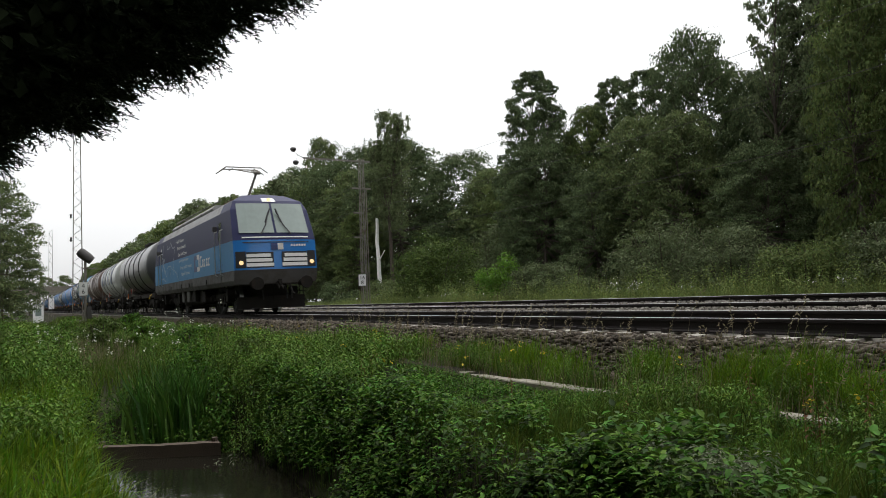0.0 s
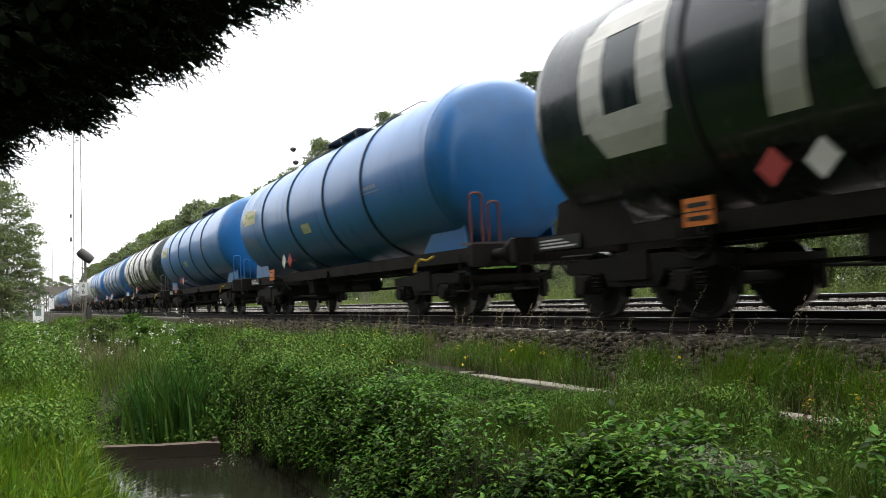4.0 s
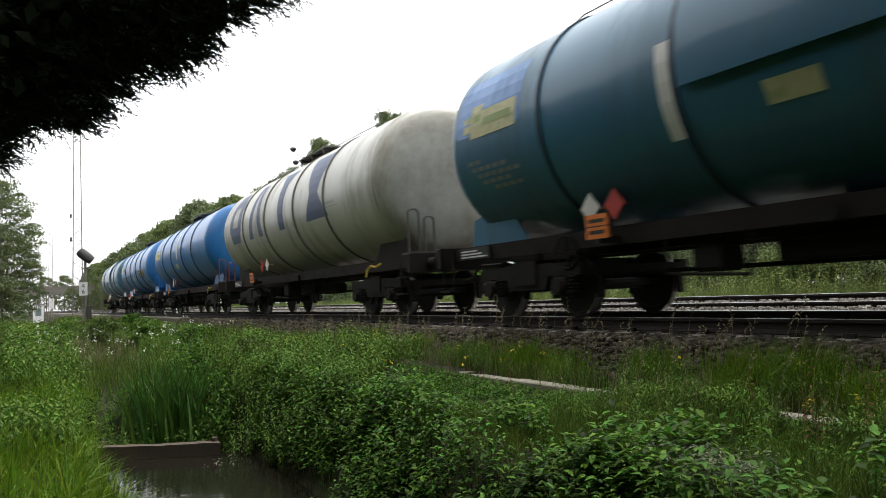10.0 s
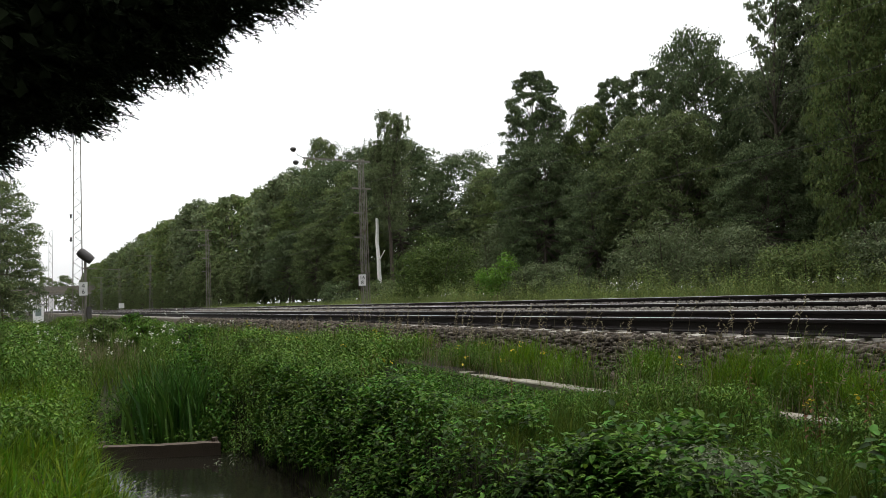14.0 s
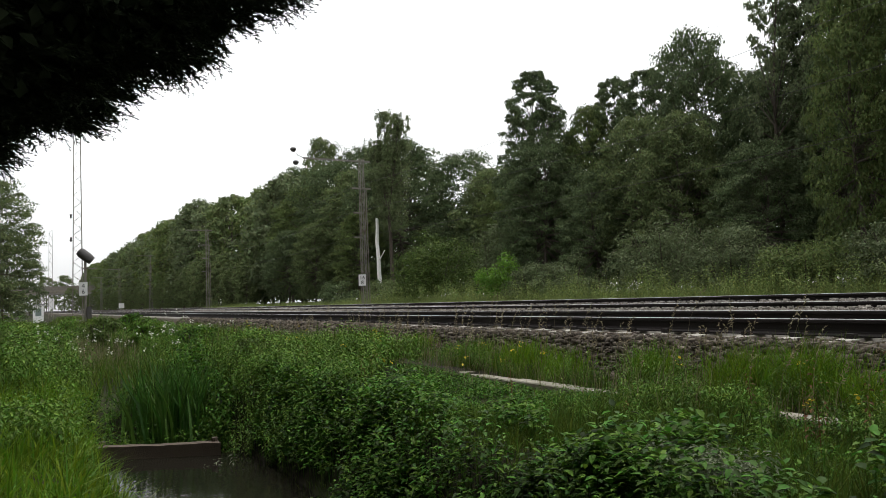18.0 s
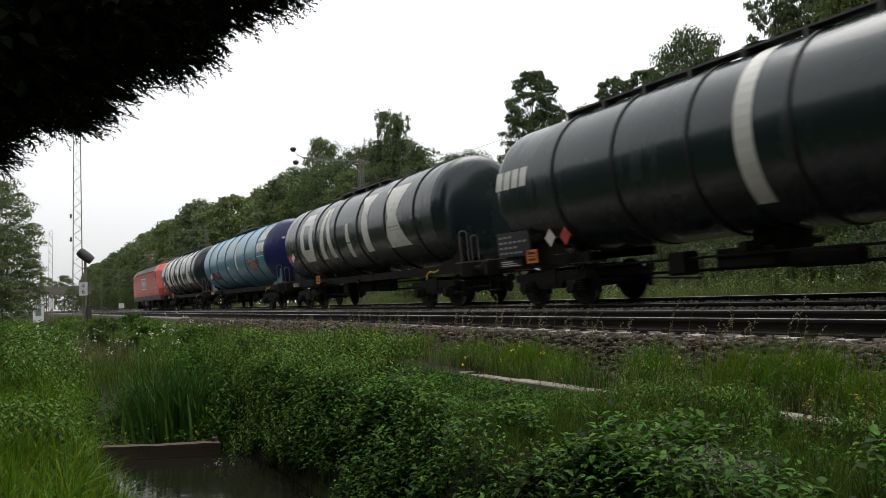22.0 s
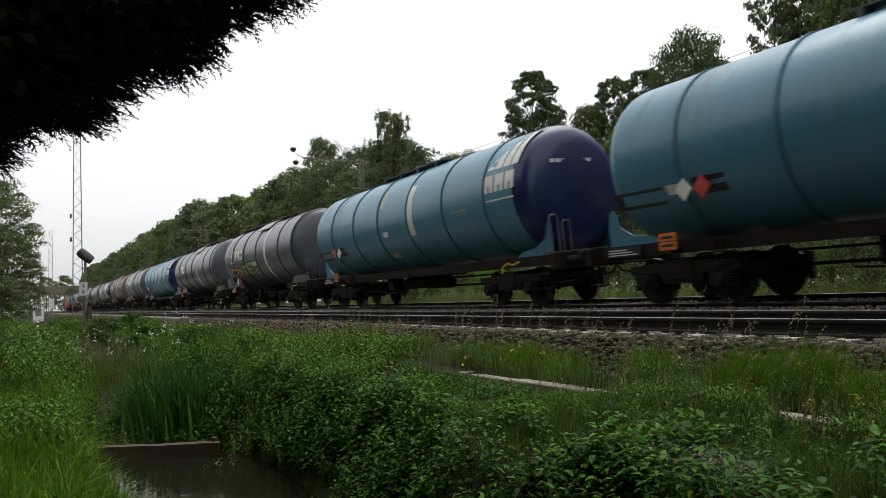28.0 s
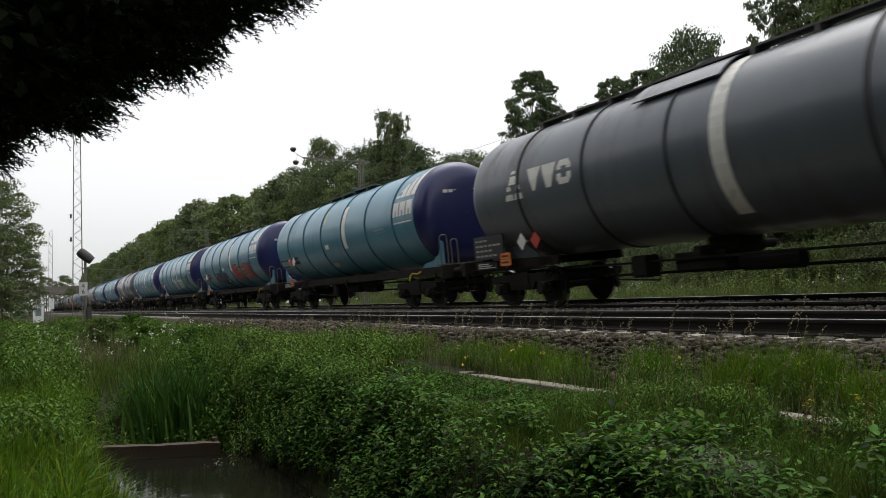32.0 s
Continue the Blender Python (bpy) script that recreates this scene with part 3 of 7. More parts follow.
def painted_letters(t, e0, R, zc, rng, x0, x1, d0, d1, cols, n, edge):
    """Sprayed block shapes along a tank's flank: an edge colour with the fill over it."""
    step = (x1 - x0) / n
    for i in range(n):
        x, w_ = x0 + e0 + step * i + rng.uniform(-0.05, 0.05), step * rng.uniform(0.86, 1.1)
        lo, hi = d0 + rng.uniform(-3, 3), d1 + rng.uniform(-5, 4)
        lean = rng.uniform(-0.12, 0.2)
        fill = cols[(i * len(cols)) // n] if rng.random() < 0.75 else cols[rng.randrange(len(cols))]
        shape = STROKES[rng.randrange(len(STROKES))]
        base, top = Skin(R, zc), Skin(R, zc)
        for k, (a, c, b_, d) in enumerate(shape):
            for sk, grow, lift in ((base, 1.0, 0.004 + 0.0004 * k), (top, 0.0, 0.0075 + 0.0004 * k)):
                ga, gd = 0.055 * grow, 2.2 * grow
                za, zb = lo + (hi - lo) * c - gd, lo + (hi - lo) * d + gd
                wob = rng.uniform(-0.04, 0.04) * (1 - grow)
                sk.quad([(x + a * w_ + lean * c - ga, za), (x + b_ * w_ + lean * c + ga, za), (x + b_ * w_ + lean * d + ga + wob, zb), (x + a * w_ + lean * d - ga + wob, zb)], 0, lift)
        part("graffiti_edge", base.g, SPRAY[edge], t)
        part("graffiti_stroke", top.g, SPRAY[fill], t)


def painted_figures(t, e0, R, zc):
    """Soft rounded figures sprayed along a tank's flank."""
    rng = random.Random(12)
    for x, d, rx, rd, c, lv in ((3.35, -4, 0.62, 14, "dark", 0), (4.3, 2, 0.42, 13, "cream", 1), (4.75, -8, 0.4, 20, "green", 2), (5.0, 6, 0.22, 9, "cream", 3), (5.55, 9, 0.22, 8, "cream", 1),
                                (6.75, 18, 0.3, 9, "cream", 3), (7.25, 14, 0.5, 14, "tan", 1), (7.3, -7, 0.5, 16, "tan", 2), (7.15, 1, 0.55, 6, "blue", 4), (6.8, -6, 0.22, 4, "cream", 4),
                                (9.35, 22, 0.35, 13, "red", 1), (9.75, 24, 0.28, 14, "red", 2), (9.85, 8, 0.6, 15, "red", 3), (10.5, -2, 0.5, 9, "red", 2), (8.7, 8, 0.3, 10, "dark", 0), (11.0, 26, 0.4, 8, "dark", 0), (11.3, 4, 0.3, 6, "cream", 1)):
        sk = Skin(R, zc)
        n = 12
        wob = [0.82 + 0.36 * rng.random() for _ in range(2 * n)]
        for k in range(n):
            a, b_ = k * math.pi / n - math.pi / 2, (k + 1) * math.pi / n - math.pi / 2
            wl, wr = (wob[k], wob[k + 1]), (wob[n + k - 1], wob[n + k])
            sk.quad([(e0 + x - rx * wl[0] * math.cos(a), d + rd * math.sin(a)), (e0 + x + rx * wr[0] * math.cos(a), d + rd * math.sin(a)),
                     (e0 + x + rx * wr[1] * math.cos(b_), d + rd * math.sin(b_)), (e0 + x - rx * wl[1] * math.cos(b_), d + rd * math.sin(b_))], 0, 0.004 + 0.0015 * lv)
        part("graffiti_figure", sk.g, SPRAY[c], t)


def tank_wagon(L, R, zc, paint, end_paint=None, left_end=None, hoops=(), mark=None, style="saddle", detail=True, seed=0, stripe=None,
               shield=None, label="", category="tank wagon", group="", art=None, short=False, plates=(0.0, 0.0)):
    """A four-axle tank wagon, L over buffers, centred on its base at rail height."""
    rng = random.Random(seed)
    t = thing("tank_wagon", label, category, group)
    half = L / 2
    ta, tb = -half + (1.4 if short else 1.53), half - 1.07
    e0 = -half + (1.73 if short else 1.52)
    body = PAINT[paint]
    dish = 0.44
    prof = []
    for i in range(9):
        a = i / 8 * math.pi / 2
        prof.append((ta + dish * (1 - math.sin(a)), max(0.02, R * math.cos(a) ** 0.42)))
    prof = [(x, r) for x, r in reversed(prof)]
    left = list(reversed(prof))
    right = [(tb - (x - ta), r) for x, r in prof]
    navy_x = tb - dish - 0.04
    g = Geo()
    k = 48

    def ring(x, r):
        return [(x, r * math.cos(a * math.tau / k), zc + r * math.sin(a * math.tau / k)) for a in range(k)]

    cyl = [ta + dish + (navy_x - ta - dish) * i / 10 for i in range(11)]
    g.loft([ring(x, r) for x, r in reversed(left)], 2 if left_end else 0)
    g.loft([ring(x, R) for x in cyl], 0, caps=False)
    g.loft([ring(navy_x, R)] + [ring(x, r) for x, r in right], 1 if end_paint else 0)
    part("tank", g, [body, PAINT[end_paint] if end_paint else body, PAINT[left_end] if left_end else body], t, smooth=True)
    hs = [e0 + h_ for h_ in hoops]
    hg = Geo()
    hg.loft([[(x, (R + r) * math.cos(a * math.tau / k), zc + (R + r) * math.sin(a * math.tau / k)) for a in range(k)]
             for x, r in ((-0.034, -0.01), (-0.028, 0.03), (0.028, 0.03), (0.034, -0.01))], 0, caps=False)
    hoop = hg.mesh("hoop", HOOP_SHADE[HOOP_SHADE_OF[paint]], True)
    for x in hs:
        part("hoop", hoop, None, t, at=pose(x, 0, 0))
    # underframe
    for s in (-1, 1):
        sb = Geo()
        y = s * 0.98
        ring_ = [(y - 0.05, 0.98), (y + 0.05, 0.98), (y + 0.05, 1.2), (y - 0.05, 1.2)]
        x_in = half - 4.3
        if style == "saddle":
            sb.loft([[(x, a, b) for a, b in ring_] for x in (-half + 0.62, half - 0.62)])
            sb.box(-half + 0.62, half - 0.62, y - s * 0.04 - 0.06, y - s * 0.04 + 0.06, 1.2, 1.225)
        else:
            for e in (-1, 1):
                sb = Geo().loft([[(e * x, a, b) for a, b in ring_] for x in (half - 0.62, x_in)])
                part("sole_bar", sb, SOLEBAR, t)
        if style == "saddle":
            part("sole_bar", sb, SOLEBAR, t)
        for e in (-1, 1):
            # gusset that cradles the tank and rises past its dished end
            sg = Geo()
            zb = zc - math.sqrt(max(R * R - 0.98 ** 2, 0.04)) + 0.1
            if short:
                rim = ((2.9, 1.21), (1.25, 1.21), (1.35, zb), (1.9, zb + 0.12), (2.5, zb))
            elif style == "saddle":
                rim = ((2.45, 1.21), (0.98, 1.21), (1.0, 1.92), (1.12, 1.98), (1.3, 1.6), (1.7, 1.4), (2.2, 1.36))
            else:
                rim = ((3.6, 1.21), (1.15, 1.21), (1.3, zb), (3.0, zb), (3.45, 1.3))
            pts = [(e * (half - d), z) for d, z in rim]
            sg.loft([[(x, y - 0.015, z) for x, z in pts], [(x, y + 0.015, z) for x, z in pts]])
            part("saddle", sg, body if paint in ("err", "blue", "dullblue", "teal", "lightblue", "grey", "rust") else SOLEBAR, t)
    for e in (-1, 1):
        eb = Geo().box(e * (half - 0.62) - 0.07, e * (half - 0.62) + 0.07, -1.35, 1.35, 0.86, 1.24, 0, 0.02)
        part("headstock", eb, SOLEBAR, t)
        bogie(t, e * (half - 2.85))
    running_ends(t, half)
    # brake gear, pipes and reservoir
    bg_ = Geo()
    bg_.turned([(-0.6, 0.02), (-0.58, 0.17), (0.58, 0.17), (0.6, 0.02)], (1.1, -0.45, 0.72), "x", 0, 14)
    part("brake_reservoir", bg_, UNDER, t)
    part("valve_box", Geo().box(-0.9, 0.3, -0.7, -0.15, 0.62, 0.98, 0, 0.03), UNDER, t)
    part("brake_cylinder", Geo().box(-1.9, -1.5, -0.9, -0.5, 0.55, 1.0, 0, 0.05), UNDER, t)
    pg = Geo()
    pg.path([(-half + 0.9, -0.6, 0.9), (-half + 3, -0.75, 0.86), (half - 3, -0.75, 0.86), (half - 0.9, -0.6, 0.9)], 0.025)
    pg.path([(-3.4, -0.3, 0.6), (3.4, -0.3, 0.6)], 0.03)
    pg.path([(-2.2, -1.05, 0.95), (-2.2, -1.05, 0.55), (-1.0, -1.05, 0.5), (-0.9, -1.05, 0.95)], 0.02)
    part("brake_rigging", pg, UNDER, t)
    cg = Geo()
    cg.box(-0.35, 0.35, -0.35, 0.35, zc - R - 0.32, zc - R + 0.1, 0, 0.05)
    cg.rod((0, -1.1, zc - R - 0.18), (0, 1.1, zc - R - 0.18), 0.09, 0, 12)
    part("drain_valve", cg, UNDER, t)
    # walkway and lids on top
    wg = Geo()
    top = zc + R
    wl, up = (1.15, 0.1) if short else (2.1 if style == "saddle" else 4.9, 0.03)
    for y0, y1 in ((-0.6, 0.45),) if short else ((-0.55, -0.18), (0.18, 0.55)):
        wg.box(-wl, wl, y0, y1, top + up, top + up + 0.04)
    for x in np.arange(-wl + 0.15, wl, 1.2 if not short else 0.95):
        wg.box(x - 0.03, x + 0.03, -0.6, 0.6, top + up - (0.08 if short else 0.2), top + up + 0.01)
        if short:
            for y in (-0.55, 0.4):
                wg.rod((x, y, top - 0.2), (x, y, top + up), 0.025)
    part("walkway", wg, GRATE, t, at=pose(0.25 if short else 0, 0, 0))
    lg = Geo()
    lg.turned([(0.0, 0.3), (0.14, 0.3), (0.15, 0.34), (0.2, 0.34), (0.22, 0.05)], (0, 0, top - 0.02), "z", 0, 18)
    part("manhole_lid", lg, body, t)
    rg = Geo()
    rl = 4.6 if short else wl
    rg.path([(-rl, -0.3, top + 0.01), (-rl + 0.4, -0.35, top + 0.1), (rl - 0.4, -0.35, top + 0.1), (rl, -0.3, top + 0.01)], 0.012)
    for x in np.arange(-rl + 0.4, rl - 0.3, 1.4):
        rg.rod((x, -0.35, top - 0.06), (x, -0.35, top + 0.1), 0.012)
    part("side_handrail", rg, GRATE, t)
    # end platform with rails and ladder
    xe = half - 0.66
    fg = Geo()
    fg.box(tb + 0.02, xe + 0.04, -1.25, 1.25, 1.24, 1.28)
    part("end_platform", fg, GRATE, t)
    for s in (-1, 1):
        pg = Geo()
        for ya, yb, zt in ((1.28, 1.04, 2.12), (0.92, 0.7, 1.98)):
            pg.path([(xe, s * ya, 1.25), (xe, s * ya, zt - 0.06), (xe, s * (ya - 0.05), zt), (xe, s * (yb + 0.05), zt), (xe, s * yb, zt - 0.06), (xe, s * yb, 1.25)], 0.022)
        part("end_railing", pg, (RUST_RED if seed % 2 else body) if paint in ("blue", "dullblue") else GRATE, t)
    lg = Geo()
    for y in (0.12, 0.52) if style == "frameless" else ():
        lg.path([(xe - 0.08, y, 1.26), (xe - 0.14, y, zc + 0.8), (tb - 0.15, y, top - 0.08)], 0.02)
    for z in np.arange(1.5, zc + 0.9, 0.28) if style == "frameless" else ():
        lg.rod((xe - 0.1, 0.12, z), (xe - 0.1, 0.52, z), 0.014)
    if style == "frameless":
        part("end_ladder", lg, GRATE, t)
    # shunter's step and yellow brake lever
    sg = Geo()
    xs = half - 0.75
    for x in (xs - 0.3, xs + 0.05):
        sg.rod((x, -1.3, 0.45), (x, -1.3, 1.1), 0.018)
    for z in (0.45, 0.78):
        sg.box(xs - 0.32, xs + 0.07, -1.4, -1.2, z, z + 0.03)
    part("footstep", sg, UNDER, t)
    sg = Geo()
    for x in (-xs - 0.05, -xs + 0.3):
        sg.rod((x, -1.3, 0.45), (x, -1.3, 1.1), 0.018)
    sg.box(-xs - 0.07, -xs + 0.32, -1.4, -1.2, 0.45, 0.48)
    part("footstep", sg, UNDER, t)
    yg = Geo()
    yg.path([(half - 2.7, -1.3, 1.02), (half - 2.45, -1.32, 1.1), (half - 2.2, -1.32, 1.06), (half - 1.95, -1.32, 1.12)], 0.024)
    yg.path([(half - 2.7, -1.3, 1.02), (half - 2.68, -1.34, 0.86)], 0.024)
    part("brake_lever", yg, YELLOW, t, "yellow brake changeover lever")
    hw = Geo()
    pts = [(0.24 * math.cos(a * math.tau / 14), 0, 0.24 * math.sin(a * math.tau / 14)) for a in range(15)]
    hw.path(pts, 0.02)
    hw.rod((-0.24, 0, 0), (0.24, 0, 0), 0.015)
    hw.rod((0, 0, -0.24), (0, 0, 0.24), 0.015)
    part("handbrake_wheel", hw, UNDER, t, at=pose(-half + 3.9, -1.08, 0.95))
    # placards beside the left bogie
    if short:
        px, dia, zd = (e0 + 3.1, (2.85, 3.32), 1.5) if paint == "teal" else (e0 + 2.45, (3.4, 3.95), 1.57)
    elif mark == "block":
        px, dia, zd = e0 + 3.45, (0.95, 1.36), 2.25
    elif mark == "fan":
        px, dia, zd = e0 + 1.3, (2.06, 2.46), 2.1
    else:
        px, dia, zd = e0 + 1.1, (1.85, 2.4), 1.6
    px += plates[0] - 0.15
    og = Geo().box(px, px + 0.42, -1.36, -1.33, 1.06, 1.38, 0)
    og.box(px - 0.0, px + 0.42, -1.364, -1.36, 1.212, 1.228, 1)
    og.box(px + 0.06, px + 0.36, -1.366, -1.36, 1.27, 1.32, 1)
    og.box(px + 0.06, px + 0.36, -1.366, -1.36, 1.12, 1.17, 1)
    og.box(px + 0.18, px + 0.24, -1.34, -1.0, 1.0, 1.1, 1)
    part("hazard_plate", og, [ORANGE, SIGNBLACK], t, "orange hazard plate")
    for i, mat in enumerate((PLACARDWHITE, PLACARDRED) if seed % 2 else (PLACARDRED, PLACARDWHITE)):
        dg = Geo()
        cx = e0 + dia[i] + plates[1]
        dpts = [(cx - 0.19, zd), (cx, zd - 0.21), (cx + 0.19, zd), (cx, zd + 0.21)]
        yy = -math.sqrt(max(R * R - (zc - zd - 0.21) ** 2, 0.3)) - 0.03
        dg.loft([[(x, yy - 0.006, z) for x, z in dpts], [(x, yy + 0.006, z) for x, z in dpts]])
        dg.rod((cx, yy, zd), (cx, yy + 0.2, zd), 0.02)
        part("hazard_diamond", dg, mat, t)
    dg = Geo()
    dg.box(-half + 0.95, -half + 1.9, -1.09, -1.06, 1.0, 1.2, 0)
    for r in range(3):
        dg.box(-half + 1.0, -half + 1.8 - 0.15 * r, -1.094, -1.09, 1.03 + r * 0.05, 1.055 + r * 0.05, 1)
    part("data_panel", dg, [DATA, PLACARDWHITE], t)
    if style == "frameless":
        bx = -half + 1.3
        board = Geo().box(bx, bx + 1.35, -1.36, -1.33, 1.26, 1.86, 0, 0.005)
        board.box(bx + 0.2, bx + 0.28, -1.33, -0.98, 1.2, 1.3)
        board.box(bx + 1.05, bx + 1.13, -1.33, -0.98, 1.2, 1.3)
        board = part("data_board", board, GREYBOARD if paint == "brown" else DATA, t, "small board of worn data lettering")
        for r, n in enumerate((5, 4, 6, 3)):
            lines = Geo()
            for k in range(n):
                lines.box(bx + 0.08 + k * 0.2, bx + 0.22 + k * 0.2, -1.366, -1.36, 1.33 + r * 0.13, 1.38 + r * 0.13)
            part("data_line", lines, STENCIL if paint != "brown" else PLACARDWHITE, board)
    # markings on the skin
    if stripe:
        sk = Skin(R + 0.002, zc)
        x, w_, d0, d1 = stripe
        x += e0
        sk.quad([(x, d0), (x + w_, d0), (x + w_, d1), (x, d1)])
        part("level_stripe", sk.g, MARKWHITE, t, "white stripe round the tank")
    if mark in ("block", "block_close", "bluemark"):   # tall maker's mark as plain shapes
        sk = Skin(R, zc)
        xs = {"block": (2.46, 4.6, 7.32, 8.5, 10.72), "block_close": (0.95, 3.55, 5.5, 6.6, 9.05), "bluemark": (0.95, 3.3, None, 6.0, 8.8)}[mark]
        lo, hi = (-30, 44) if mark != "bluemark" else (-16, 46)
        g_, a_, i_, t_, x_ = [None if v is None else e0 + v for v in xs]
        mat, lab = (MARKBLUE, "navy") if mark == "bluemark" else (MARKWHITE, "white")

        def stamp():
            part("mark_shape", sk.g, mat, t, lab + " shape of the maker's mark")
            sk.g = Geo()

        sk.ring(g_, g_ + 1.45, lo, hi, 0.42, 19)
        stamp()
        sk.quad([(a_, lo), (a_ + 0.42, lo), (a_ + 0.78, hi), (a_ + 0.45, hi)])
        sk.quad([(a_ + 1.06, lo), (a_ + 1.48, lo), (a_ + 1.05, hi), (a_ + 0.78, hi)])
        stamp()
        if i_ is not None:
            sk.quad([(i_ + 0.1, -34), (i_ + 0.4, -34), (i_ + 0.42, -14), (i_ + 0.08, -14)])
            sk.quad([(i_ + 0.06, -12.5), (i_ + 0.42, -12.5), (i_ + 0.36, 12), (i_ + 0.12, 12)])
            stamp()
        sk.quad([(t_ + 0.42, lo), (t_ + 0.92, lo), (t_ + 0.95, hi - 16), (t_ + 0.4, hi - 16)])
        sk.quad([(t_ + 0.4, hi - 16), (t_ + 0.95, hi - 16), (t_ + 1.3, hi), (t_ + 0.02, hi)])
        stamp()
        sk.quad([(x_ - 0.1, lo), (x_ + 1.45, lo), (x_ + 0.9, 7), (x_ + 0.3, 7)])
        sk.quad([(x_ + 0.3, 7), (x_ + 0.9, 7), (x_ + 1.4, hi), (x_ - 0.2, hi)])
        stamp()
    if mark == "rosette":
        sk = Skin(R, zc)
        b = e0 + 1.95
        for dx, dd in ((0.17, 12), (0.0, -1), (0.36, -1)):
            sk.quad([(b + dx - 0.17, dd - 6), (b + dx + 0.17, dd - 6), (b + dx + 0.07, dd + 6), (b + dx - 0.07, dd + 6)])
            part("mark_shape", sk.g, MARKWHITE, t, "white shape of the owner's mark")
            sk.g = Geo()
        for i in range(3):
            x = b + 0.75 + i * 0.54
            if i == 0:
                sk.quad([(x + 0.2, -3), (x + 0.28, -3), (x + 0.48, 16), (x - 0.02, 16)])
            elif i == 1:
                sk.quad([(x + 0.16, -3), (x + 0.33, -3), (x + 0.5, 16), (x - 0.02, 16)])
            else:
                sk.ring(x, x + 0.48, -3, 16, 0.15, 5)
            part("mark_shape", sk.g, MARKWHITE, t, "white shape of the owner's mark")
            sk.g = Geo()
    if mark == "small":
        sk = Skin(R, zc)
        for i in range(4):
            sk.bar(e0 + 0.3 + i * 0.32, e0 + 0.56 + i * 0.32, 3, 19, skew=0.03)
        part("maker_mark", sk.g, MARKWHITE, t, "small white maker's mark")
    if mark == "fan":
        sk = Skin(R, zc)
        x1 = e0 + 13.95
        for i in range(4):
            xa = x1 - 1.3 + i * 0.34
            h0, h1 = 27 + 11 * i, 27 + 11 * (i + 1)
            sk.quad([(xa, 25), (xa + 0.29, 25), (xa + 0.33, h1), (xa + 0.05 + 0.1 * i / 3, h0 + 2)])
        for i in range(3):
            xa = x1 - 1.35 + i * 0.45
            sk.bar(xa, xa + 0.15, 4, 20)
            sk.bar(xa + 0.22, xa + 0.38, 4, 20)
            sk.bar(xa + 0.15, xa + 0.22, 10, 20)
        sk.bar(x1 - 1.3, x1 - 0.1, -4, -2.5)
        part("owner_mark", sk.g, MARKWHITE, t, "white fan-shaped owner's mark")
        eg = Geo()
        xx = tb - 0.02
        for z, y0, y1, h_ in ((zc + 0.62, -0.75, 0.55, 0.09), (zc + 0.4, -0.45, 0.5, 0.07)):
            for i in range(7):
                ya = y0 + (y1 - y0) * i / 7
                eg.box(xx - 0.12, xx + 0.012, ya, ya + (y1 - y0) / 7 * 0.8, z, z + h_)
        part("end_lettering", eg, MARKWHITE, t)
        eg = Geo()
        eg.box(xx - 0.14, xx + 0.012, -0.1, 0.1, zc + 0.02, zc + 0.2)
        eg.box(xx - 0.14, xx + 0.012, -0.08, 0.08, zc - 0.2, zc - 0.04)
        part("warning_symbol", eg, YELLOW, t)
        sk = Skin(R, zc)
        for x, w_, d0, d1 in ((0.25, 1.25, -33, -20), (2.2, 0.7, -30, -18)):
            sk.bar(e0 + x, e0 + x + w_, d0, d1, 0)
            part("data_field", sk.g, DATA, t)
            sk.g = Geo()
        for x, d0, d1, w_, m_ in ((e0 + 6.3, 18, 40, 0.2, MARKYELLOW), (e0 + 6.3, -45, -38, 0.5, MARKYELLOW), (e0 + 1.6, -27, -20, 0.35, PLACARDWHITE), (e0 + 6.4, -16, -10, 0.36, PLACARDWHITE)):
            sk.bar(x, x + w_, d0, d1, 0)
            part("small_label", sk.g, m_, t)
            sk.g = Geo()
    if mark == "label":
        sk = Skin(R, zc)
        if paint == "teal":
            sk.bar(e0 + 0.2, e0 + 1.95, 2, 38, 1)
        sk.bar(e0 + 0.62, e0 + 1.85, 0, 15, 0, lift=0.01)
        sk.bar(e0 + 0.42, e0 + 0.62, 4, 13, 0, lift=0.01)
        sk.bar(e0 + 0.62, e0 + 0.92, 15, 19, 0, lift=0.01)
        sk.bar(e0 + 1.0, e0 + 1.75, 6, 10, 2, lift=0.014)
        sk.bar(e0 + 0.7, e0 + 0.9, 9, 13, 2, lift=0.014)
        part("owner_label", sk.g, [MARKYELLOW, PAINT["blue"], SPRAY["green"]], t, "faded yellow owner's label")
        sk = Skin(R, zc)
        for k, (x, w_, d) in enumerate(((0.45, 0.5, -13), (0.5, 1.1, -17), (0.6, 1.35, -21), (0.7, 0.9, -25), (0.95, 0.8, -29))):
            for j in range(int(w_ / 0.2)):
                sk.bar(e0 + x + j * 0.2, e0 + x + j * 0.2 + 0.15, d - 1.3, d + 1.0, 0)
        part("data_field", sk.g, GREYBOARD, t, "worn lines of data lettering")
        sk = Skin(R, zc)
        sk.bar(e0 + 5.9, e0 + 6.5, -26, -17, 0)
        part("small_label", sk.g, MARKYELLOW, t)
    if shield:
        # sunshield plate over the upper half between two hoops
        sg = Geo()
        n = 16
        rr = R + 0.09
        angs = [radians(shield[2] + (180 - 2 * shield[2]) * i / n) for i in range(n + 1)]
        x0, x1 = e0 + shield[0], e0 + shield[1]
        outer = [[(x, -rr * math.cos(a), zc + rr * math.sin(a)) for a in angs] + [(x, -(rr - 0.03) * math.cos(a), zc + (rr - 0.03) * math.sin(a)) for a in reversed(angs)] for x in (x0, x1)]
        sg.loft(outer)
        part("sunshield", sg, body, t, smooth=True)
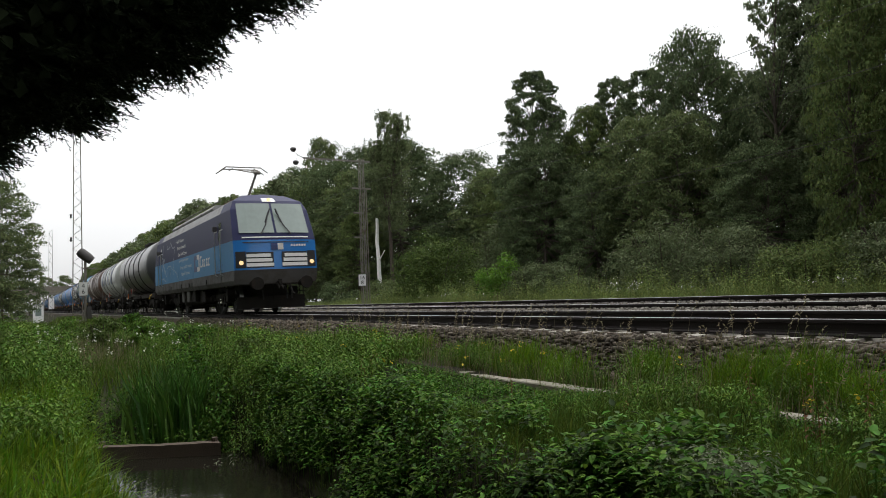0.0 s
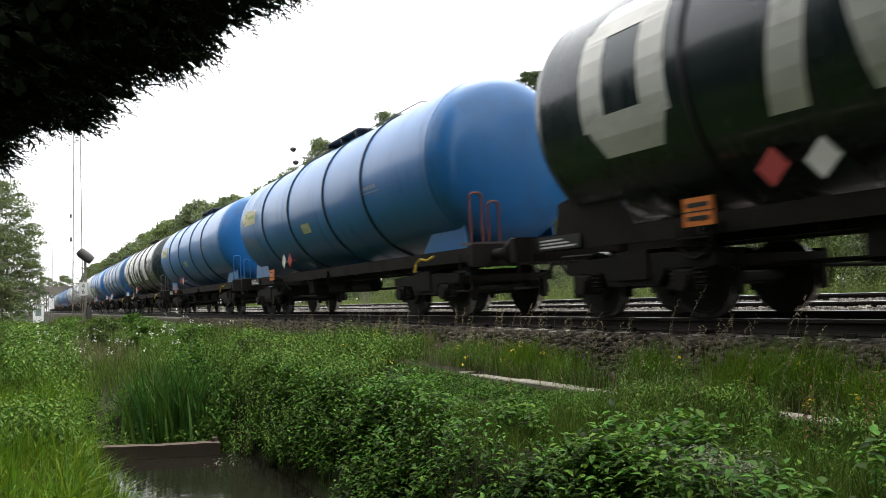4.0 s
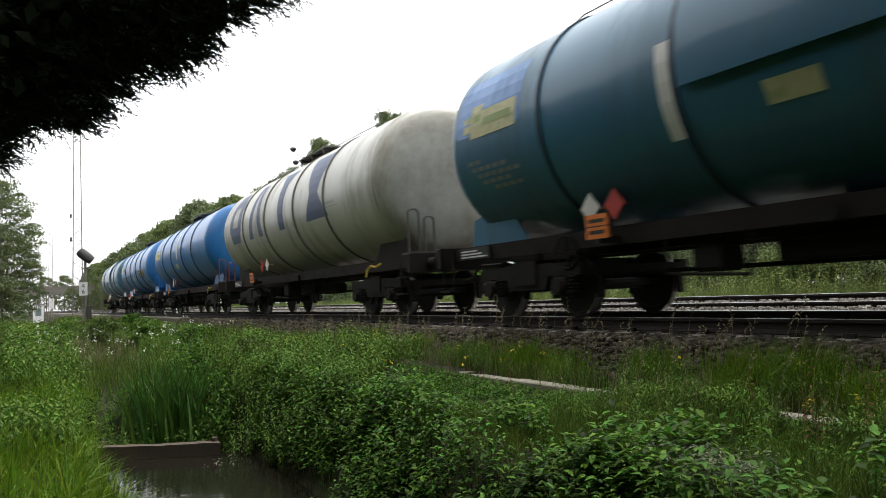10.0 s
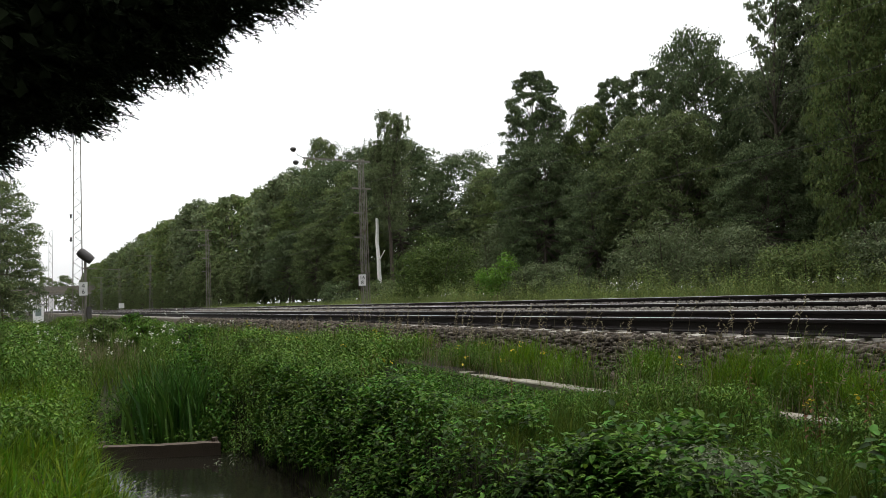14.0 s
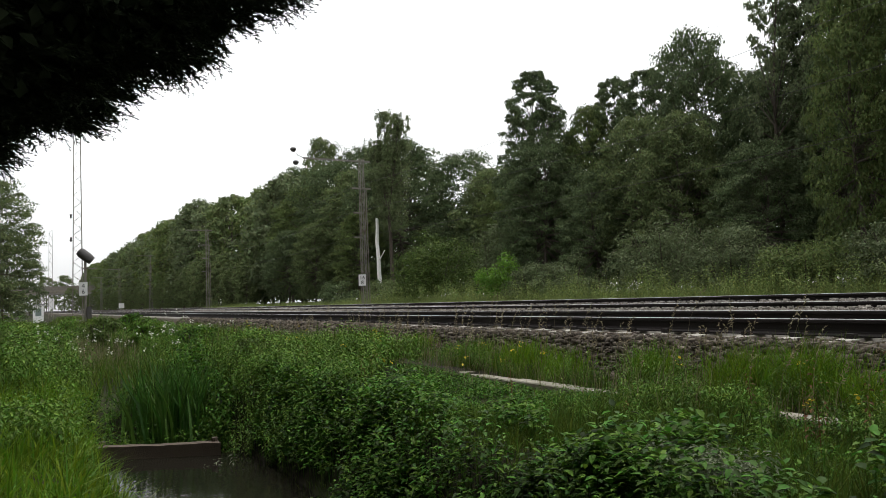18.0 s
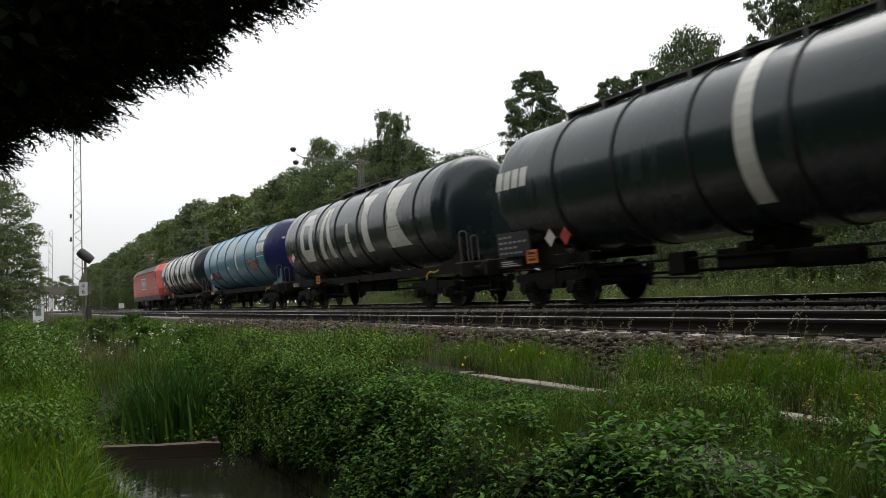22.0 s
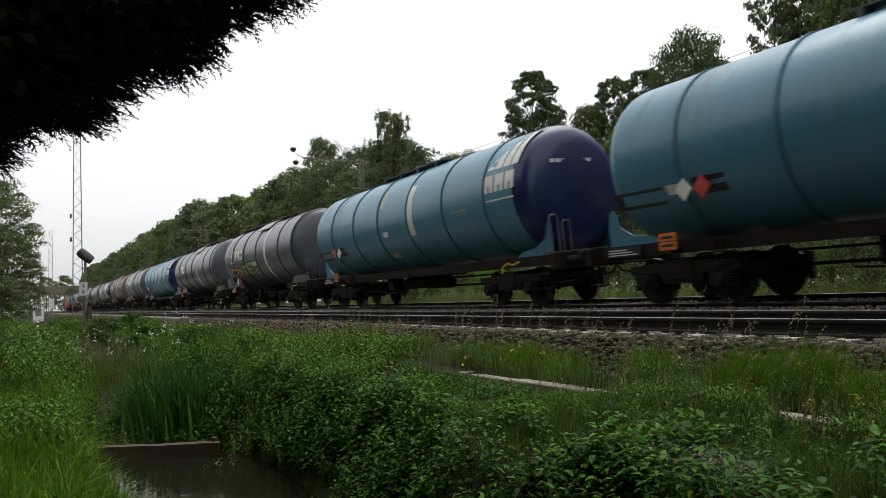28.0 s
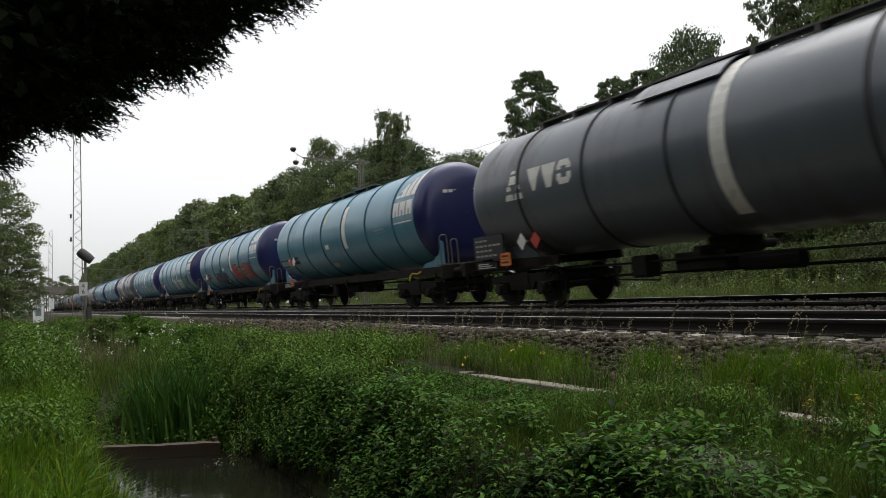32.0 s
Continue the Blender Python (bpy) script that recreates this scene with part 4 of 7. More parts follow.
    for piece in art or ():
        if piece == "figures":
            painted_figures(t, e0, R, zc)
        else:
            painted_letters(t, e0, R, zc, rng, *piece)
    # small stencils
    sk = Skin(R, zc)
    for i in range(5):
        sk.bar(tb - 3.4 + i * 0.16, tb - 3.3 + i * 0.16, -7, -4.5)
    sk.bar(tb - 3.35, tb - 2.5, -9.6, -9)
    part("stencil", sk.g, STENCIL, t)
    return t


# name of the look, left edge of the tank at t = 0
T1_EDGES = [-60.6, -76.35, -94.17, -110.24, -125.64, -141.9, -158.2, -174.47, -190.47, -206.69, -222.46, -238.98, -255.02, -270.9, -287.18,
            -303.07, -319.28, -335.4, -351.28, -367.18]
T2_EDGES = [514.47, 531.26, 548.22, 565.17, 581.85, 597.29, 612.65, 629.7, 647.22, 662.84, 679.1, 695.29, 710.77, 727.64, 744.44, 760.15, 777.13,
            793.97, 811.08, 828.12]
E_OFF = 1.05
H4, H5 = (2.65, 5.1, 7.8, 10.1), (2.6, 6.9, 7.95, 10.45)
H7 = (2.5, 4.4, 6.3, 8.3, 10.3, 12.3)
JACKET, PLATE_B = (5.2, 7.95, -7), (6.2, 8.3, 46)
BAND_A, BAND_B = (5.05, 0.32, -50, 75), (8.3, 0.32, -50, 75)
T1_LOOKS = [
    dict(paint="darkgrey", hoops=(3.2, 5.6, 8.0, 10.5), stripe=(4.7, 0.14, -20, 6), label="dark grey tank wagon coupled behind the blue locomotive"),
    dict(paint="white", hoops=H4, mark="bluemark", label="off-white tank wagon with tall navy maker's mark"),
    dict(paint="brown", hoops=(2.5, 4.3, 8.75, 10.6, 12.6), style="frameless", mark="rosette", shield=(6.4, 8.6, 8), stripe=(6.05, 0.28, -55, 62), label="rust-brown tank wagon with white panels"),
    dict(paint="lightblue", hoops=(2.7, 5.3, 7.95, 10.35), mark="label", shield=JACKET, label="light blue tank wagon with sunshield and yellow label"),
    dict(paint="black", hoops=(2.65, 5.3, 7.95, 10.5), mark="block_close", label="black tank wagon with tall white maker's mark"),
    dict(paint="blue", hoops=H4, mark="label", label="bright blue tank wagon, sky reflecting on its top"),
    dict(paint="blue", hoops=H4, mark="label", label="bright blue tank wagon with pale label"),
    dict(paint="black", hoops=(2.65, 5.3, 7.95, 10.5), mark="block_close", label="black tank wagon with tall white maker's mark"),
    dict(paint="dullblue", hoops=(2.6, 5.15, 7.7, 10.2), mark="label", stripe=(6.15, 0.3, -14, 36), label="blue tank wagon with white level stripe and yellow label"),
    dict(paint="blue", hoops=(2.6, 5.15, 7.95, 10.4), mark="label", stripe=(6.5, 0.2, -8, 18), art=((0.5, 9.4, -40, -9, ("green", "cream", "green", "dark", "blue"), 9, "dark"),), label="blue tank wagon with faded graffiti along its flank"),
    dict(paint="white", hoops=(2.45, 4.8, 7.7, 10.05), style="frameless", stripe=None, label="pale grey tank wagon with frameless underframe"),
    dict(paint="white", hoops=H4, mark="bluemark", label="off-white tank wagon with tall navy maker's mark"),
    dict(paint="white", hoops=H4, mark="bluemark", label="dirty white tank wagon with tall navy maker's mark"),
    dict(paint="dullblue", hoops=H4, mark="label", plates=(-0.25, -0.45), label="dark blue tank wagon with pale label and end platform"),
    dict(paint="blue", hoops=(2.2, 5.1, 7.9, 10.0), mark="label", plates=(0.5, 0.22), stripe=(6.1, 0.22, -14, 14), label="bright blue tank wagon with yellow label and short stripe"),
    dict(paint="teal", hoops=(2.4, 4.85, 7.65, 10.15), mark="label", shield=(4.95, 7.7, -10), stripe=(4.6, 0.24, -30, 10), label="faded teal tank wagon with sunshield"),
    dict(paint="beige", hoops=H4, mark="bluemark", label="dirty beige tank wagon with tall navy maker's mark"),
    dict(paint="blue", hoops=H4, mark="label", stripe=(6.5, 0.3, -10, 34), label="bright blue tank wagon with white level stripe"),
    dict(paint="blue", hoops=H4, mark="label", stripe=(6.5, 0.24, -10, 24), art=((8.9, 11.0, -20, -5, ("green", "tan"), 3, "dark"),), label="blue tank wagon with level stripe and yellow label"),
    dict(paint="teal", hoops=(2.6, 5.05, 7.85, 10.35), mark="label", shield=JACKET, stripe=(4.85, 0.24, -31, 9), label="faded teal last tank wagon with blue and yellow label"),
]
ERR = dict(paint="err", end_paint="navy", hoops=(2.0, 4.05, 6.1, 8.2, 10.38, 12.53), mark="fan", stripe=(8.27, 0.34, -20, 36))
VTGA = dict(paint="grey", hoops=H5, style="frameless", mark="rosette", shield=(5.42, 7.9, 47), stripe=BAND_A)
VTGB = dict(paint="grey", hoops=(2.3, 4.6, 6.9, 10.6, 12.6), style="frameless", mark="rosette", shield=PLATE_B, stripe=BAND_B)
BLK = dict(paint="black", hoops=(1.9, 4.3, 6.4, 8.5, 10.75, 12.8), mark="block")
ERR_LABEL = "turquoise tank wagon with navy end, white fan"
T2_LOOKS = [
    dict(BLK, label="black tank wagon with tall white maker's mark behind the red locomotive"),
    dict(ERR, art=((2.4, 4.0, -32, -20, ("dark", "green"), 3, "maroon"), (10.6, 12.6, -24, -9, ("tan", "maroon"), 4, "maroon")), label=ERR_LABEL + " and scrawl"),
    dict(BLK, label="black tank wagon with tall white maker's mark"),
    dict(paint="black", hoops=H7, style="frameless", mark="small", stripe=(7.28, 0.36, -44, 75), label="black tank wagon with one white band"),
    dict(VTGB, paint="black", hoops=(2.8, 5.25, 6.5, 10.15, 12.4), shield=(5.3, 7.75, 46), stripe=(7.78, 0.36, -52, 75), art=("figures",), label="anthracite tank wagon with white band and bold graffiti"),
    dict(VTGB, label="dark grey tank wagon with white band and owner's mark"),
    dict(BLK, label="black tank wagon with tall white maker's mark"),
    dict(VTGB, paint="rust", hoops=(2.6, 4.55, 7.34, 10.48, 12.5), shield=(6.7, 8.55, 46), stripe=(8.62, 0.3, -50, 75), art=((4.9, 8.2, -30, -10, ("dark",), 4, "cream"), (8.95, 10.3, -24, -10, ("dark",), 2, "green"), (10.6, 12.4, -24, -8, ("dark",), 4, "cream")), label="rusty brown-grey tank wagon with white band"),
    dict(VTGA, stripe=(4.72, 0.3, -50, 75), label="grey tank wagon with white band beside its owner's mark"),
    dict(ERR, label=ERR_LABEL),
    dict(VTGB, label="grey tank wagon with white band"),
    dict(VTGB, art=((1.5, 7.0, -36, -14, ("yellow", "green", "cream"), 5, "dark"),), label="grey tank wagon with white band and yellow-green graffiti"),
    dict(ERR, label=ERR_LABEL),
    dict(ERR, label=ERR_LABEL),
    dict(VTGA, label="grey tank wagon with white band beside its owner's mark"),
    dict(ERR, art=((10.4, 12.6, -32, -16, ("green", "yellow"), 3, "dark"),), label=ERR_LABEL + " and green graffiti"),
    dict(ERR, art=((6.9, 10.5, -42, -13, ("cream",), 4, "blue"), (10.4, 12.5, -34, -6, ("teal", "maroon"), 4, "teal")), label=ERR_LABEL + " and pale graffiti"),
    dict(ERR, art=((3.9, 7.1, -46, -18, ("maroon", "navy", "blue", "navy"), 4, "dark"), (8.7, 12.6, -40, -12, ("red", "yellow", "tan", "red", "maroon"), 7, "maroon")), label=ERR_LABEL + " and red graffiti"),
    dict(ERR, label=ERR_LABEL),
    dict(VTGB, shield=(5.8, 7.9, 46), stripe=(7.9, 0.32, -50, 75), label="grey tank wagon with white band and owner's mark"),
]
TRAIN1, TRAIN2 = [], []


def build_wagons():
    for edges, looks, store, first, group, R, zc in (
            (T1_EDGES, T1_LOOKS, TRAIN1, -44.6, "tank wagons of the blue train", 1.62, 2.855),
            (T2_EDGES, T2_LOOKS, TRAIN2, None, "tank wagons of the red train", 1.6, 2.78)):
        for i, (e, kw) in enumerate(zip(edges, looks)):
            if store is TRAIN1:
                a, b = e - E_OFF, (edges[i - 1] - E_OFF if i else first)
            else:
                a, b = e - E_OFF, (edges[i + 1] - E_OFF if i + 1 < len(edges) else e - E_OFF + 16.9)
            store.append((tank_wagon(b - a, R, zc, short=store is TRAIN1, seed=i + (50 if store is TRAIN2 else 0), group=group, **kw), (a + b) / 2))


build_wagons()

# ---------------------------------------------------------------- locomotives
LB = material("loco_light_blue", (0.035, 0.2, 0.4), 0.45, scale=1.5, vary=0.2, fine=30, bump=0.03, dirt=(0.06, 0.12, 0.17), dirt_amount=0.2, spec=0.3)
MB = material("loco_front_blue", (0.015, 0.17, 0.5), 0.3, scale=1.5, vary=0.15, fine=30, bump=0.03, coat=0.3)
NB = material("loco_navy", (0.013, 0.016, 0.066), 0.5, scale=1.5, vary=0.2, fine=30, bump=0.03, spec=0.22)
SKIRT = material("loco_skirt_grey", (0.06, 0.057, 0.054), 0.65, scale=2, vary=0.3, fine=30, bump=0.1, dirt=(0.05, 0.043, 0.036), dirt_amount=0.5)
ROOF = material("loco_roof_grey", (0.3, 0.3, 0.3), 0.6, scale=2, vary=0.25, fine=30, bump=0.08, dirt=(0.14, 0.12, 0.1), dirt_amount=0.4)
REDP = material("loco_faded_red", (0.45, 0.055, 0.03), 0.5, scale=1.2, vary=0.25, fine=26, bump=0.05, coat=0.1, dirt=(0.5, 0.17, 0.12), dirt_amount=0.3)
LOUVRE = material("roof_louvre_grey", (0.33, 0.33, 0.32), 0.6, scale=3, vary=0.3, fine=60, bump=0.2)
# base colour lightened to stand for the white sky mirrored in the windscreen
GLASS = material("sky_pale_glass", (0.22, 0.27, 0.25), 0.06, scale=2, vary=0.2, fine=8, bump=0.0, coat=0.5)
CABGLASS = material("grey_cab_glass", (0.1, 0.125, 0.12), 0.08, scale=2, vary=0.2, fine=8, bump=0.0, coat=0.5)
DARKGLASS = material("dark_door_glass", (0.035, 0.04, 0.032), 0.1, scale=2, vary=0.2, fine=8, bump=0.0)
CHROME = material("handrail_metal", (0.5, 0.5, 0.48), 0.35, 0.8, scale=4, vary=0.2, fine=40, bump=0.02)
RUBBER = material("black_rubber", (0.015, 0.015, 0.016), 0.6, scale=4, vary=0.2, fine=40, bump=0.05)
LAMP = glowing("warm_headlamp", (1.0, 0.68, 0.34), 1.0)
BADGE = material("badge_blue", (0.03, 0.05, 0.16), 0.45, scale=3, vary=0.2, fine=40, bump=0.02)


PALEMARK = material("pale_blue_grey_marking", (0.42, 0.47, 0.5), 0.5, scale=3, vary=0.2, fine=40, bump=0.02)


def text_mesh(text, size, mat):
    """A flat mesh of words in the built-in face."""
    cu = bpy.data.curves.new("words", "FONT")
    cu.body, cu.size, cu.offset = text, size, 0.004
    tmp = bpy.data.objects.new("words", cu)
    scene.collection.objects.link(tmp)
    me = bpy.data.meshes.new_from_object(tmp)
    bpy.data.objects.remove(tmp)
    me.materials.clear()
    me.materials.append(mat)
    return me


class Body:
    """A locomotive shell: outline of (half width, z) points and a setback of the ends by height and width."""

    def __init__(self, half, outline, setback, rounding):
        self.half, self.out, self.setback, self.rounding = half, outline, setback, rounding

    def width(self, z):
        return float(np.interp(z, [p[1] for p in self.out], [p[0] for p in self.out]))

    def end_x(self, y, z, e=1):
        d = float(np.interp(z, [p[0] for p in self.setback], [p[1] for p in self.setback]))
        return e * (self.half - d - self.rounding * abs(y / 1.5) ** 3)

    def shell(self, side_slot, end_slot):
        g = Geo()
        n = 8
        for (w0, z0), (w1, z1) in zip(self.out, self.out[1:]):
            zm = (z0 + z1) / 2
            for s in (-1, 1):
                xs = [[self.end_x(w_, z, e) for w_, z in ((w0, z0), (w1, z1))] for e in (-1, 1)]
                row = []
                for w_, z, k in ((w0, z0, 0), (w1, z1, 1)):
                    row.append([xs[0][k], -self.half + 2.4, self.half - 2.4, xs[1][k]])
                for j in range(3):
                    q = [(row[0][j], s * w0, z0), (row[0][j + 1], s * w0, z0), (row[1][j + 1], s * w1, z1), (row[1][j], s * w1, z1)]
                    g.add(q if s < 0 else q[::-1], [(0, 1, 2, 3)], side_slot(zm, j != 1))
            for e in (-1, 1):
                vs = []
                for w_, z in ((w0, z0), (w1, z1)):
                    vs += [(self.end_x(w_ * (2 * i / n - 1), z, e), w_ * (2 * i / n - 1), z) for i in range(n + 1)]
                fs = [(i, i + 1, i + n + 2, i + n + 1) for i in range(n)]
                g.add(vs, [f if e > 0 else f[::-1] for f in fs], end_slot(zm))
        w0, z0 = self.out[0]
        g.box(-self.half + 0.6, self.half - 0.6, -w0 + 0.02, w0 - 0.02, z0 - 0.02, z0 + 0.04, side_slot(z0, False))
        return g

    def on_end(self, pts, e=1, lift=0.012, n=4, g=None, slot=0):
        """A patch (y, z) x 4 laid on an end face."""
        g = g or Geo()
        a, b, c, d = pts
        vs, fs = [], []
        for i in range(n + 1):
            for j in range(n + 1):
                u, v = i / n, j / n
                y = (a[0] * (1 - u) + b[0] * u) * (1 - v) + (d[0] * (1 - u) + c[0] * u) * v
                z = (a[1] * (1 - u) + b[1] * u) * (1 - v) + (d[1] * (1 - u) + c[1] * u) * v
                vs.append((self.end_x(y, z, e) + e * lift, y, z))
        for i in range(n):
            for j in range(n):
                k = i * (n + 1) + j
                f = (k, k + n + 1, k + n + 2, k + 1)
                fs.append(f if e > 0 else f[::-1])
        g.add(vs, fs, slot)
        return g

    def on_side(self, pts, lift=0.006, g=None, slot=0):
        """A patch (x, z) x 4 laid on the near side."""
        g = g or Geo()
        g.add([(x, -self.width(z) - lift, z) for x, z in pts], [(0, 1, 2, 3)], slot)
        return g


def pantograph(parent, x, knee, head, z0, mat, folded=False):
    p = Geo()
    p.box(x - 0.55, x + 0.55, -0.5, 0.5, z0, z0 + 0.07)
    pan = part("pantograph", p, mat, parent)
    a = Geo()
    a.rod((x, 0, z0 + 0.07), (knee[0], 0, knee[1]), 0.055, 0, 8, 0.045)
    part("lower_arm", a, mat, pan)
    b = Geo()
    for s in (-1, 1):
        b.rod((knee[0], 0, knee[1]), (head[0], s * 0.35, head[1]), 0.024, 0, 6)
    b.rod((knee[0] + 0.1, -0.12, knee[1]), (knee[0] + 0.1, 0.12, knee[1]), 0.07, 0, 8)
    part("upper_arm", b, mat, pan)
    c = Geo()
    for dx in (-0.28, 0.28):
        c.path([(head[0] + dx, -0.98, head[1] - 0.16), (head[0] + dx, -0.7, head[1] + 0.04), (head[0] + dx, 0.7, head[1] + 0.04), (head[0] + dx, 0.98, head[1] - 0.16)], 0.025)
    for s in (-1, 1):
        c.rod((head[0] - 0.3, s * 0.45, head[1] - 0.02), (head[0] + 0.3, s * 0.45, head[1] - 0.02), 0.02)
    part("collector_head", c, mat, pan)


def insulator(parent, x, y, z):
    g = Geo()
    prof = [(0.0, 0.05)]
    for k in range(4):
        prof += [(0.04 + k * 0.06, 0.1), (0.07 + k * 0.06, 0.05)]
    g.turned(prof + [(0.32, 0.04)], (x, y, z), "z", 0, 10)
    part("roof_insulator", g, WOOD, parent)


def under_gear(t, half, mats):
    """Wheels, boxes and ends below a locomotive's floor."""
    for e in (-1, 1):
        bogie(t, e * 4.9, 2.6, 1.34)
        for s in (-1, 1):
            part("sand_box", Geo().box(e * 6.9 - 0.2, e * 6.9 + 0.2, s * 1.2 - 0.12, s * 1.2 + 0.12, 0.5, 0.95, 0, 0.03), UNDER, t)
            part("sand_box", Geo().box(e * 2.9 - 0.2, e * 2.9 + 0.2, s * 1.2 - 0.12, s * 1.2 + 0.12, 0.5, 0.95, 0, 0.03), UNDER, t)
        p = Geo()
        x = e * (half - 0.75)
        pts = [(x, -1.25, 0.18), (x + e * 0.3, 0, 0.18), (x, 1.25, 0.18), (x, 1.25, 0.62), (x + e * 0.3, 0, 0.62), (x, -1.25, 0.62)]
        p.add(pts + [(a - e * 0.04, b, c) for a, b, c in pts], [(0, 1, 4, 5), (1, 2, 3, 4), (6, 11, 10, 7), (7, 10, 9, 8), (0, 6, 7, 1), (1, 7, 8, 2), (5, 4, 10, 11), (4, 3, 9, 10), (0, 5, 11, 6), (2, 8, 9, 3)])
        part("rail_guard", p, UNDER, t)
        for s in (-1, 1):
            st = Geo()
            for z in (0.45, 0.75):
                st.box(e * (half - 1.6) - 0.22, e * (half - 1.6) + 0.22, s * 1.42 - 0.1, s * 1.42 + 0.1, z, z + 0.03)
            for dx in (-0.22, 0.22):
                st.rod((e * (half - 1.6) + dx, s * 1.42, 0.45), (e * (half - 1.6) + dx, s * 1.42, 1.1), 0.018)
            part("cab_step", st, UNDER, t)
        for y in (-0.45, 0.42, 0.6):
            part("air_hose", Geo().path([(e * (half - 0.5), y, 0.95), (e * (half - 0.3), y, 0.8), (e * (half - 0.35), y + 0.03, 0.5)], 0.028), RUBBER, t)
    part("transformer_tank", Geo().box(-2.1, 2.1, -1.2, 1.2, 0.42, 1.08, 0, 0.08), UNDER, t)
    for x in (-1.4, -0.2, 1.1):
        part("equipment_box", Geo().box(x - 0.3, x + 0.3, -1.38, -1.2, 0.55, 1.05, 0, 0.03), SKIRT if x < 0 else UNDER, t)


def blue_loco():
    t = thing("electric_locomotive", "blue and navy four-axle electric locomotive with raised pantograph", "locomotive")
    b = Body(9.05, [(1.44, 1.06), (1.5, 1.2), (1.5, 1.55), (1.5, 2.6), (1.48, 3.0), (1.42, 3.76), (1.26, 4.1), (0.8, 4.36), (0.01, 4.44)],
             [(1.06, 0.12), (1.5, 0.0), (2.5, 0.06), (2.75, 0.14), (3.98, 0.78), (4.15, 0.98), (4.44, 1.7)], 0.2)

    def side(z, cab):
        return 0 if z < 1.55 else 1 if z < 2.6 else 2 if z < 3.75 or cab else 4

    part("body", b.shell(side, lambda z: 0 if z < 1.5 else 3 if z < 2.6 else 2), [SKIRT, LB, NB, MB, ROOF], t, smooth=True)
    for e in (1, -1):
        for s in (-1, 1):
            y0, y1 = (0.04, 1.27) if s > 0 else (-1.27, -0.04)
            part("windscreen", b.on_end([(y0, 2.86), (y1, 2.86), (y1 * 0.96 if s > 0 else y1, 3.98), (y0 if s > 0 else y0 * 0.96, 3.98)], e, 0.02), GLASS, t, "windscreen with pale sky reflection in its colour")
            yy = s * 1.28
            part("headlight_housing", b.on_end([(yy - 0.17, 1.62), (yy + 0.17, 1.62), (yy + 0.17, 2.2), (yy - 0.17, 2.2)], e, 0.015), RUBBER, t)
            g = Geo()
            x = b.end_x(yy, 1.8, e)
            g.turned([(0, 0.06), (0.04, 0.075), (0.05, 0.02)] if e > 0 else [(0, 0.06), (-0.04, 0.075), (-0.05, 0.02)], (x + e * 0.02, yy, 1.8), "x", 0, 16)
            part("headlight", g, LAMP if e > 0 else GLASS, t, "round lit headlight" if e > 0 else "")
            for k in range(3):
                z = 1.66 + 0.165 * k
                ya, yb = (0.15, 1.1) if s > 0 else (-1.1, -0.15)
                ia = 0.05 * k
                part("grille_slat", b.on_end([(ya + (ia if s > 0 else 0), z), (yb - (0 if s > 0 else ia), z), (yb - (0 if s > 0 else ia), z + 0.12), (ya + (ia if s > 0 else 0), z + 0.12)], e, 0.03), SIGNWHITE, t, "white front slat")
            part("grille_back", b.on_end([(ya, 1.62), (yb, 1.62), (yb, 2.17), (ya, 2.17)], e, 0.015), RUBBER, t)
            wz = Geo()
            wx = [b.end_x(s * 0.3, z, e) + e * 0.06 for z in (2.8, 3.1, 3.6)]
            wz.path([(wx[0], s * 0.55, 2.8), (wx[1], s * 0.32, 3.15), (wx[2], s * 0.14, 3.65)], 0.022)
            wz.path([(wx[1] - e * 0.1, s * 0.42, 2.95), (wx[2] + e * 0.06, s * 0.1, 3.75)], 0.03)
            part("wiper", wz, RUBBER, t)
        part("top_light_panel", b.on_end([(-0.25, 4.06), (0.25, 4.06), (0.22, 4.22), (-0.22, 4.22)], e, 0.015), SIGNWHITE, t)
        x = b.end_x(0, 4.13, e)
        part("top_headlight", Geo().turned([(0, 0.06), (e * 0.05, 0.07), (e * 0.06, 0.01)], (x + e * 0.01, 0, 4.13), "x", 0, 12), LAMP if e > 0 else GLASS, t, "small lit top headlight" if e > 0 else "")
        part("trim_line", b.on_end([(-1.2, 2.68), (1.2, 2.68), (1.2, 2.72), (-1.2, 2.72)], e, 0.02, 6), SIGNWHITE, t)
        part("panel_joint", b.on_end([(-1.2, 2.5), (1.2, 2.5), (1.2, 2.53), (-1.2, 2.53)], e, 0.016, 6), RUBBER, t)
        em = Geo()
        b.on_end([(-0.22, 2.24), (0.0, 2.24), (0.0, 2.48), (-0.22, 2.48)], e, 0.02, 2, em, 0)
        b.on_end([(0.02, 2.24), (0.22, 2.24), (0.22, 2.48), (0.02, 2.48)], e, 0.02, 2, em, 1)
        part("front_badge", em, [BADGE, MARKWHITE], t)
        nb = Geo()
        for i in range(6):
            b.on_end([(0.5 + i * 0.1, 2.36), (0.57 + i * 0.1, 2.36), (0.57 + i * 0.1, 2.44), (0.5 + i * 0.1, 2.44)], e, 0.02, 1, nb)
        part("front_lettering", nb, MARKWHITE, t)
        # cab door with window and rails
        x0 = e * 6.75
        dg = Geo()
        for xa in (x0 - 0.38, x0 + 0.36):
            b.on_side([(xa, 1.62), (xa + 0.02, 1.62), (xa + 0.02, 3.55), (xa, 3.55)], 0.008, dg)
        b.on_side([(x0 - 0.38, 1.62), (x0 + 0.38, 1.62), (x0 + 0.38, 1.64), (x0 - 0.38, 1.64)], 0.008, dg)
        door = part("cab_door", dg, RUBBER, t)
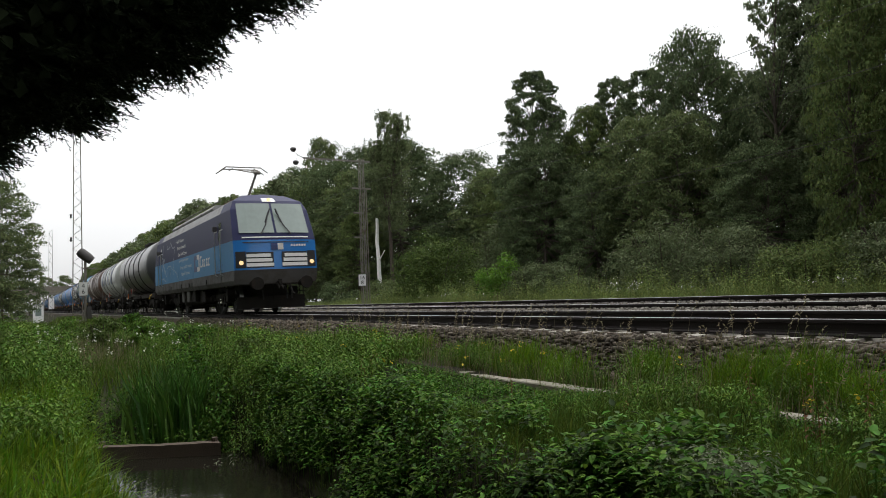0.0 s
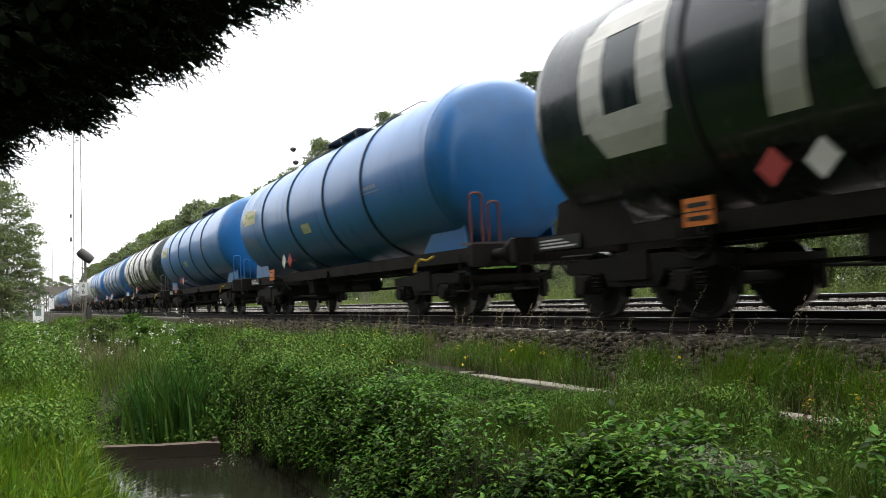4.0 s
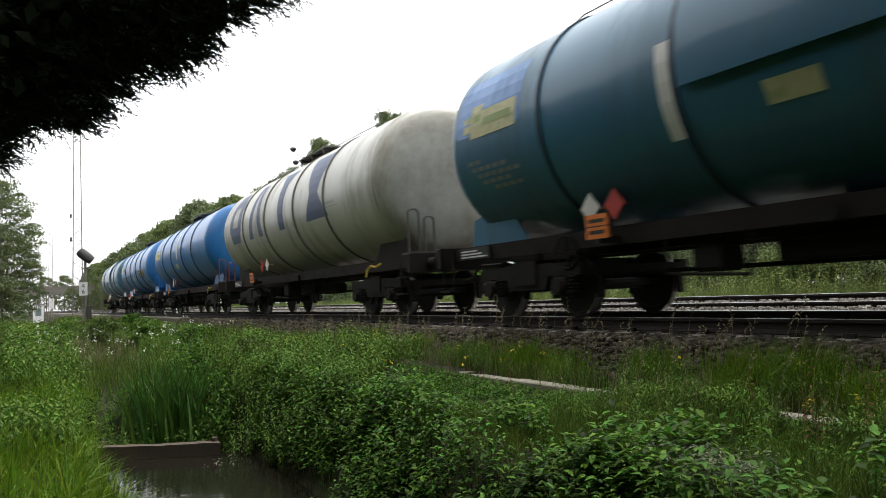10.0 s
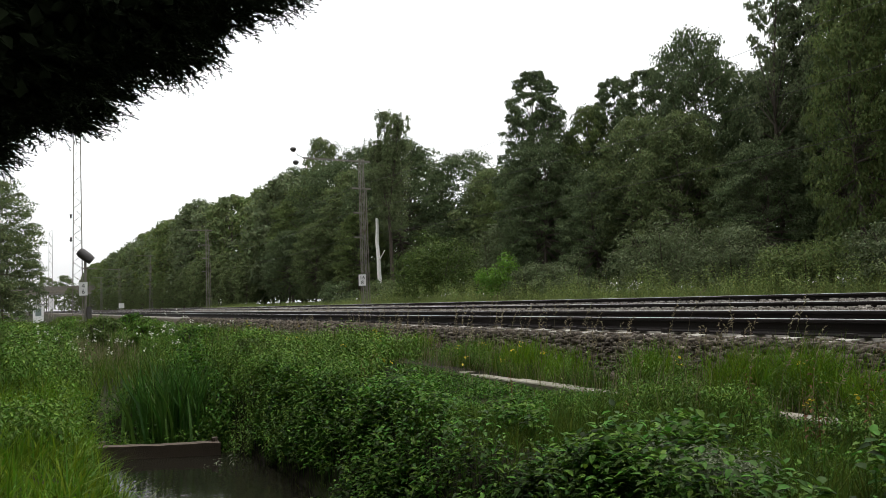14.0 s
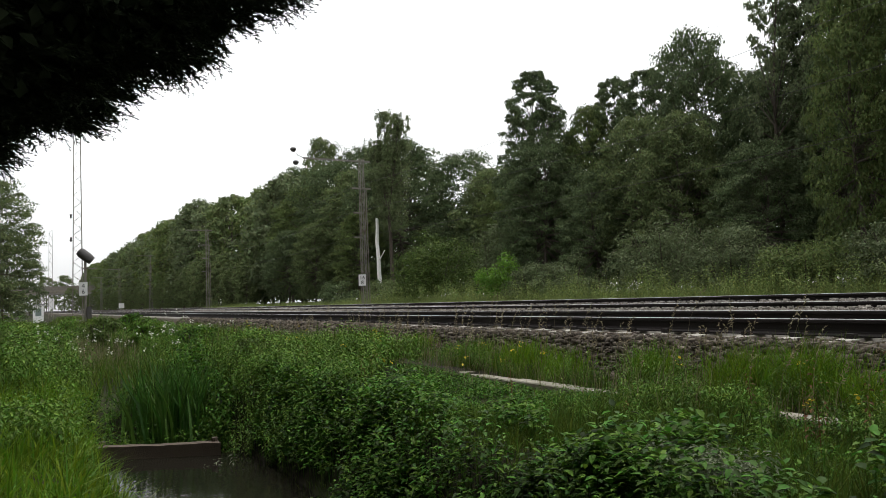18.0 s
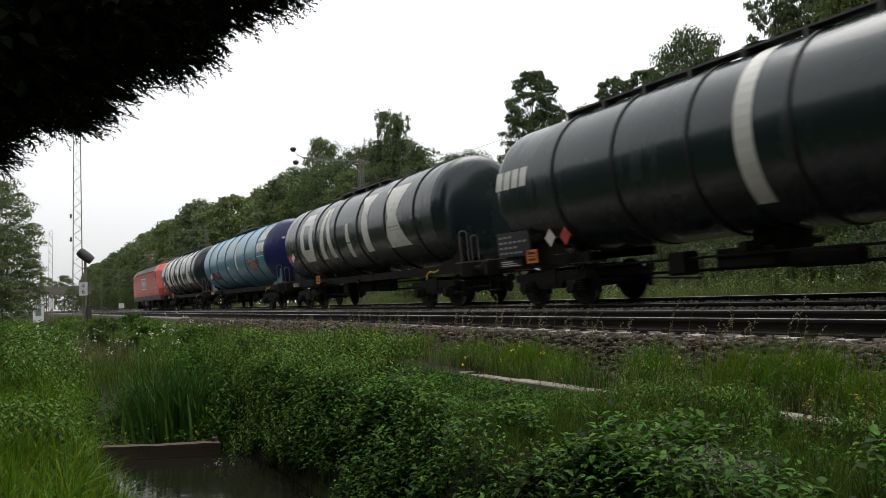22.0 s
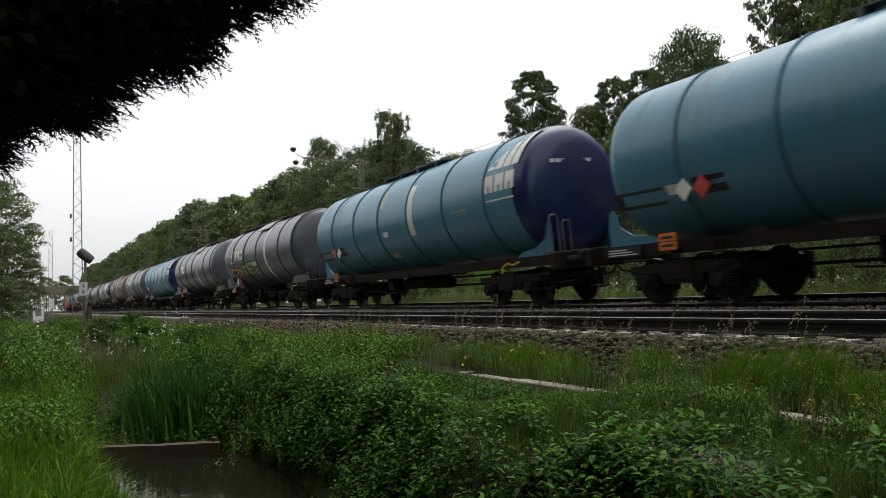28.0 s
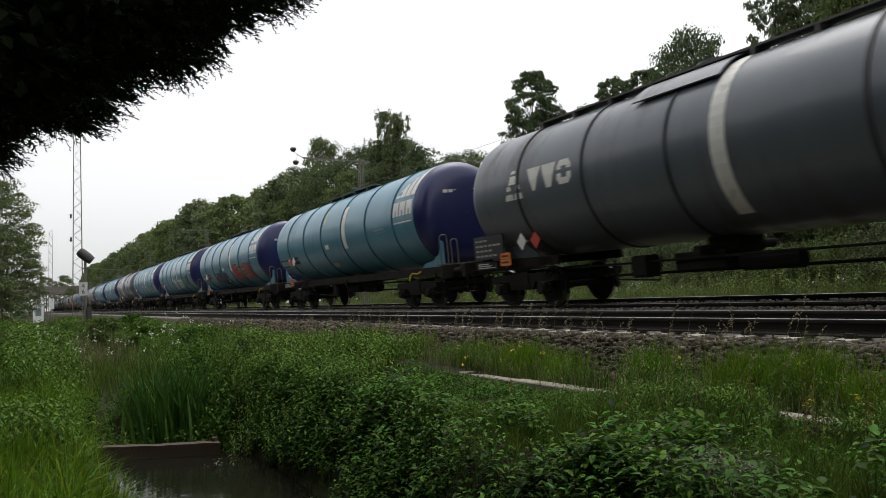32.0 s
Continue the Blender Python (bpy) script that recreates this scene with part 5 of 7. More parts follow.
        part("door_window", b.on_side([(x0 - 0.2, 2.75), (x0 + 0.22, 2.75), (x0 + 0.22, 3.42), (x0 - 0.2, 3.42)], 0.014), DARKGLASS, door)
        for xa in (x0 - 0.45, x0 + 0.42):
            part("door_handrail", Geo().path([(xa, -1.42, 3.15), (xa, -1.58, 3.1), (xa, -1.58, 1.5), (xa, -1.5, 1.45)], 0.02), CHROME, t)
        part("mirror_camera", Geo().box(x0 - 0.62, x0 - 0.5, -1.62, -1.42, 3.15, 3.32, 0, 0.02), SKIRT, t)
    # plain side markings
    part("side_badge", b.on_side([(1.96, 1.8), (2.55, 1.8), (2.55, 2.48), (1.96, 2.48)], 0.006), BADGE, t)
    part("side_badge", b.on_side([(2.6, 1.8), (3.12, 1.8), (3.12, 2.5), (2.6, 2.5)], 0.008), MARKWHITE, t, "white half of the side badge")
    part("side_badge", b.on_side([(2.3, 2.0), (2.93, 2.0), (2.93, 2.3), (2.3, 2.3)], 0.012), LB, t)
    for i, (w_, zt) in enumerate(((0.36, 2.4), (0.3, 2.25), (0.2, 2.25), (0.32, 2.25), (0.34, 2.25))):
        x = 3.25 + i * 0.37
        g = Geo()
        b.on_side([(x, 1.94), (x + w_ * 0.82, 1.94), (x + w_ * 0.82, 2.01), (x, 2.01)], 0.006, g)
        b.on_side([(x, 2.01), (x + 0.09, 2.01), (x + 0.09, zt - 0.07), (x, zt - 0.07)], 0.006, g)
        b.on_side([(x, zt - 0.07), (x + w_ * 0.82, zt - 0.07), (x + w_ * 0.82, zt), (x, zt)], 0.006, g)
        if i % 2:
            b.on_side([(x + w_ * 0.55, 2.01), (x + w_ * 0.82, 2.01), (x + w_ * 0.82, zt - 0.07), (x + w_ * 0.55, zt - 0.07)], 0.006, g)
        part("wordmark_shape", g, MARKWHITE, t)
    for words, x0, x1, z in (("Napříč Evropou", -2.29, -0.53, 3.36), ("Európán keresztül", -2.03, 0.05, 3.04), ("Quer durch Europa", -1.74, 0.39, 2.72),
                             ("de-a lungul Europei", -1.48, 0.74, 2.42), ("Europy wzdłuż i wszerz", -1.25, 1.42, 2.09), ("Naprieč Európou", -0.96, 0.95, 1.79)):
        me = text_mesh(words, 0.2, MARKWHITE if z > 2.6 else PALEMARK)
        wide = max(v.co.x for v in me.vertices) - min(v.co.x for v in me.vertices)
        ob = part("slogan_line", me, None, t, at=pose(x0, -b.width(z + 0.05) - 0.012, z, 90 - (3 if z > 2.7 else 0)))
        ob.scale = ((x1 - x0) / wide, 1.05, 1)
    rng = random.Random(4)

    def border(pts):
        """A jagged pale border line through a few corners."""
        g = Geo()
        for (xa, za), (xb, zb) in zip(pts, pts[1:]):
            n = max(2, int(math.hypot(xb - xa, zb - za) / 0.11))
            px, pz = xa, za
            for k in range(1, n + 1):
                u = k / n
                j = 0 if k == n else 0.055
                qx, qz = xa + (xb - xa) * u + rng.uniform(-j, j), za + (zb - za) * u + rng.uniform(-j, j)
                l = math.hypot(qx - px, qz - pz) or 1
                nx_, nz_ = -(qz - pz) / l * 0.018, (qx - px) / l * 0.018
                b.on_side([(px + nx_, pz + nz_), (px - nx_, pz - nz_), (qx - nx_, qz - nz_), (qx + nx_, qz + nz_)], 0.007, g)
                px, pz = qx, qz
        part("map_line", g, PALEMARK, t)

    border([(-6.1, 3.6), (-6.15, 2.5), (-5.4, 2.05)])
    border([(-5.05, 3.6), (-4.85, 3.27), (-4.1, 3.35), (-4.05, 3.58), (-3.4, 3.25), (-2.7, 3.2), (-2.9, 2.65), (-3.15, 1.85)])
    border([(-3.15, 2.2), (-4.0, 2.4), (-4.9, 2.33), (-5.04, 1.62)])
    border([(-4.0, 2.5), (-4.0, 1.86)])
    border([(-2.9, 2.13), (-2.05, 1.93), (-1.84, 1.63)])
    border([(-6.92, 2.17), (-6.85, 1.82), (-5.88, 1.84), (-5.4, 1.66)])
    for xa, za, xb, zb in ((-6.66, 3.08, -5.17, 1.91), (-5.48, 2.89, -6.5, 2.2), (-6.1, 2.9, -5.6, 2.1)):
        part("map_line", b.on_side([(xa, za), (xa + 0.1, za), (xb + 0.1, zb), (xb, zb)], 0.008), PALEMARK, t)
    g = Geo()
    for i, x in enumerate((-4.4, -3.9, -1.2, 0.7, 1.3, 4.3, 6.8)):
        g.turned([(0, 0.09), (-0.03, 0.1), (-0.035, 0.02)], (x, -1.5, 1.3), "y", 0, 12) if i % 2 else g.box(x - 0.1, x + 0.1, -1.515, -1.48, 1.2, 1.4)
    part("skirt_fittings", g, RUBBER, t)
    # roof
    for i, (x0, x1) in enumerate(((-5.9, -2.3), (-2.2, 3.6))):
        part("roof_cowl", Geo().box(x0, x1, -1.02, 1.02, 4.2, 4.5, 0, 0.14), ROOF, t)
    part("roof_line", Geo().rod((-5, -0.9, 4.62), (4.6, -0.9, 4.55), 0.025), WIRE, t)
    for x in (-5.6, -4.8, -3.6, 3.9, 4.4, 4.9):
        insulator(t, x, -0.55 if x > 0 else 0.3, 4.25)
    pantograph(t, 5.3, (6.7, 5.35), (4.6, 5.85), 4.46, MASTSTEEL)
    pantograph(t, -5.1, (-6.5, 4.6), (-4.5, 4.72), 4.42, MASTSTEEL)
    under_gear(t, 8.85, None)
    part("underframe", Geo().box(-8.2, 8.2, -0.55, 0.55, 0.28, 1.07, 0, 0.08), UNDER, t)
    running_ends(t, 9.49)
    return t


def red_loco():
    t = thing("electric_locomotive", "faded red four-axle electric locomotive with grey band", "locomotive")
    b = Body(8.75, [(1.44, 1.0), (1.49, 1.12), (1.49, 1.45), (1.49, 2.0), (1.49, 3.5), (1.47, 3.58), (1.0, 4.1), (0.5, 4.2), (0.01, 4.22)],
             [(1.0, 0.06), (1.6, 0.0), (2.3, 0.08), (2.65, 0.3), (3.6, 0.8), (4.05, 1.15), (4.22, 1.7)], 0.3)

    def side(z, cab):
        return 0 if z < 1.45 else 1 if z < 3.58 or cab else 2

    part("body", b.shell(side, lambda z: 1), [SKIRT, REDP, ROOF], t, smooth=True)
    part("grey_band_end", b.on_end([(-1.4, 1.06), (1.4, 1.06), (1.4, 1.4), (-1.4, 1.4)], -1, 0.012, 8), SKIRT, t)
    part("grey_band_end", b.on_end([(-1.4, 1.06), (1.4, 1.06), (1.4, 1.4), (-1.4, 1.4)], 1, 0.012, 8), SKIRT, t)
    part("gutter", Geo().box(-6.3, 6.3, -1.53, -1.46, 3.55, 3.6), RUBBER, t)
    xs = np.linspace(-6.1, 6.1, 10)
    for i in range(9):
        x0, x1 = xs[i] + 0.05, xs[i + 1] - 0.05
        g = Geo()
        y0, z0, y1, z1 = -1.44, 3.63, -1.03, 4.07
        g.add([(x0, y0 - 0.02, z0 + 0.02), (x1, y0 - 0.02, z0 + 0.02), (x1, y1 - 0.02, z1 + 0.02), (x0, y1 - 0.02, z1 + 0.02)], [(0, 1, 2, 3)])
        for k in range(5):
            u = (k + 0.5) / 5
            yy, zz = y0 + (y1 - y0) * u, z0 + (z1 - z0) * u
            g.box(x0 + 0.03, x1 - 0.03, yy - 0.06, yy - 0.02, zz + 0.0, zz + 0.04)
        part("roof_louvre", g, ROOF if i in (4, 5) else LOUVRE, t)
    for e in (-1, 1):
        for s in (-1, 1):
            y0, y1 = (0.05, 1.2) if s > 0 else (-1.2, -0.05)
            part("windscreen", b.on_end([(y0, 2.72), (y1, 2.72), (y1 * 0.95 if s > 0 else y1, 3.5), (y0 if s > 0 else y0 * 0.95, 3.5)], e, 0.018), CABGLASS, t, "grey tinted windscreen")
            g = Geo()
            x = b.end_x(s * 1.05, 1.75, e)
            g.turned([(0, 0.12), (e * 0.04, 0.13), (e * 0.05, 0.03)], (x, s * 1.05, 1.75), "x", 0, 14)
            part("headlight", g, GLASS, t)
            wz = Geo()
            wz.path([(b.end_x(s * 0.5, 2.75, e) + e * 0.05, s * 0.6, 2.75), (b.end_x(s * 0.4, 3.3, e) + e * 0.05, s * 0.3, 3.35)], 0.022)
            part("wiper", wz, RUBBER, t)
            hr = Geo()
            x = b.end_x(s * 0.9, 2.2, e) + e * 0.09
            hr.path([(x, s * 1.15, 1.5), (x - e * 0.05, s * 1.15, 2.4), (x - e * 0.05, s * 0.7, 2.4), (x, s * 0.7, 1.5)], 0.02)
            part("front_handrail", hr, RUBBER, t)
        pl = Geo()
        b.on_end([(-0.62, 2.1), (0.62, 2.1), (0.62, 2.42), (-0.62, 2.42)], e, 0.02, 4, pl, 0)
        for i in range(3):
            b.on_end([(-0.42 + i * 0.3, 2.18), (-0.2 + i * 0.3, 2.18), (-0.2 + i * 0.3, 2.34), (-0.42 + i * 0.3, 2.34)], e, 0.026, 2, pl, 1)
        part("front_badge", pl, [PLACARDWHITE, BADGE], t, "white front badge with three blue squares")
        # oval cab side window and door seams
        x0 = e * 7.35
        g = Geo()
        n = 14
        pts = [(x0 + 0.19 * math.copysign(abs(math.cos(a * math.tau / n)) ** 0.7, math.cos(a * math.tau / n)), 3.03 + 0.36 * math.copysign(abs(math.sin(a * math.tau / n)) ** 0.7, math.sin(a * math.tau / n))) for a in range(n)]
        g.add([(x, -b.width(z) - 0.014, z) for x, z in pts], [tuple(range(n))])
        part("cab_window", g, DARKGLASS, t)
        g = Geo()
        for xa in (e * 6.35, e * 7.0):
            b.on_side([(xa, 1.1), (xa + 0.02, 1.1), (xa + 0.02, 3.5), (xa, 3.5)], 0.006, g)
        part("cab_door", g, RUBBER, t)
        hr = Geo()
        for z in (1.75, 2.1, 2.5, 2.85):
            hr.box(e * 6.95 - 0.1, e * 6.95 + 0.1, -1.54, -1.49, z, z + 0.03)
        part("door_rungs", hr, SIGNWHITE, t)
        part("skirt_opening", Geo().box(e * 6.7 - 0.16, e * 6.7 + 0.16, -1.5, -1.46, 1.2, 1.4), RUBBER, t)
    # three framed blue squares
    part("side_badge", b.on_side([(-1.85, 2.1), (1.2, 2.1), (1.2, 3.14), (-1.85, 3.14)], 0.006), MARKWHITE, t, "white badge frame")
    for i in range(3):
        x = -1.75 + i * 0.99
        sq = part("badge_square", b.on_side([(x, 2.18), (x + 0.9, 2.18), (x + 0.9, 3.06), (x, 3.06)], 0.009), BADGE, t, "navy badge square")
        g = Geo()
        b.on_side([(x + 0.2, 2.28), (x + 0.36, 2.28), (x + 0.36, 2.96), (x + 0.2, 2.96)], 0.012, g)
        b.on_side([(x + 0.54, 2.28), (x + 0.7, 2.28), (x + 0.7, 2.96), (x + 0.54, 2.96)], 0.012, g)
        b.on_side([(x + 0.36, 2.56), (x + 0.54, 2.56), (x + 0.54, 2.68), (x + 0.36, 2.68)], 0.012, g)
        part("badge_shape", g, MARKWHITE, sq)
    g = Geo()
    for i, x in enumerate((-5.2, -2.7, 0.9, 3.9)):
        g.turned([(0, 0.09), (-0.03, 0.1), (-0.035, 0.02)], (x, -1.49, 1.3), "y", 0, 12)
    part("skirt_fittings", g, RUBBER, t)
    for x in (-5.4, -4.0, 3.4, 4.6, 5.2):
        insulator(t, x, 0.2, 4.2)
    part("roof_line", Geo().path([(-5.4, 0.2, 4.52), (3.4, 0.2, 4.52), (5.2, 0.2, 4.5)], 0.025), WIRE, t)
    pantograph(t, -5.6, (-3.6, 5.1), (-6.0, 5.75), 4.3, MASTSTEEL)
    pantograph(t, 5.3, (3.7, 4.5), (5.9, 4.62), 4.3, MASTSTEEL)
    under_gear(t, 8.75, None)
    part("underframe", Geo().box(-8.0, 8.0, -0.55, 0.55, 0.3, 1.02, 0, 0.08), UNDER, t)
    running_ends(t, 9.45)
    return t


TRAIN1.append((blue_loco(), -34.75))
TRAIN2.append((red_loco(), 504.0))

# ---------------------------------------------------------------- masts, wires, signs, bridge


def lattice(g, h, w0, w1, bays, leg=0.035, d=0.018):
    """A four-legged lattice tower narrowing from w0 to w1."""
    for sx in (-1, 1):
        for sy in (-1, 1):
            g.rod((sx * w0, sy * w0, -0.5), (sx * w1, sy * w1, h), leg, 0, 4)
    for k in range(bays):
        z0, z1 = h * k / bays, h * (k + 1) / bays
        a, b = w0 + (w1 - w0) * k / bays, w0 + (w1 - w0) * (k + 1) / bays
        for s in (-1, 1):
            u = 1 if k % 2 else -1
            g.rod((-a * u, s * a, z0), (b * u, s * b, z1), d, 0, 4)
            g.rod((s * a, -a * u, z0), (s * b, b * u, z1), d, 0, 4)
    return g


def sign_text(parent, text, size, m):
    cu = bpy.data.curves.new("sign_text", "FONT")
    cu.body, cu.size, cu.align_x, cu.align_y, cu.extrude = text, size, "CENTER", "CENTER", 0.003
    tmp = bpy.data.objects.new("sign_text", cu)
    scene.collection.objects.link(tmp)
    me = bpy.data.meshes.new_from_object(tmp)
    bpy.data.objects.remove(tmp)
    me.materials.clear()
    me.materials.append(SIGNBLACK)
    part("numeral", me, None, parent, at=m)


def distance_sign(x, y, z, w_, h, top, bottom, label):
    t = thing("distance_sign", label, "sign", at=pose(x, y, z, 0, 0, 65))
    part("plate", Geo().box(-w_ / 2, w_ / 2, -0.01, 0.01, -h / 2, h / 2), SIGNWHITE, t)
    part("rim", Geo().path([(-w_ / 2, -0.012, -h / 2), (w_ / 2, -0.012, -h / 2), (w_ / 2, -0.012, h / 2), (-w_ / 2, -0.012, h / 2), (-w_ / 2, -0.012, -h / 2)], 0.012, 0, 4), SKIRT, t)
    sign_text(t, top, h * 0.46, pose(0, -0.014, h * 0.2, 90))
    sign_text(t, bottom, h * 0.46, pose(0, -0.014, -h * 0.22, 90))
    part("bracket", Geo().box(-0.03, 0.03, 0.01, 0.3, -0.04, 0.04), MASTSTEEL, t)
    return t


def catenary_mast(x, h, arm):
    t = thing("catenary_mast", "rusty steel lattice catenary mast behind the far track", "mast", "masts along the line", at=pose(x, 15.6, -0.1))
    part("lattice", lattice(Geo(), h, 0.12, 0.1, 18, 0.024, 0.011), MASTSTEEL, t)
    part("foundation", Geo().box(-0.45, 0.45, -0.45, 0.45, -0.6, 0.25, 0, 0.05), CONCRETE, t)
    part("second_post", Geo().rod((0.0, 0.3, -0.4), (0.0, 0.24, h * 0.8), 0.03), MASTSTEEL, t)
    for z, a, b in ((h - 0.15, -arm, 0.5), (h - 1.6, -0.55, 0.5), (h - 2.9, -0.5, 0.0), (h - 4.2, -0.5, 0.0)):
        g = Geo().box(-0.04, 0.04, a, b, z - 0.04, z + 0.04)
        part("crossarm", g, MASTSTEEL, t)
    return t


for i, x in enumerate((-36.0, -74.2, -112.2, -150.9, -189.0, 2.6)):
    catenary_mast(x, 7.95, 3.2 if i == 0 else 2.0)
lamp = thing("twin_lamp", "two dark oval lamp heads on a bent rod", "lamp", at=pose(-36.0, 12.4, 7.72))
part("rod", Geo().path([(0, 0, 0), (0, -0.28, 0.12), (0, -0.5, 0.3)], 0.015), MASTSTEEL, lamp)
for dy, dz in ((-0.5, 0.38), (-0.38, -0.28)):
    part("lamp_head", Geo().turned([(-0.12, 0.02), (-0.1, 0.1), (0.0, 0.16), (0.08, 0.14), (0.11, 0.02)], (0, dy, dz), "z", 0, 14), SKIRT, lamp, smooth=True)
part("drop_rod", Geo().rod((0, -0.28, 0.1), (0, -0.38, -0.2), 0.012), MASTSTEEL, lamp)


def wires():
    g = Geo()
    xs = [60, 2.6, -36.0, -74.2, -112.2, -150.9, -189.0, -227]
    for y, z, sag in ((15.1, 6.3, 0.35), (15.1, 5.0, 0.35), (15.1, 3.7, 0.35)):
        for a, b in zip(xs, xs[1:]):
            pts = [(a + (b - a) * k / 8, y, z - sag * 4 * (k / 8) * (1 - k / 8)) for k in range(9)]
            g.path(pts, 0.007 if a > -80 else 0.014, 0, 4)
    tagged(part("line_wires", g, WIRE), "thin overhead line wires strung between masts", "wires", kind="stuff")


wires()
distance_sign(-35.45, 15.25, 1.38, 0.4, 0.6, "16", "8", "white distance sign with black numerals on the mast")


def tall_mast():
    t = thing("tall_lattice_mast", "tall slim steel lattice mast beside the near track", "mast", at=pose(-63.4, 3.6, -0.6))
    part("lattice", lattice(Geo(), 15.5, 0.36, 0.22, 30, 0.028, 0.012), MASTSTEEL, t)
    part("foundation", Geo().box(-0.6, 0.6, -0.6, 0.6, -0.6, 0.2, 0, 0.05), CONCRETE, t)
    for z in (8.2, 6.4):
        part("insulator", Geo().turned([(-0.18, 0.03), (-0.1, 0.1), (0, 0.06), (0.1, 0.1), (0.18, 0.03)], (0, -0.45, z), "z", 0, 8), SKIRT, t)
    for x, y, h in ((-122.0, 3.4, 12.8),):
        u = thing("lattice_mast", "distant slim steel mast beside the line", "mast", at=pose(x, y, -0.6))
        part("lattice", lattice(Geo(), h, 0.3, 0.2, 20, 0.03, 0.015), MASTSTEEL, u)


tall_mast()


def signal():
    t = thing("signal_post", "railway signal post seen from the side with dark hooded head", "signal", at=pose(-60.6, 3.95, -0.6))
    part("post", Geo().rod((0, 0, -0.3), (0, 0, 5.0), 0.09, 0, 10), MASTSTEEL, t)
    part("signal_head", Geo().turned([(-0.62, 0.02), (-0.6, 0.3), (-0.2, 0.36), (0.35, 0.36), (0.55, 0.28), (0.6, 0.02)], (0, 0, 0), "z", 0, 16), SKIRT, t, smooth=True, at=pose(0.0, 0.0, 4.95, 50, 0, 0))
    part("hood", Geo().box(-0.3, 0.3, -0.5, -0.2, -0.1, 0.05, 0, 0.02), RUBBER, t, at=pose(0, 0, 5.2))
    part("bracket_arm", Geo().box(-0.05, 0.05, -0.15, 0.75, 3.95, 4.05), MASTSTEEL, t)
    part("relay_box", Geo().box(-0.15, 0.15, 0.1, 0.4, 0.3, 1.2, 0, 0.03), SKIRT, t)


signal()
distance_sign(-60.3, 3.8, 1.9, 0.62, 1.0, "4", "6", "white distance sign with black numerals on the signal post")


def small_box(x, y, w_, h, label, name, mats):
    t = thing(name, label, "hut", at=pose(x, y, -0.9))
    part("wall", Geo().box(-w_ * 0.5, w_ * 0.5, -w_ * 0.5, w_ * 0.5, -0.3, h, 0, 0.02), mats[0], t)
    part("roof", Geo().box(-w_ * 0.58, w_ * 0.58, -w_ * 0.58, w_ * 0.58, h, h + 0.18, 0, 0.03), mats[1], t)
    part("window", Geo().box(w_ * 0.5, w_ * 0.5 + 0.02, -w_ * 0.28, w_ * 0.28, h * 0.3, h * 0.8), GLASS, t)


small_box(-118.0, 1.75, 1.3, 2.1, "small white trackside hut with dark window", "trackside_hut", (SIGNWHITE, ROOF))


def white_marker(x, y, z0, z1, w_):
    t = thing("marker_board", "white marker board on a thin post beside the line", "sign", "marker boards", at=pose(x, y, 0))
    part("post", Geo().rod((0, 0, -0.9), (0, 0, z1), 0.04), MASTSTEEL, t)
    part("board", Geo().box(0.04, 0.07, -w_ / 2, w_ / 2, z0, z1), SIGNWHITE, t)


white_marker(-148.0, 4.2, 0.7, 2.6, 0.9)
white_marker(-146.0, 15.4, 0.4, 1.3, 0.9)


def road_bridge():
    t = thing("road_bridge", "pale concrete road bridge crossing the line in the distance", "bridge", at=pose(-262, 0, 0))
    part("deck", Geo().box(-4, 4, -60, 60, 5.4, 6.6, 0, 0.1), CONCRETE, t)
    part("parapet", Geo().box(3.7, 4.0, -60, 60, 6.6, 7.9), MASTSTEEL, t)
    part("edge_beam", Geo().box(4.0, 4.25, -60, 60, 5.9, 6.6), DUCT, t)
    for y in (-22, -3.5, 19.5, 40):
        part("pier", Geo().box(-3, 3, y - 0.6, y + 0.6, -1.5, 5.4, 0, 0.1), CONCRETE, t)
    for y in range(-20, 24, 3):
        part("railing_post", Geo().box(3.85, 4.05, y - 0.06, y + 0.06, 6.6, 8.2), MASTSTEEL, t)
    for y in (3.6, 4.7, 15.5):
        m = thing("lattice_mast", "distant slim steel mast beside the line", "mast", at=pose(-235 + y, y, -0.6))
        part("lattice", lattice(Geo(), 8.5, 0.2, 0.15, 8, 0.04, 0.02), MASTSTEEL, m)


road_bridge()

# ---------------------------------------------------------------- plants
RNG = np.random.default_rng(11)


def unit(v):
    return v / np.maximum(np.linalg.norm(v, axis=-1, keepdims=True), 1e-9)


def leaf_arrays(p, size, up=0.35, aspect=0.5, rng=RNG, droop=0.0, axis=None, out=None):
    """Folded four-cornered leaves at points p: arrays of vertices and faces."""
    n = len(p)
    d = rng.normal(size=(n, 3)) if axis is None else axis + 0.35 * rng.normal(size=(n, 3))
    d[:, 2] = d[:, 2] * 0.6 - droop
    d = unit(d)
    nrm = rng.normal(size=(n, 3)) * 0.8
    nrm[:, 2] += up * 3
    if out is not None:
        nrm = out * 1.4 + 0.55 * rng.normal(size=(n, 3))
        nrm[:, 2] += 0.35
        d = unit(np.cross(nrm, rng.normal(size=(n, 3))))
    side = unit(np.cross(d, nrm))
    nn = unit(np.cross(side, d))
    s = size[:, None] if np.ndim(size) else size
    mid = p + d * s * 0.5
    v = np.stack([p, mid - side * s * aspect * 0.5 + nn * s * 0.12, p + d * s - nn * s * 0.05, mid + side * s * aspect * 0.5 + nn * s * 0.12], 1)
    base = (np.arange(n) * 4)[:, None]
    f = np.concatenate([base + np.array([[0, 1, 2]]), base + np.array([[0, 2, 3]])])
    return v.reshape(-1, 3), f


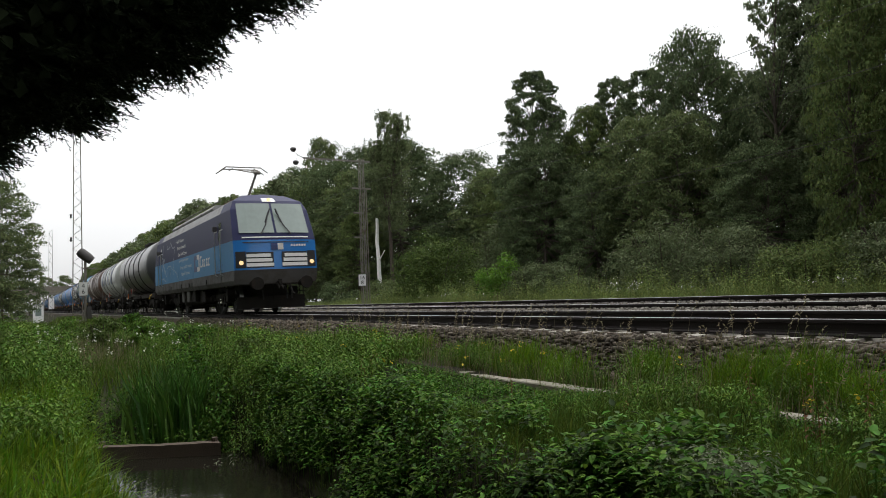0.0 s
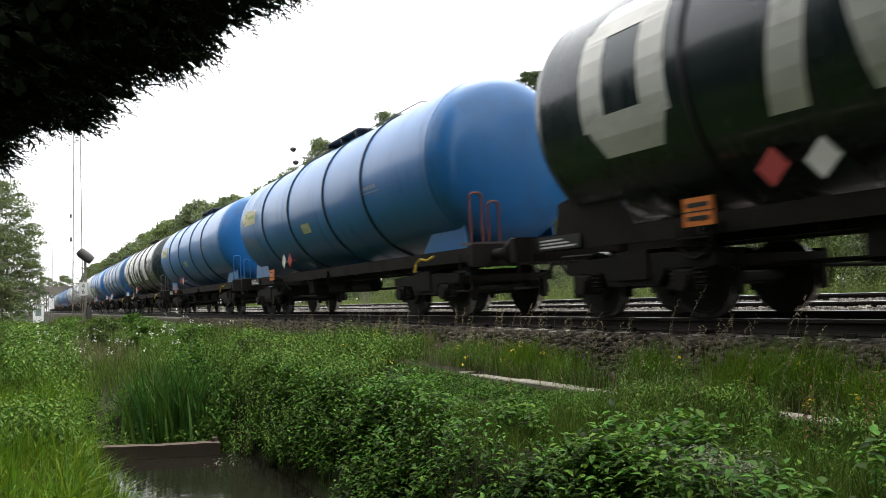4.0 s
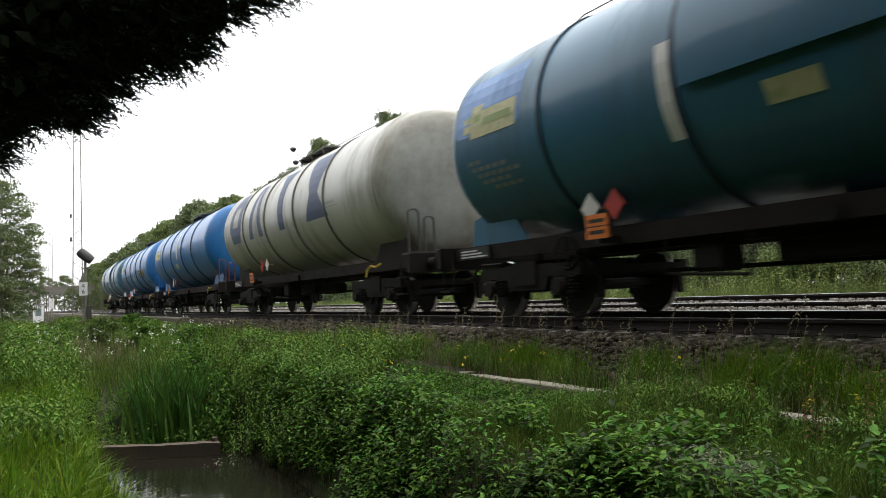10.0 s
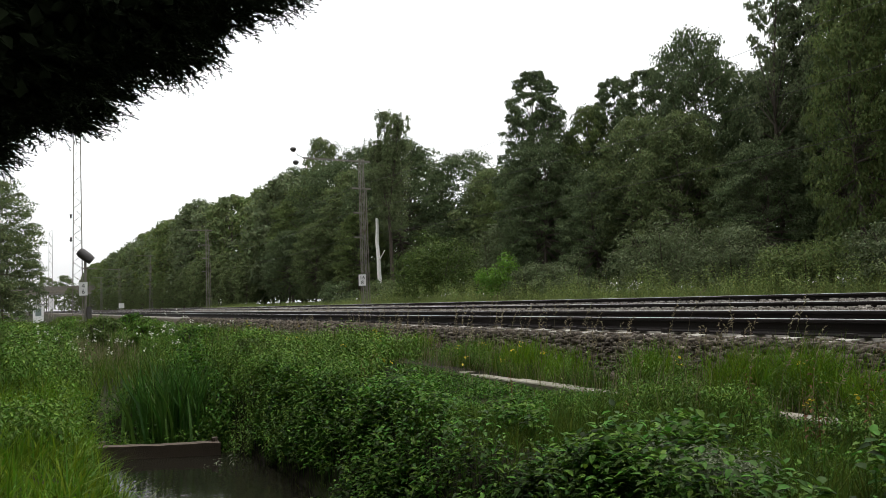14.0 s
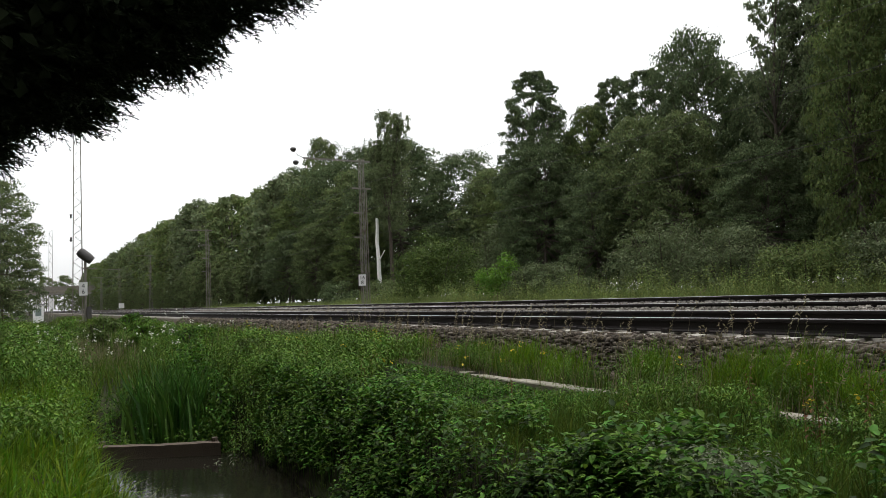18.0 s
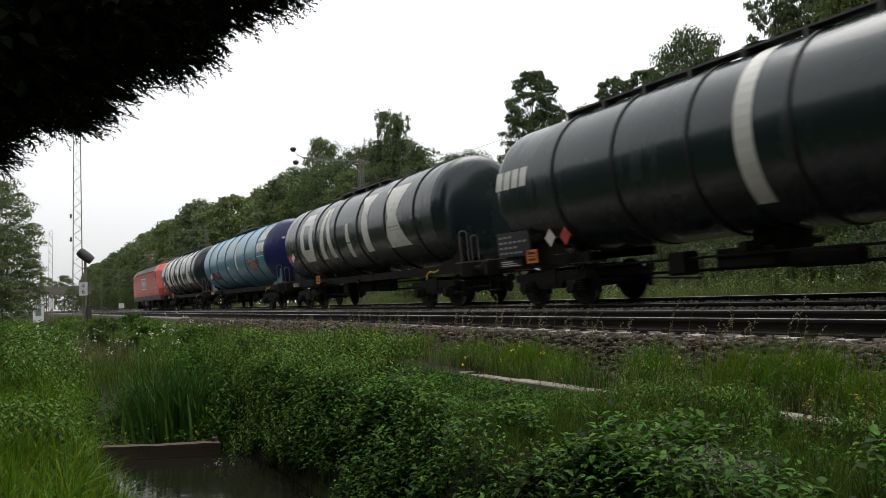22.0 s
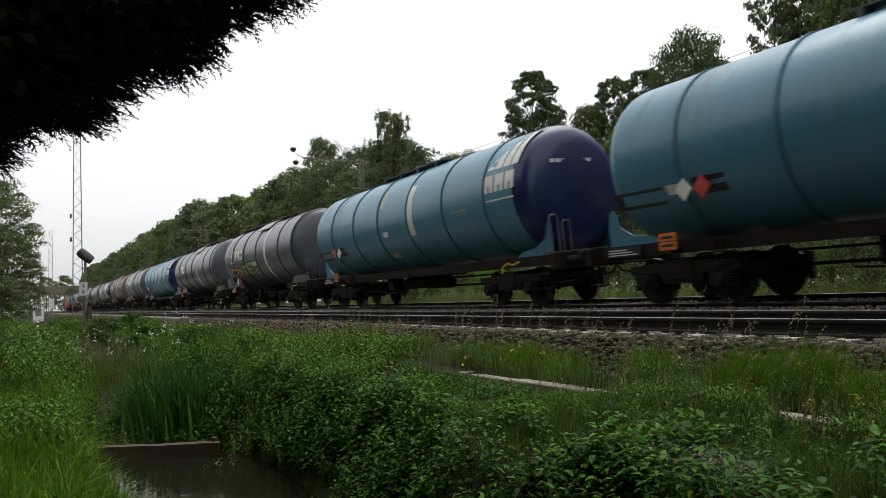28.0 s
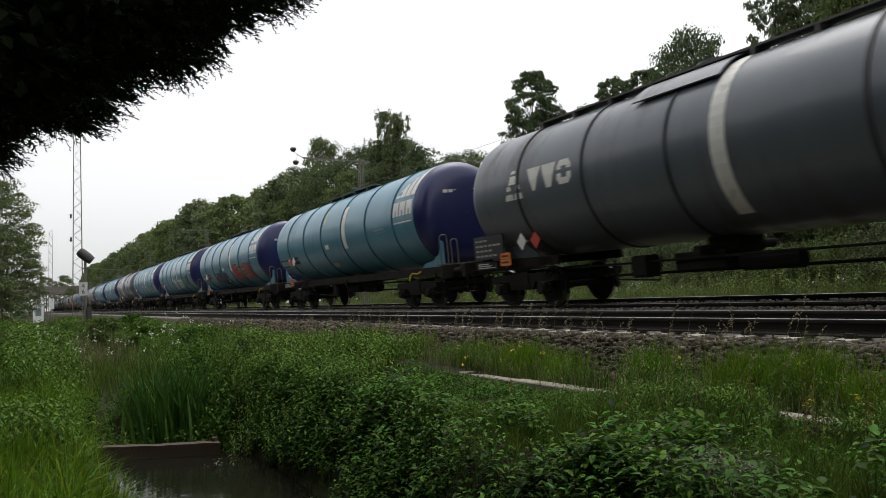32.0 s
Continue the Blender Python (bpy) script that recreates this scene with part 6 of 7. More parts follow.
def pointed_leaves(p, size, axis, rng, aspect=0.42, droop=0.2, tilt=0.42):
    """Pointed, folded leaves of four triangles that hang outwards along axis."""
    n = len(p)
    d = axis + 0.22 * rng.normal(size=(n, 3))
    d[:, 2] -= droop
    d = unit(d)
    nrm = tilt * rng.normal(size=(n, 3))
    nrm[:, 2] += 1.3
    side = unit(np.cross(d, nrm))
    nn = unit(np.cross(side, d))
    s = size[:, None]
    wd = side * s * aspect * 0.5
    v = np.stack([p, p + d * s * 0.3 - wd * 0.95 + nn * s * 0.1, p + d * s * 0.3 + wd * 0.95 + nn * s * 0.1, p + d * s * 0.36,
                  p + d * s * 0.66 - wd * 0.66 + nn * s * 0.02, p + d * s * 0.66 + wd * 0.66 + nn * s * 0.02, p + d * s * 0.96 - nn * s * 0.18], 1)
    b = (np.arange(n) * 7)[:, None]
    q = [b + np.array([k]) for k in ([0, 3, 1], [0, 2, 3])]
    q4 = [b + np.array([k]) for k in ([1, 3, 6, 4], [3, 2, 5, 6])]
    return v.reshape(-1, 3), np.concatenate(q), np.concatenate(q4)


def blade_arrays(p, length, width, lean=0.35, rng=RNG, wind=(0.0, 0.0)):
    """Bent grass blades standing at points p."""
    n = len(p)
    a = rng.random(n) * math.tau
    side = np.stack([np.cos(a), np.sin(a), np.zeros(n)], 1)
    b = rng.random(n) * math.tau
    l = length[:, None] * lean * rng.random((n, 1)) ** 0.7
    off = np.stack([np.cos(b), np.sin(b), np.zeros(n)], 1) * l + np.array([wind[0], wind[1], 0.0]) * length[:, None]
    h = np.sqrt(np.maximum(length ** 2 - np.linalg.norm(off, axis=1) ** 2, (0.35 * length) ** 2))[:, None] * np.array([[0, 0, 1.0]])
    w = (width[:, None] if np.ndim(width) else width) * side * 0.5
    v = np.stack([p - w, p + w, p + off * 0.3 + h * 0.55 + w * 0.8, p + off * 0.3 + h * 0.55 - w * 0.8, p + off + h], 1)
    base = (np.arange(n) * 5)[:, None]
    return v.reshape(-1, 3), base + np.array([[0, 1, 2, 3]]), base + np.array([[3, 2, 4]])


def ground_many(x, y):
    return np.array([ground_z(a, b) for a, b in zip(x, y)])


def grass(name, mat, label, n, xr, yr, length, width, lean=0.4, skew=1.0, keep=None, wind=(0.0, 0.0), seed=1, tuft=0.0):
    rng = np.random.default_rng(seed)
    x = xr[1] - (xr[1] - xr[0]) * rng.random(n) ** skew
    y = yr[0] + (yr[1] - yr[0]) * rng.random(n)
    if tuft:
        m = max(1, n // 40)
        k = rng.integers(0, m, n)
        x, y = x[k] + rng.normal(size=n) * tuft, y[k] + rng.normal(size=n) * tuft
    if keep is not None:
        ok = keep(x, y)
        x, y = x[ok], y[ok]
    z = ground_many(x, y) - 0.02
    n = len(x)
    patch = 0.75 + 0.5 * np.array([noise.noise((a * 0.6, b * 0.9, seed * 3.1)) for a, b in zip(x, y)])
    ln = (length[0] + (length[1] - length[0]) * rng.random(n)) * patch
    v, f4, f3 = blade_arrays(np.stack([x, y, z], 1), ln, width * (0.6 + 0.8 * rng.random(n)), lean, rng, wind)
    return tagged(new(name, np_mesh(name, v, [f4, f3], mat)), label, "grass", kind="stuff")


def in_water(x, y):
    sx = 0.22 * np.sin(x * 0.55)
    return (y > 0.72 + sx * 0.5 - 0.05) & (y < 2.35 + sx + 0.1) & (x > -12.2)


def nettle_bed(name, label, mat, n, xr, yr, height, leaf, seed, keep=None, skew=1.0, pairs=8, aspect=0.44, bumpy=0.45, gap=-2.0, low=0.3, flat=False):
    rng = np.random.default_rng(seed)
    x = xr[1] - (xr[1] - xr[0]) * rng.random(n) ** skew
    y = yr[0] + (yr[1] - yr[0]) * rng.random(n)
    if keep is not None:
        ok = keep(x, y)
        x, y = x[ok], y[ok]
    n = len(x)
    z = ground_many(x, y)
    tall = np.array([noise.noise((a * 0.8, b * 0.8, seed * 1.7)) + 0.6 * noise.noise((a * 2.3, b * 2.3, seed * 2.9)) for a, b in zip(x, y)])
    ok = tall > gap
    x, y, z, tall, n = x[ok], y[ok], z[ok], tall[ok], int(ok.sum())
    h = (height[0] + (height[1] - height[0]) * rng.random(n)) * (1 + bumpy * tall)
    lean = rng.normal(size=(n, 2)) * 0.12
    ps, ax, sz = [], [], []
    for k in range(pairs):
        u = low + (1 - low) * (k + 0.5) / pairs
        a = rng.random(n) * math.tau if k % 2 == 0 else a + math.pi / 2
        for s in (0, math.pi):
            p = np.stack([x + lean[:, 0] * u * h, y + lean[:, 1] * u * h, z + h * u], 1)
            d = np.stack([np.cos(a + s), np.sin(a + s), np.full(n, (0.12 if flat else -0.25) + 0.5 * (u > 0.9))], 1)
            ps.append(p + d * 0.01)
            ax.append(d)
            sz.append(leaf * (0.75 + 0.5 * rng.random(n)) * (1.05 - 0.5 * max(0, u - 0.7)))
    v, f, f4 = pointed_leaves(np.concatenate(ps), np.concatenate(sz), np.concatenate(ax), rng, aspect, 0.12 if flat else 0.2, 0.2 if flat else 0.42)
    st, s4, s3 = blade_arrays(np.stack([x, y, z - 0.03], 1), h, np.full(n, 0.008), 0.12, rng)
    me = np_mesh(name, np.concatenate([v, st]), [f, f4, s4 + len(v), s3 + len(v)], mat)
    return tagged(new(name, me), label, "plants", kind="stuff")


def blob_leaves(rng, blobs, per, leaf, droop=0.0, aspect=0.55, shell=0.45):
    """Leaves on the shells of many small clumps [(centre, radii)]."""
    ps, sz, outs = [], [], []
    for c, r in blobs:
        d = unit(rng.normal(size=(per, 3)))
        d[:, 2] = np.where(d[:, 2] < -0.3, -d[:, 2] * 0.5, d[:, 2])
        q = (1 - shell * rng.random((per, 1)) ** 1.5)
        ps.append(np.asarray(c) + d * q * np.asarray(r))
        outs.append(d)
        sz.append(leaf * (0.6 + 0.8 * rng.random(per)))
    return leaf_arrays(np.concatenate(ps), np.concatenate(sz), 0.5, aspect, rng, droop, out=np.concatenate(outs))


def tree_meshes(seed, H, R, base, leaf, blobs, per, mat, shape="round", trunk_r=0.16, bark=BARK, clump=0.95):
    """Meshes of a trunk with limbs and of a ragged crown, standing at the origin."""
    rng = np.random.default_rng(seed)
    bl, limbs = [], Geo()
    top = Vector((rng.normal() * 0.3, rng.normal() * 0.3, H * 0.93))
    pts = [Vector((0, 0, -0.4)), Vector((rng.normal() * 0.12, rng.normal() * 0.12, H * 0.3)), Vector((rng.normal() * 0.25, rng.normal() * 0.25, H * 0.62)), top]
    rr = [trunk_r, trunk_r * 0.75, trunk_r * 0.45, 0.02]
    for i in range(3):
        limbs.rod(pts[i], pts[i + 1], rr[i], 0, 8, rr[i + 1])
    for i in range(blobs):
        u = (i + 0.5) / blobs
        z = base + (H - base) * (u ** 0.85)
        s = (z - base) / (H - base)
        if shape == "cone":
            w_ = R * (1.02 - s) ** 0.8 + 0.15
        elif shape == "tall":
            w_ = R * (math.sin(math.pi * (0.12 + 0.86 * s)) ** 0.55)
        else:
            w_ = R * math.sqrt(max(0.03, 1 - (2 * s - 0.85) ** 2 * 0.72))
        a = i * 2.4 + rng.normal() * 0.5
        q = w_ * (0.35 + 0.65 * rng.random() ** 0.5)
        c = Vector((math.cos(a) * q, math.sin(a) * q, z))
        r = (0.5 + 0.8 * rng.random()) * (0.55 + 0.16 * R) * clump
        if shape == "tall":
            r *= 1.1 - 0.6 * s
        bl.append((c, (r, r, r * 0.62)))
        if i % 3 == 0:
            lo = pts[1].lerp(pts[2], min(1, s * 1.1)) if s < 0.8 else pts[2].lerp(pts[3], 0.5)
            limbs.rod(lo, c, 0.05 * (1.2 - s), 0, 5, 0.012)
    v, f = blob_leaves(rng, bl, per, leaf)
    return limbs.mesh("trunk", bark, True), np_mesh("crown", v, [f], mat)


def plant_tree(kind, meshes, x, y, scale, turn, label, group="", name="tree", category="tree", zs=1.0):
    t = thing(name, label, category, group)
    t.matrix_basis = pose(x, y, ground_z(x, y) - 0.05, 0, 0, turn)
    for nm, me in zip(("trunk", "crown"), meshes):
        ob = part(nm, me, None, t)
        ob.scale = (scale, scale, scale * zs)
    return t


def forest():
    V = {
        "oak1": tree_meshes(21, 11.0, 3.6, 1.2, 0.17, 215, 125, LEAF["oak"], clump=0.72),
        "oak2": tree_meshes(22, 11.0, 4.2, 0.8, 0.17, 230, 125, LEAF["dark"], clump=0.72),
        "oak3": tree_meshes(23, 11.0, 3.2, 1.0, 0.17, 205, 125, LEAF["light"], clump=0.72),
        "loose": tree_meshes(24, 12.0, 2.0, 1.5, 0.13, 150, 75, LEAF["grey"], "tall", clump=0.7),
        "open": tree_meshes(29, 12.0, 2.7, 1.2, 0.14, 300, 110, LEAF["dark"], "tall", clump=0.6),
        # far crowns take paler leaf colours that stand for distance haze
        "far1": tree_meshes(26, 13.0, 4.2, 0.8, 0.42, 115, 50, LEAF["grey"], clump=0.75),
        "far2": tree_meshes(27, 13.0, 3.8, 0.8, 0.42, 115, 50, LEAF["oak"], clump=0.75),
        "far3": tree_meshes(28, 13.0, 4.0, 0.8, 0.42, 115, 50, LEAF["light"], clump=0.75),
    }
    size = {"oak1": (11.5, 4.6), "oak2": (11.5, 5.2), "oak3": (11.5, 4.2), "loose": (12.4, 2.5), "open": (12.5, 3.3)}
    rows = [
        ("open", -31.2, 23.5, 12.7, 2.7, "dark ragged tree rising over its neighbours"), ("oak2", -30.7, 23.9, 10.6, 2.3, "dark tree under a taller neighbour"), ("oak2", -29.6, 22.6, 8.4, 2.9, "low dark tree in the wood's shade"),
        ("oak3", -29.2, 25.5, 10.4, 2.2, "olive green tree between darker ones"), ("open", -28.9, 27.0, 12.0, 2.4, "broad dark oak with an open top"),
        ("open", -25.6, 26.0, 11.4, 2.5, "dark oak with clumped leaves"), ("oak2", -21.8, 25.0, 11.7, 3.1, "broad dark oak with an uneven top"),
        ("oak1", -23.4, 23.2, 8.2, 2.6, "green oak at the wood's edge"), ("oak1", -20.6, 22.5, 7.6, 2.4, "green oak at the wood's edge"),
        ("oak2", -19.6, 25.8, 9.4, 1.9, "dark oak beside the birches"), ("oak2", -25.2, 22.2, 6.0, 2.2, "low dark tree in the wood's shade"),
        ("loose", -17.3, 24.2, 13.4, 1.7, "tall thin-crowned birch against the sky"), ("loose", -16.2, 25.2, 14.2, 1.6, "tall thin-crowned birch against the sky"), ("loose", -14.9, 24.0, 12.8, 1.5, "tall thin-crowned birch against the sky"),
        ("oak2", -23.6, 27.4, 11.2, 3.0, "dark oak deeper in the wood"), ("oak2", -19.2, 27.6, 10.4, 3.0, "dark oak deeper in the wood"), ("open", -17.2, 26.4, 13.4, 2.6, "tall dark tree behind the birches"), ("open", -14.6, 25.6, 14.2, 2.6, "tall dark tree behind the birches"),
        ("oak2", -16.8, 22.4, 5.6, 2.2, "low dark tree in the wood's shade"), ("oak1", -17.0, 26.0, 7.8, 2.2, "green oak deeper in the wood"),
        ("oak3", -12.2, 20.6, 9.4, 1.75, "tall broadleaf tree with light hanging sprays"), ("oak3", -10.6, 21.6, 13.5, 2.3, "tall broadleaf tree with light hanging sprays"),
        ("oak2", -13.4, 23.4, 9.5, 2.4, "dense dark broadleaf tree at the wood's edge"), ("oak2", -8.0, 21.5, 13.0, 3.4, "dense dark broadleaf tree at the wood's edge"),
        ("oak2", -2.5, 21.5, 13.0, 4.6, "dense dark broadleaf tree at the wood's edge"), ("oak1", 4.5, 22.5, 13.0, 4.6, "broad green oak at the wood's edge"), ("oak2", 11.0, 23.5, 13.0, 4.8, "dense dark broadleaf tree at the wood's edge"),
        ("oak3", -36.5, 26.0, 8.2, 3.4, "low light green tree in a gap"), ("oak1", -40.0, 27.0, 9.0, 4.0, "green oak behind the birch"), ("oak2", -44.8, 27.5, 10.9, 4.6, "dark oak behind the birch"),
        ("oak1", -54.5, 28.0, 12.5, 5.0, "green oak deeper in the wood"), ("oak2", -62.0, 27.0, 14.6, 5.2, "tall dark oak deeper in the wood"), ("oak1", -70.8, 26.5, 17.4, 3.6, "tall green oak deeper in the wood"), ("oak2", -76.5, 26.0, 15.2, 5.4, "tall dark oak deeper in the wood"), ("oak1", -83.0, 26.0, 14.6, 5.4, "tall green oak deeper in the wood"), ("oak1", -36.0, 30.5, 9.8, 3.8, "green oak deeper in the wood"), ("oak2", -50.5, 25.0, 12.9, 5.4, "tall dark oak beside the line"), ("oak1", -55.5, 23.5, 11.2, 4.2, "green oak at the wood's edge"), ("oak3", -50.0, 21.5, 7.0, 2.6, "young light green tree at the wood's edge"),
        ("oak2", -61.0, 24.0, 12.9, 5.4, "tall dark oak beside the line"), ("oak1", -57.0, 20.5, 7.0, 2.6, "young green tree beside the track"), ("oak3", -67.0, 23.0, 11.6, 4.2, "green tree at the wood's edge"), ("oak2", -64.0, 20.5, 7.0, 3.0, "young dark tree beside the track"),
    ]
    for i, (k, x, y, H, R, lab) in enumerate(rows):
        h0, r0 = size[k]
        plant_tree(k, V[k], x, y, R / r0, i * 67, lab, "trees of the wood", zs=(H / h0) / (R / r0))
    rng = random.Random(8)
    x, i = -72.0, 0
    while x > -330:
        k = ("far1", "far2", "far3")[rng.randrange(3)]
        H = float(np.interp(x, [-300, -244, -182, -144, -118, -100, -86, -75], [17.5, 16.3, 16.0, 16.2, 15.7, 15.0, 14.3, 13.7]))
        plant_tree(k, V[k], x, 22.8 + rng.uniform(-0.8, 3.0), H / 13 * rng.uniform(0.9, 1.03), rng.uniform(0, 360), "broadleaf tree in the long wood beside the line", "trees of the wood")
        for dx in (2.0, 4.2) if x > -120 else (2.0,):
            plant_tree("far2", V["far2"], x - dx, 19.8 + rng.uniform(-0.5, 0.8), rng.uniform(0.3, 0.52), rng.uniform(0, 360), "young tree beside the line", "trees of the wood")
        x -= rng.uniform(4.2, 6.5) * (1 + 0.6 * smoothstep(-100, -300, x))
        i += 1
    # deeper rows that close the wood
    bl = []
    r2 = np.random.default_rng(31)
    for i in range(700):
        x = 24 - 350 * r2.random() ** 1.6
        bl.append(((x, 28 + 7 * r2.random(), 0.2 + (5.5 if x > -34 else 8.0) * r2.random()), (2.2, 1.6, 1.3)))
    for i in range(230):
        bl.append(((6 - 52 * r2.random(), 25.0 + 3.5 * r2.random(), 0.2 + 6.2 * r2.random()), (1.6, 1.2, 1.1)))
    v, f = blob_leaves(r2, bl, 150, 0.34)
    tagged(new("deep_wood", np_mesh("deep_wood", v, [f], LEAF["dark"])), "dark leafy depth of the wood behind its edge", "woodland", kind="stuff")
    # left side of the line
    plant_tree("oak1", V["oak1"], -60.0, -2.4, 0.98, 20, "broad green tree on the near side of the line")
    plant_tree("oak2", V["oak2"], -74.0, -1.6, 0.78, 140, "dark green tree on the near side of the line")
    # row behind the camera that closes the near side; unseen, added to darken train flanks
    r3 = random.Random(17)
    for i in range(17):
        k = ("far1", "far2", "far3")[i % 3]
        x = -58 + i * 6.4
        plant_tree(k, V[k], x, -11.5 - 0.04 * abs(x) + r3.uniform(-1, 1) - (2.5 if x < -30 else 0), r3.uniform(0.85, 1.05), r3.uniform(0, 360), "unseen broadleaf tree added behind the stream to block light", "trees behind the stream")
    plant_tree("far1", V["far1"], -96.0, -4.5, 0.7, 70, "green tree far down the line")
    for x, y, s in ((-215, 3.0, 0.5), (-240, 12.0, 0.55), (-330, 14.0, 1.1), (-335, 2.0, 1.0), (-340, 24, 1.2), (-345, 8, 1.1)):
        plant_tree("far2", V["far2"], x, y if abs(y) > 3 or x < -300 else -1.5, s, x * 7, "tree far beyond the road bridge", "trees beyond the bridge")


forest()


def bush(x, y, w_, h, mat, label, leaf=0.14, per=90, blobs=34, seed=1, droop=0.0):
    rng = np.random.default_rng(seed)
    bl = []
    for i in range(blobs):
        a, q = rng.random() * math.tau, rng.random() ** 0.5
        z = h * (0.12 + 0.72 * rng.random() * math.sqrt(1 - 0.75 * q * q))
        bl.append(((math.cos(a) * q * w_ * 0.8, math.sin(a) * q * w_ * 0.6, z), (w_ * 0.3, w_ * 0.3, h * 0.17)))
    t = thing("bush", label, "bush", "bushes beside the line")
    t.matrix_basis = pose(x, y, ground_z(x, y) - 0.03)
    st = Geo()
    for i in range(7):
        a = i * 0.9
        st.rod((0.1 * math.cos(a), 0.1 * math.sin(a), -0.2), (w_ * 0.5 * math.cos(a), w_ * 0.5 * math.sin(a), h * 0.7), 0.03, 0, 5, 0.008)
    part("stems", st, BARK, t)
    v, f = blob_leaves(rng, bl, per, leaf, droop)
    part("foliage", np_mesh("foliage", v, [f], mat), None, t)


bush(-32.4, 18.0, 2.8, 4.2, LEAF["bush"], "large rounded dark green bush beside the track", 0.11, 240, 70, 41)
bush(-36.4, 17.8, 1.4, 1.5, LEAF["oak"], "low green bush at the birch's foot", 0.12, 100, 26, 42)
bush(-25.7, 17.2, 1.2, 2.7, LEAF["bright"], "bright green shrub beside the track", 0.1, 130, 30, 43)
bush(-24.2, 17.6, 1.3, 2.0, LEAF["grey"], "low grey-green willow scrub beside the track", 0.08, 170, 34, 44)
bush(-21.9, 17.8, 1.4, 2.1, LEAF["grey"], "low grey-green willow scrub beside the track", 0.08, 170, 34, 45)
bush(-17.6, 18.3, 2.2, 3.2, LEAF["grey"], "wide grey-green willow bush", 0.085, 190, 60, 46)
bush(-15.2, 18.6, 1.9, 2.7, LEAF["grey"], "wide grey-green willow bush", 0.085, 180, 50, 47)
bush(-12.4, 18.0, 1.6, 2.1, LEAF["light"], "light green scrub before the wood", 0.09, 160, 40, 48)
bush(-9.8, 18.0, 1.7, 2.3, LEAF["grey"], "grey-green scrub before the wood", 0.09, 160, 40, 49)
bush(-7.0, 18.5, 1.8, 2.4, LEAF["light"], "light green scrub before the wood", 0.09, 160, 40, 50)
bush(-34.0, 22.3, 2.2, 5.2, LEAF["grey"], "tall olive willow before the oaks", 0.13, 150, 50, 51)
bush(-40.5, 18.6, 1.6, 1.9, LEAF["oak"], "green bush beside the track", 0.12, 110, 30, 52)
bush(-47.0, 18.4, 1.8, 2.2, LEAF["dark"], "dark green bush beside the track", 0.13, 110, 30, 53)


def weed_mounds():
    """Rounded stands of tall weeds on the meadow and verge."""
    for i, (x, y, w_, h, k) in enumerate(((-33.0, 1.4, 1.2, 1.5, "herb"), (-27.5, 2.3, 1.0, 1.35, "bush"), (-23.5, 3.3, 0.9, 0.95, "herb"), (-19.5, 3.5, 0.85, 0.85, "herb"), (-16.4, 3.3, 0.8, 0.85, "nettle"),
                                          (-14.2, 3.7, 0.75, 0.7, "herb"), (-12.4, 3.3, 0.6, 0.6, "bush"), (-21.0, 0.4, 0.9, 1.05, "herb"), (-17.2, -0.4, 0.9, 1.0, "bush"), (-25.0, -0.8, 1.1, 1.4, "herb"), (-30.0, 3.6, 0.9, 1.0, "nettle"))):
        bush(x, y, w_, h, LEAF[k], "mounded stand of tall leafy weeds", 0.055 if x > -20 else 0.075, 170, 34, 200 + i)


weed_mounds()


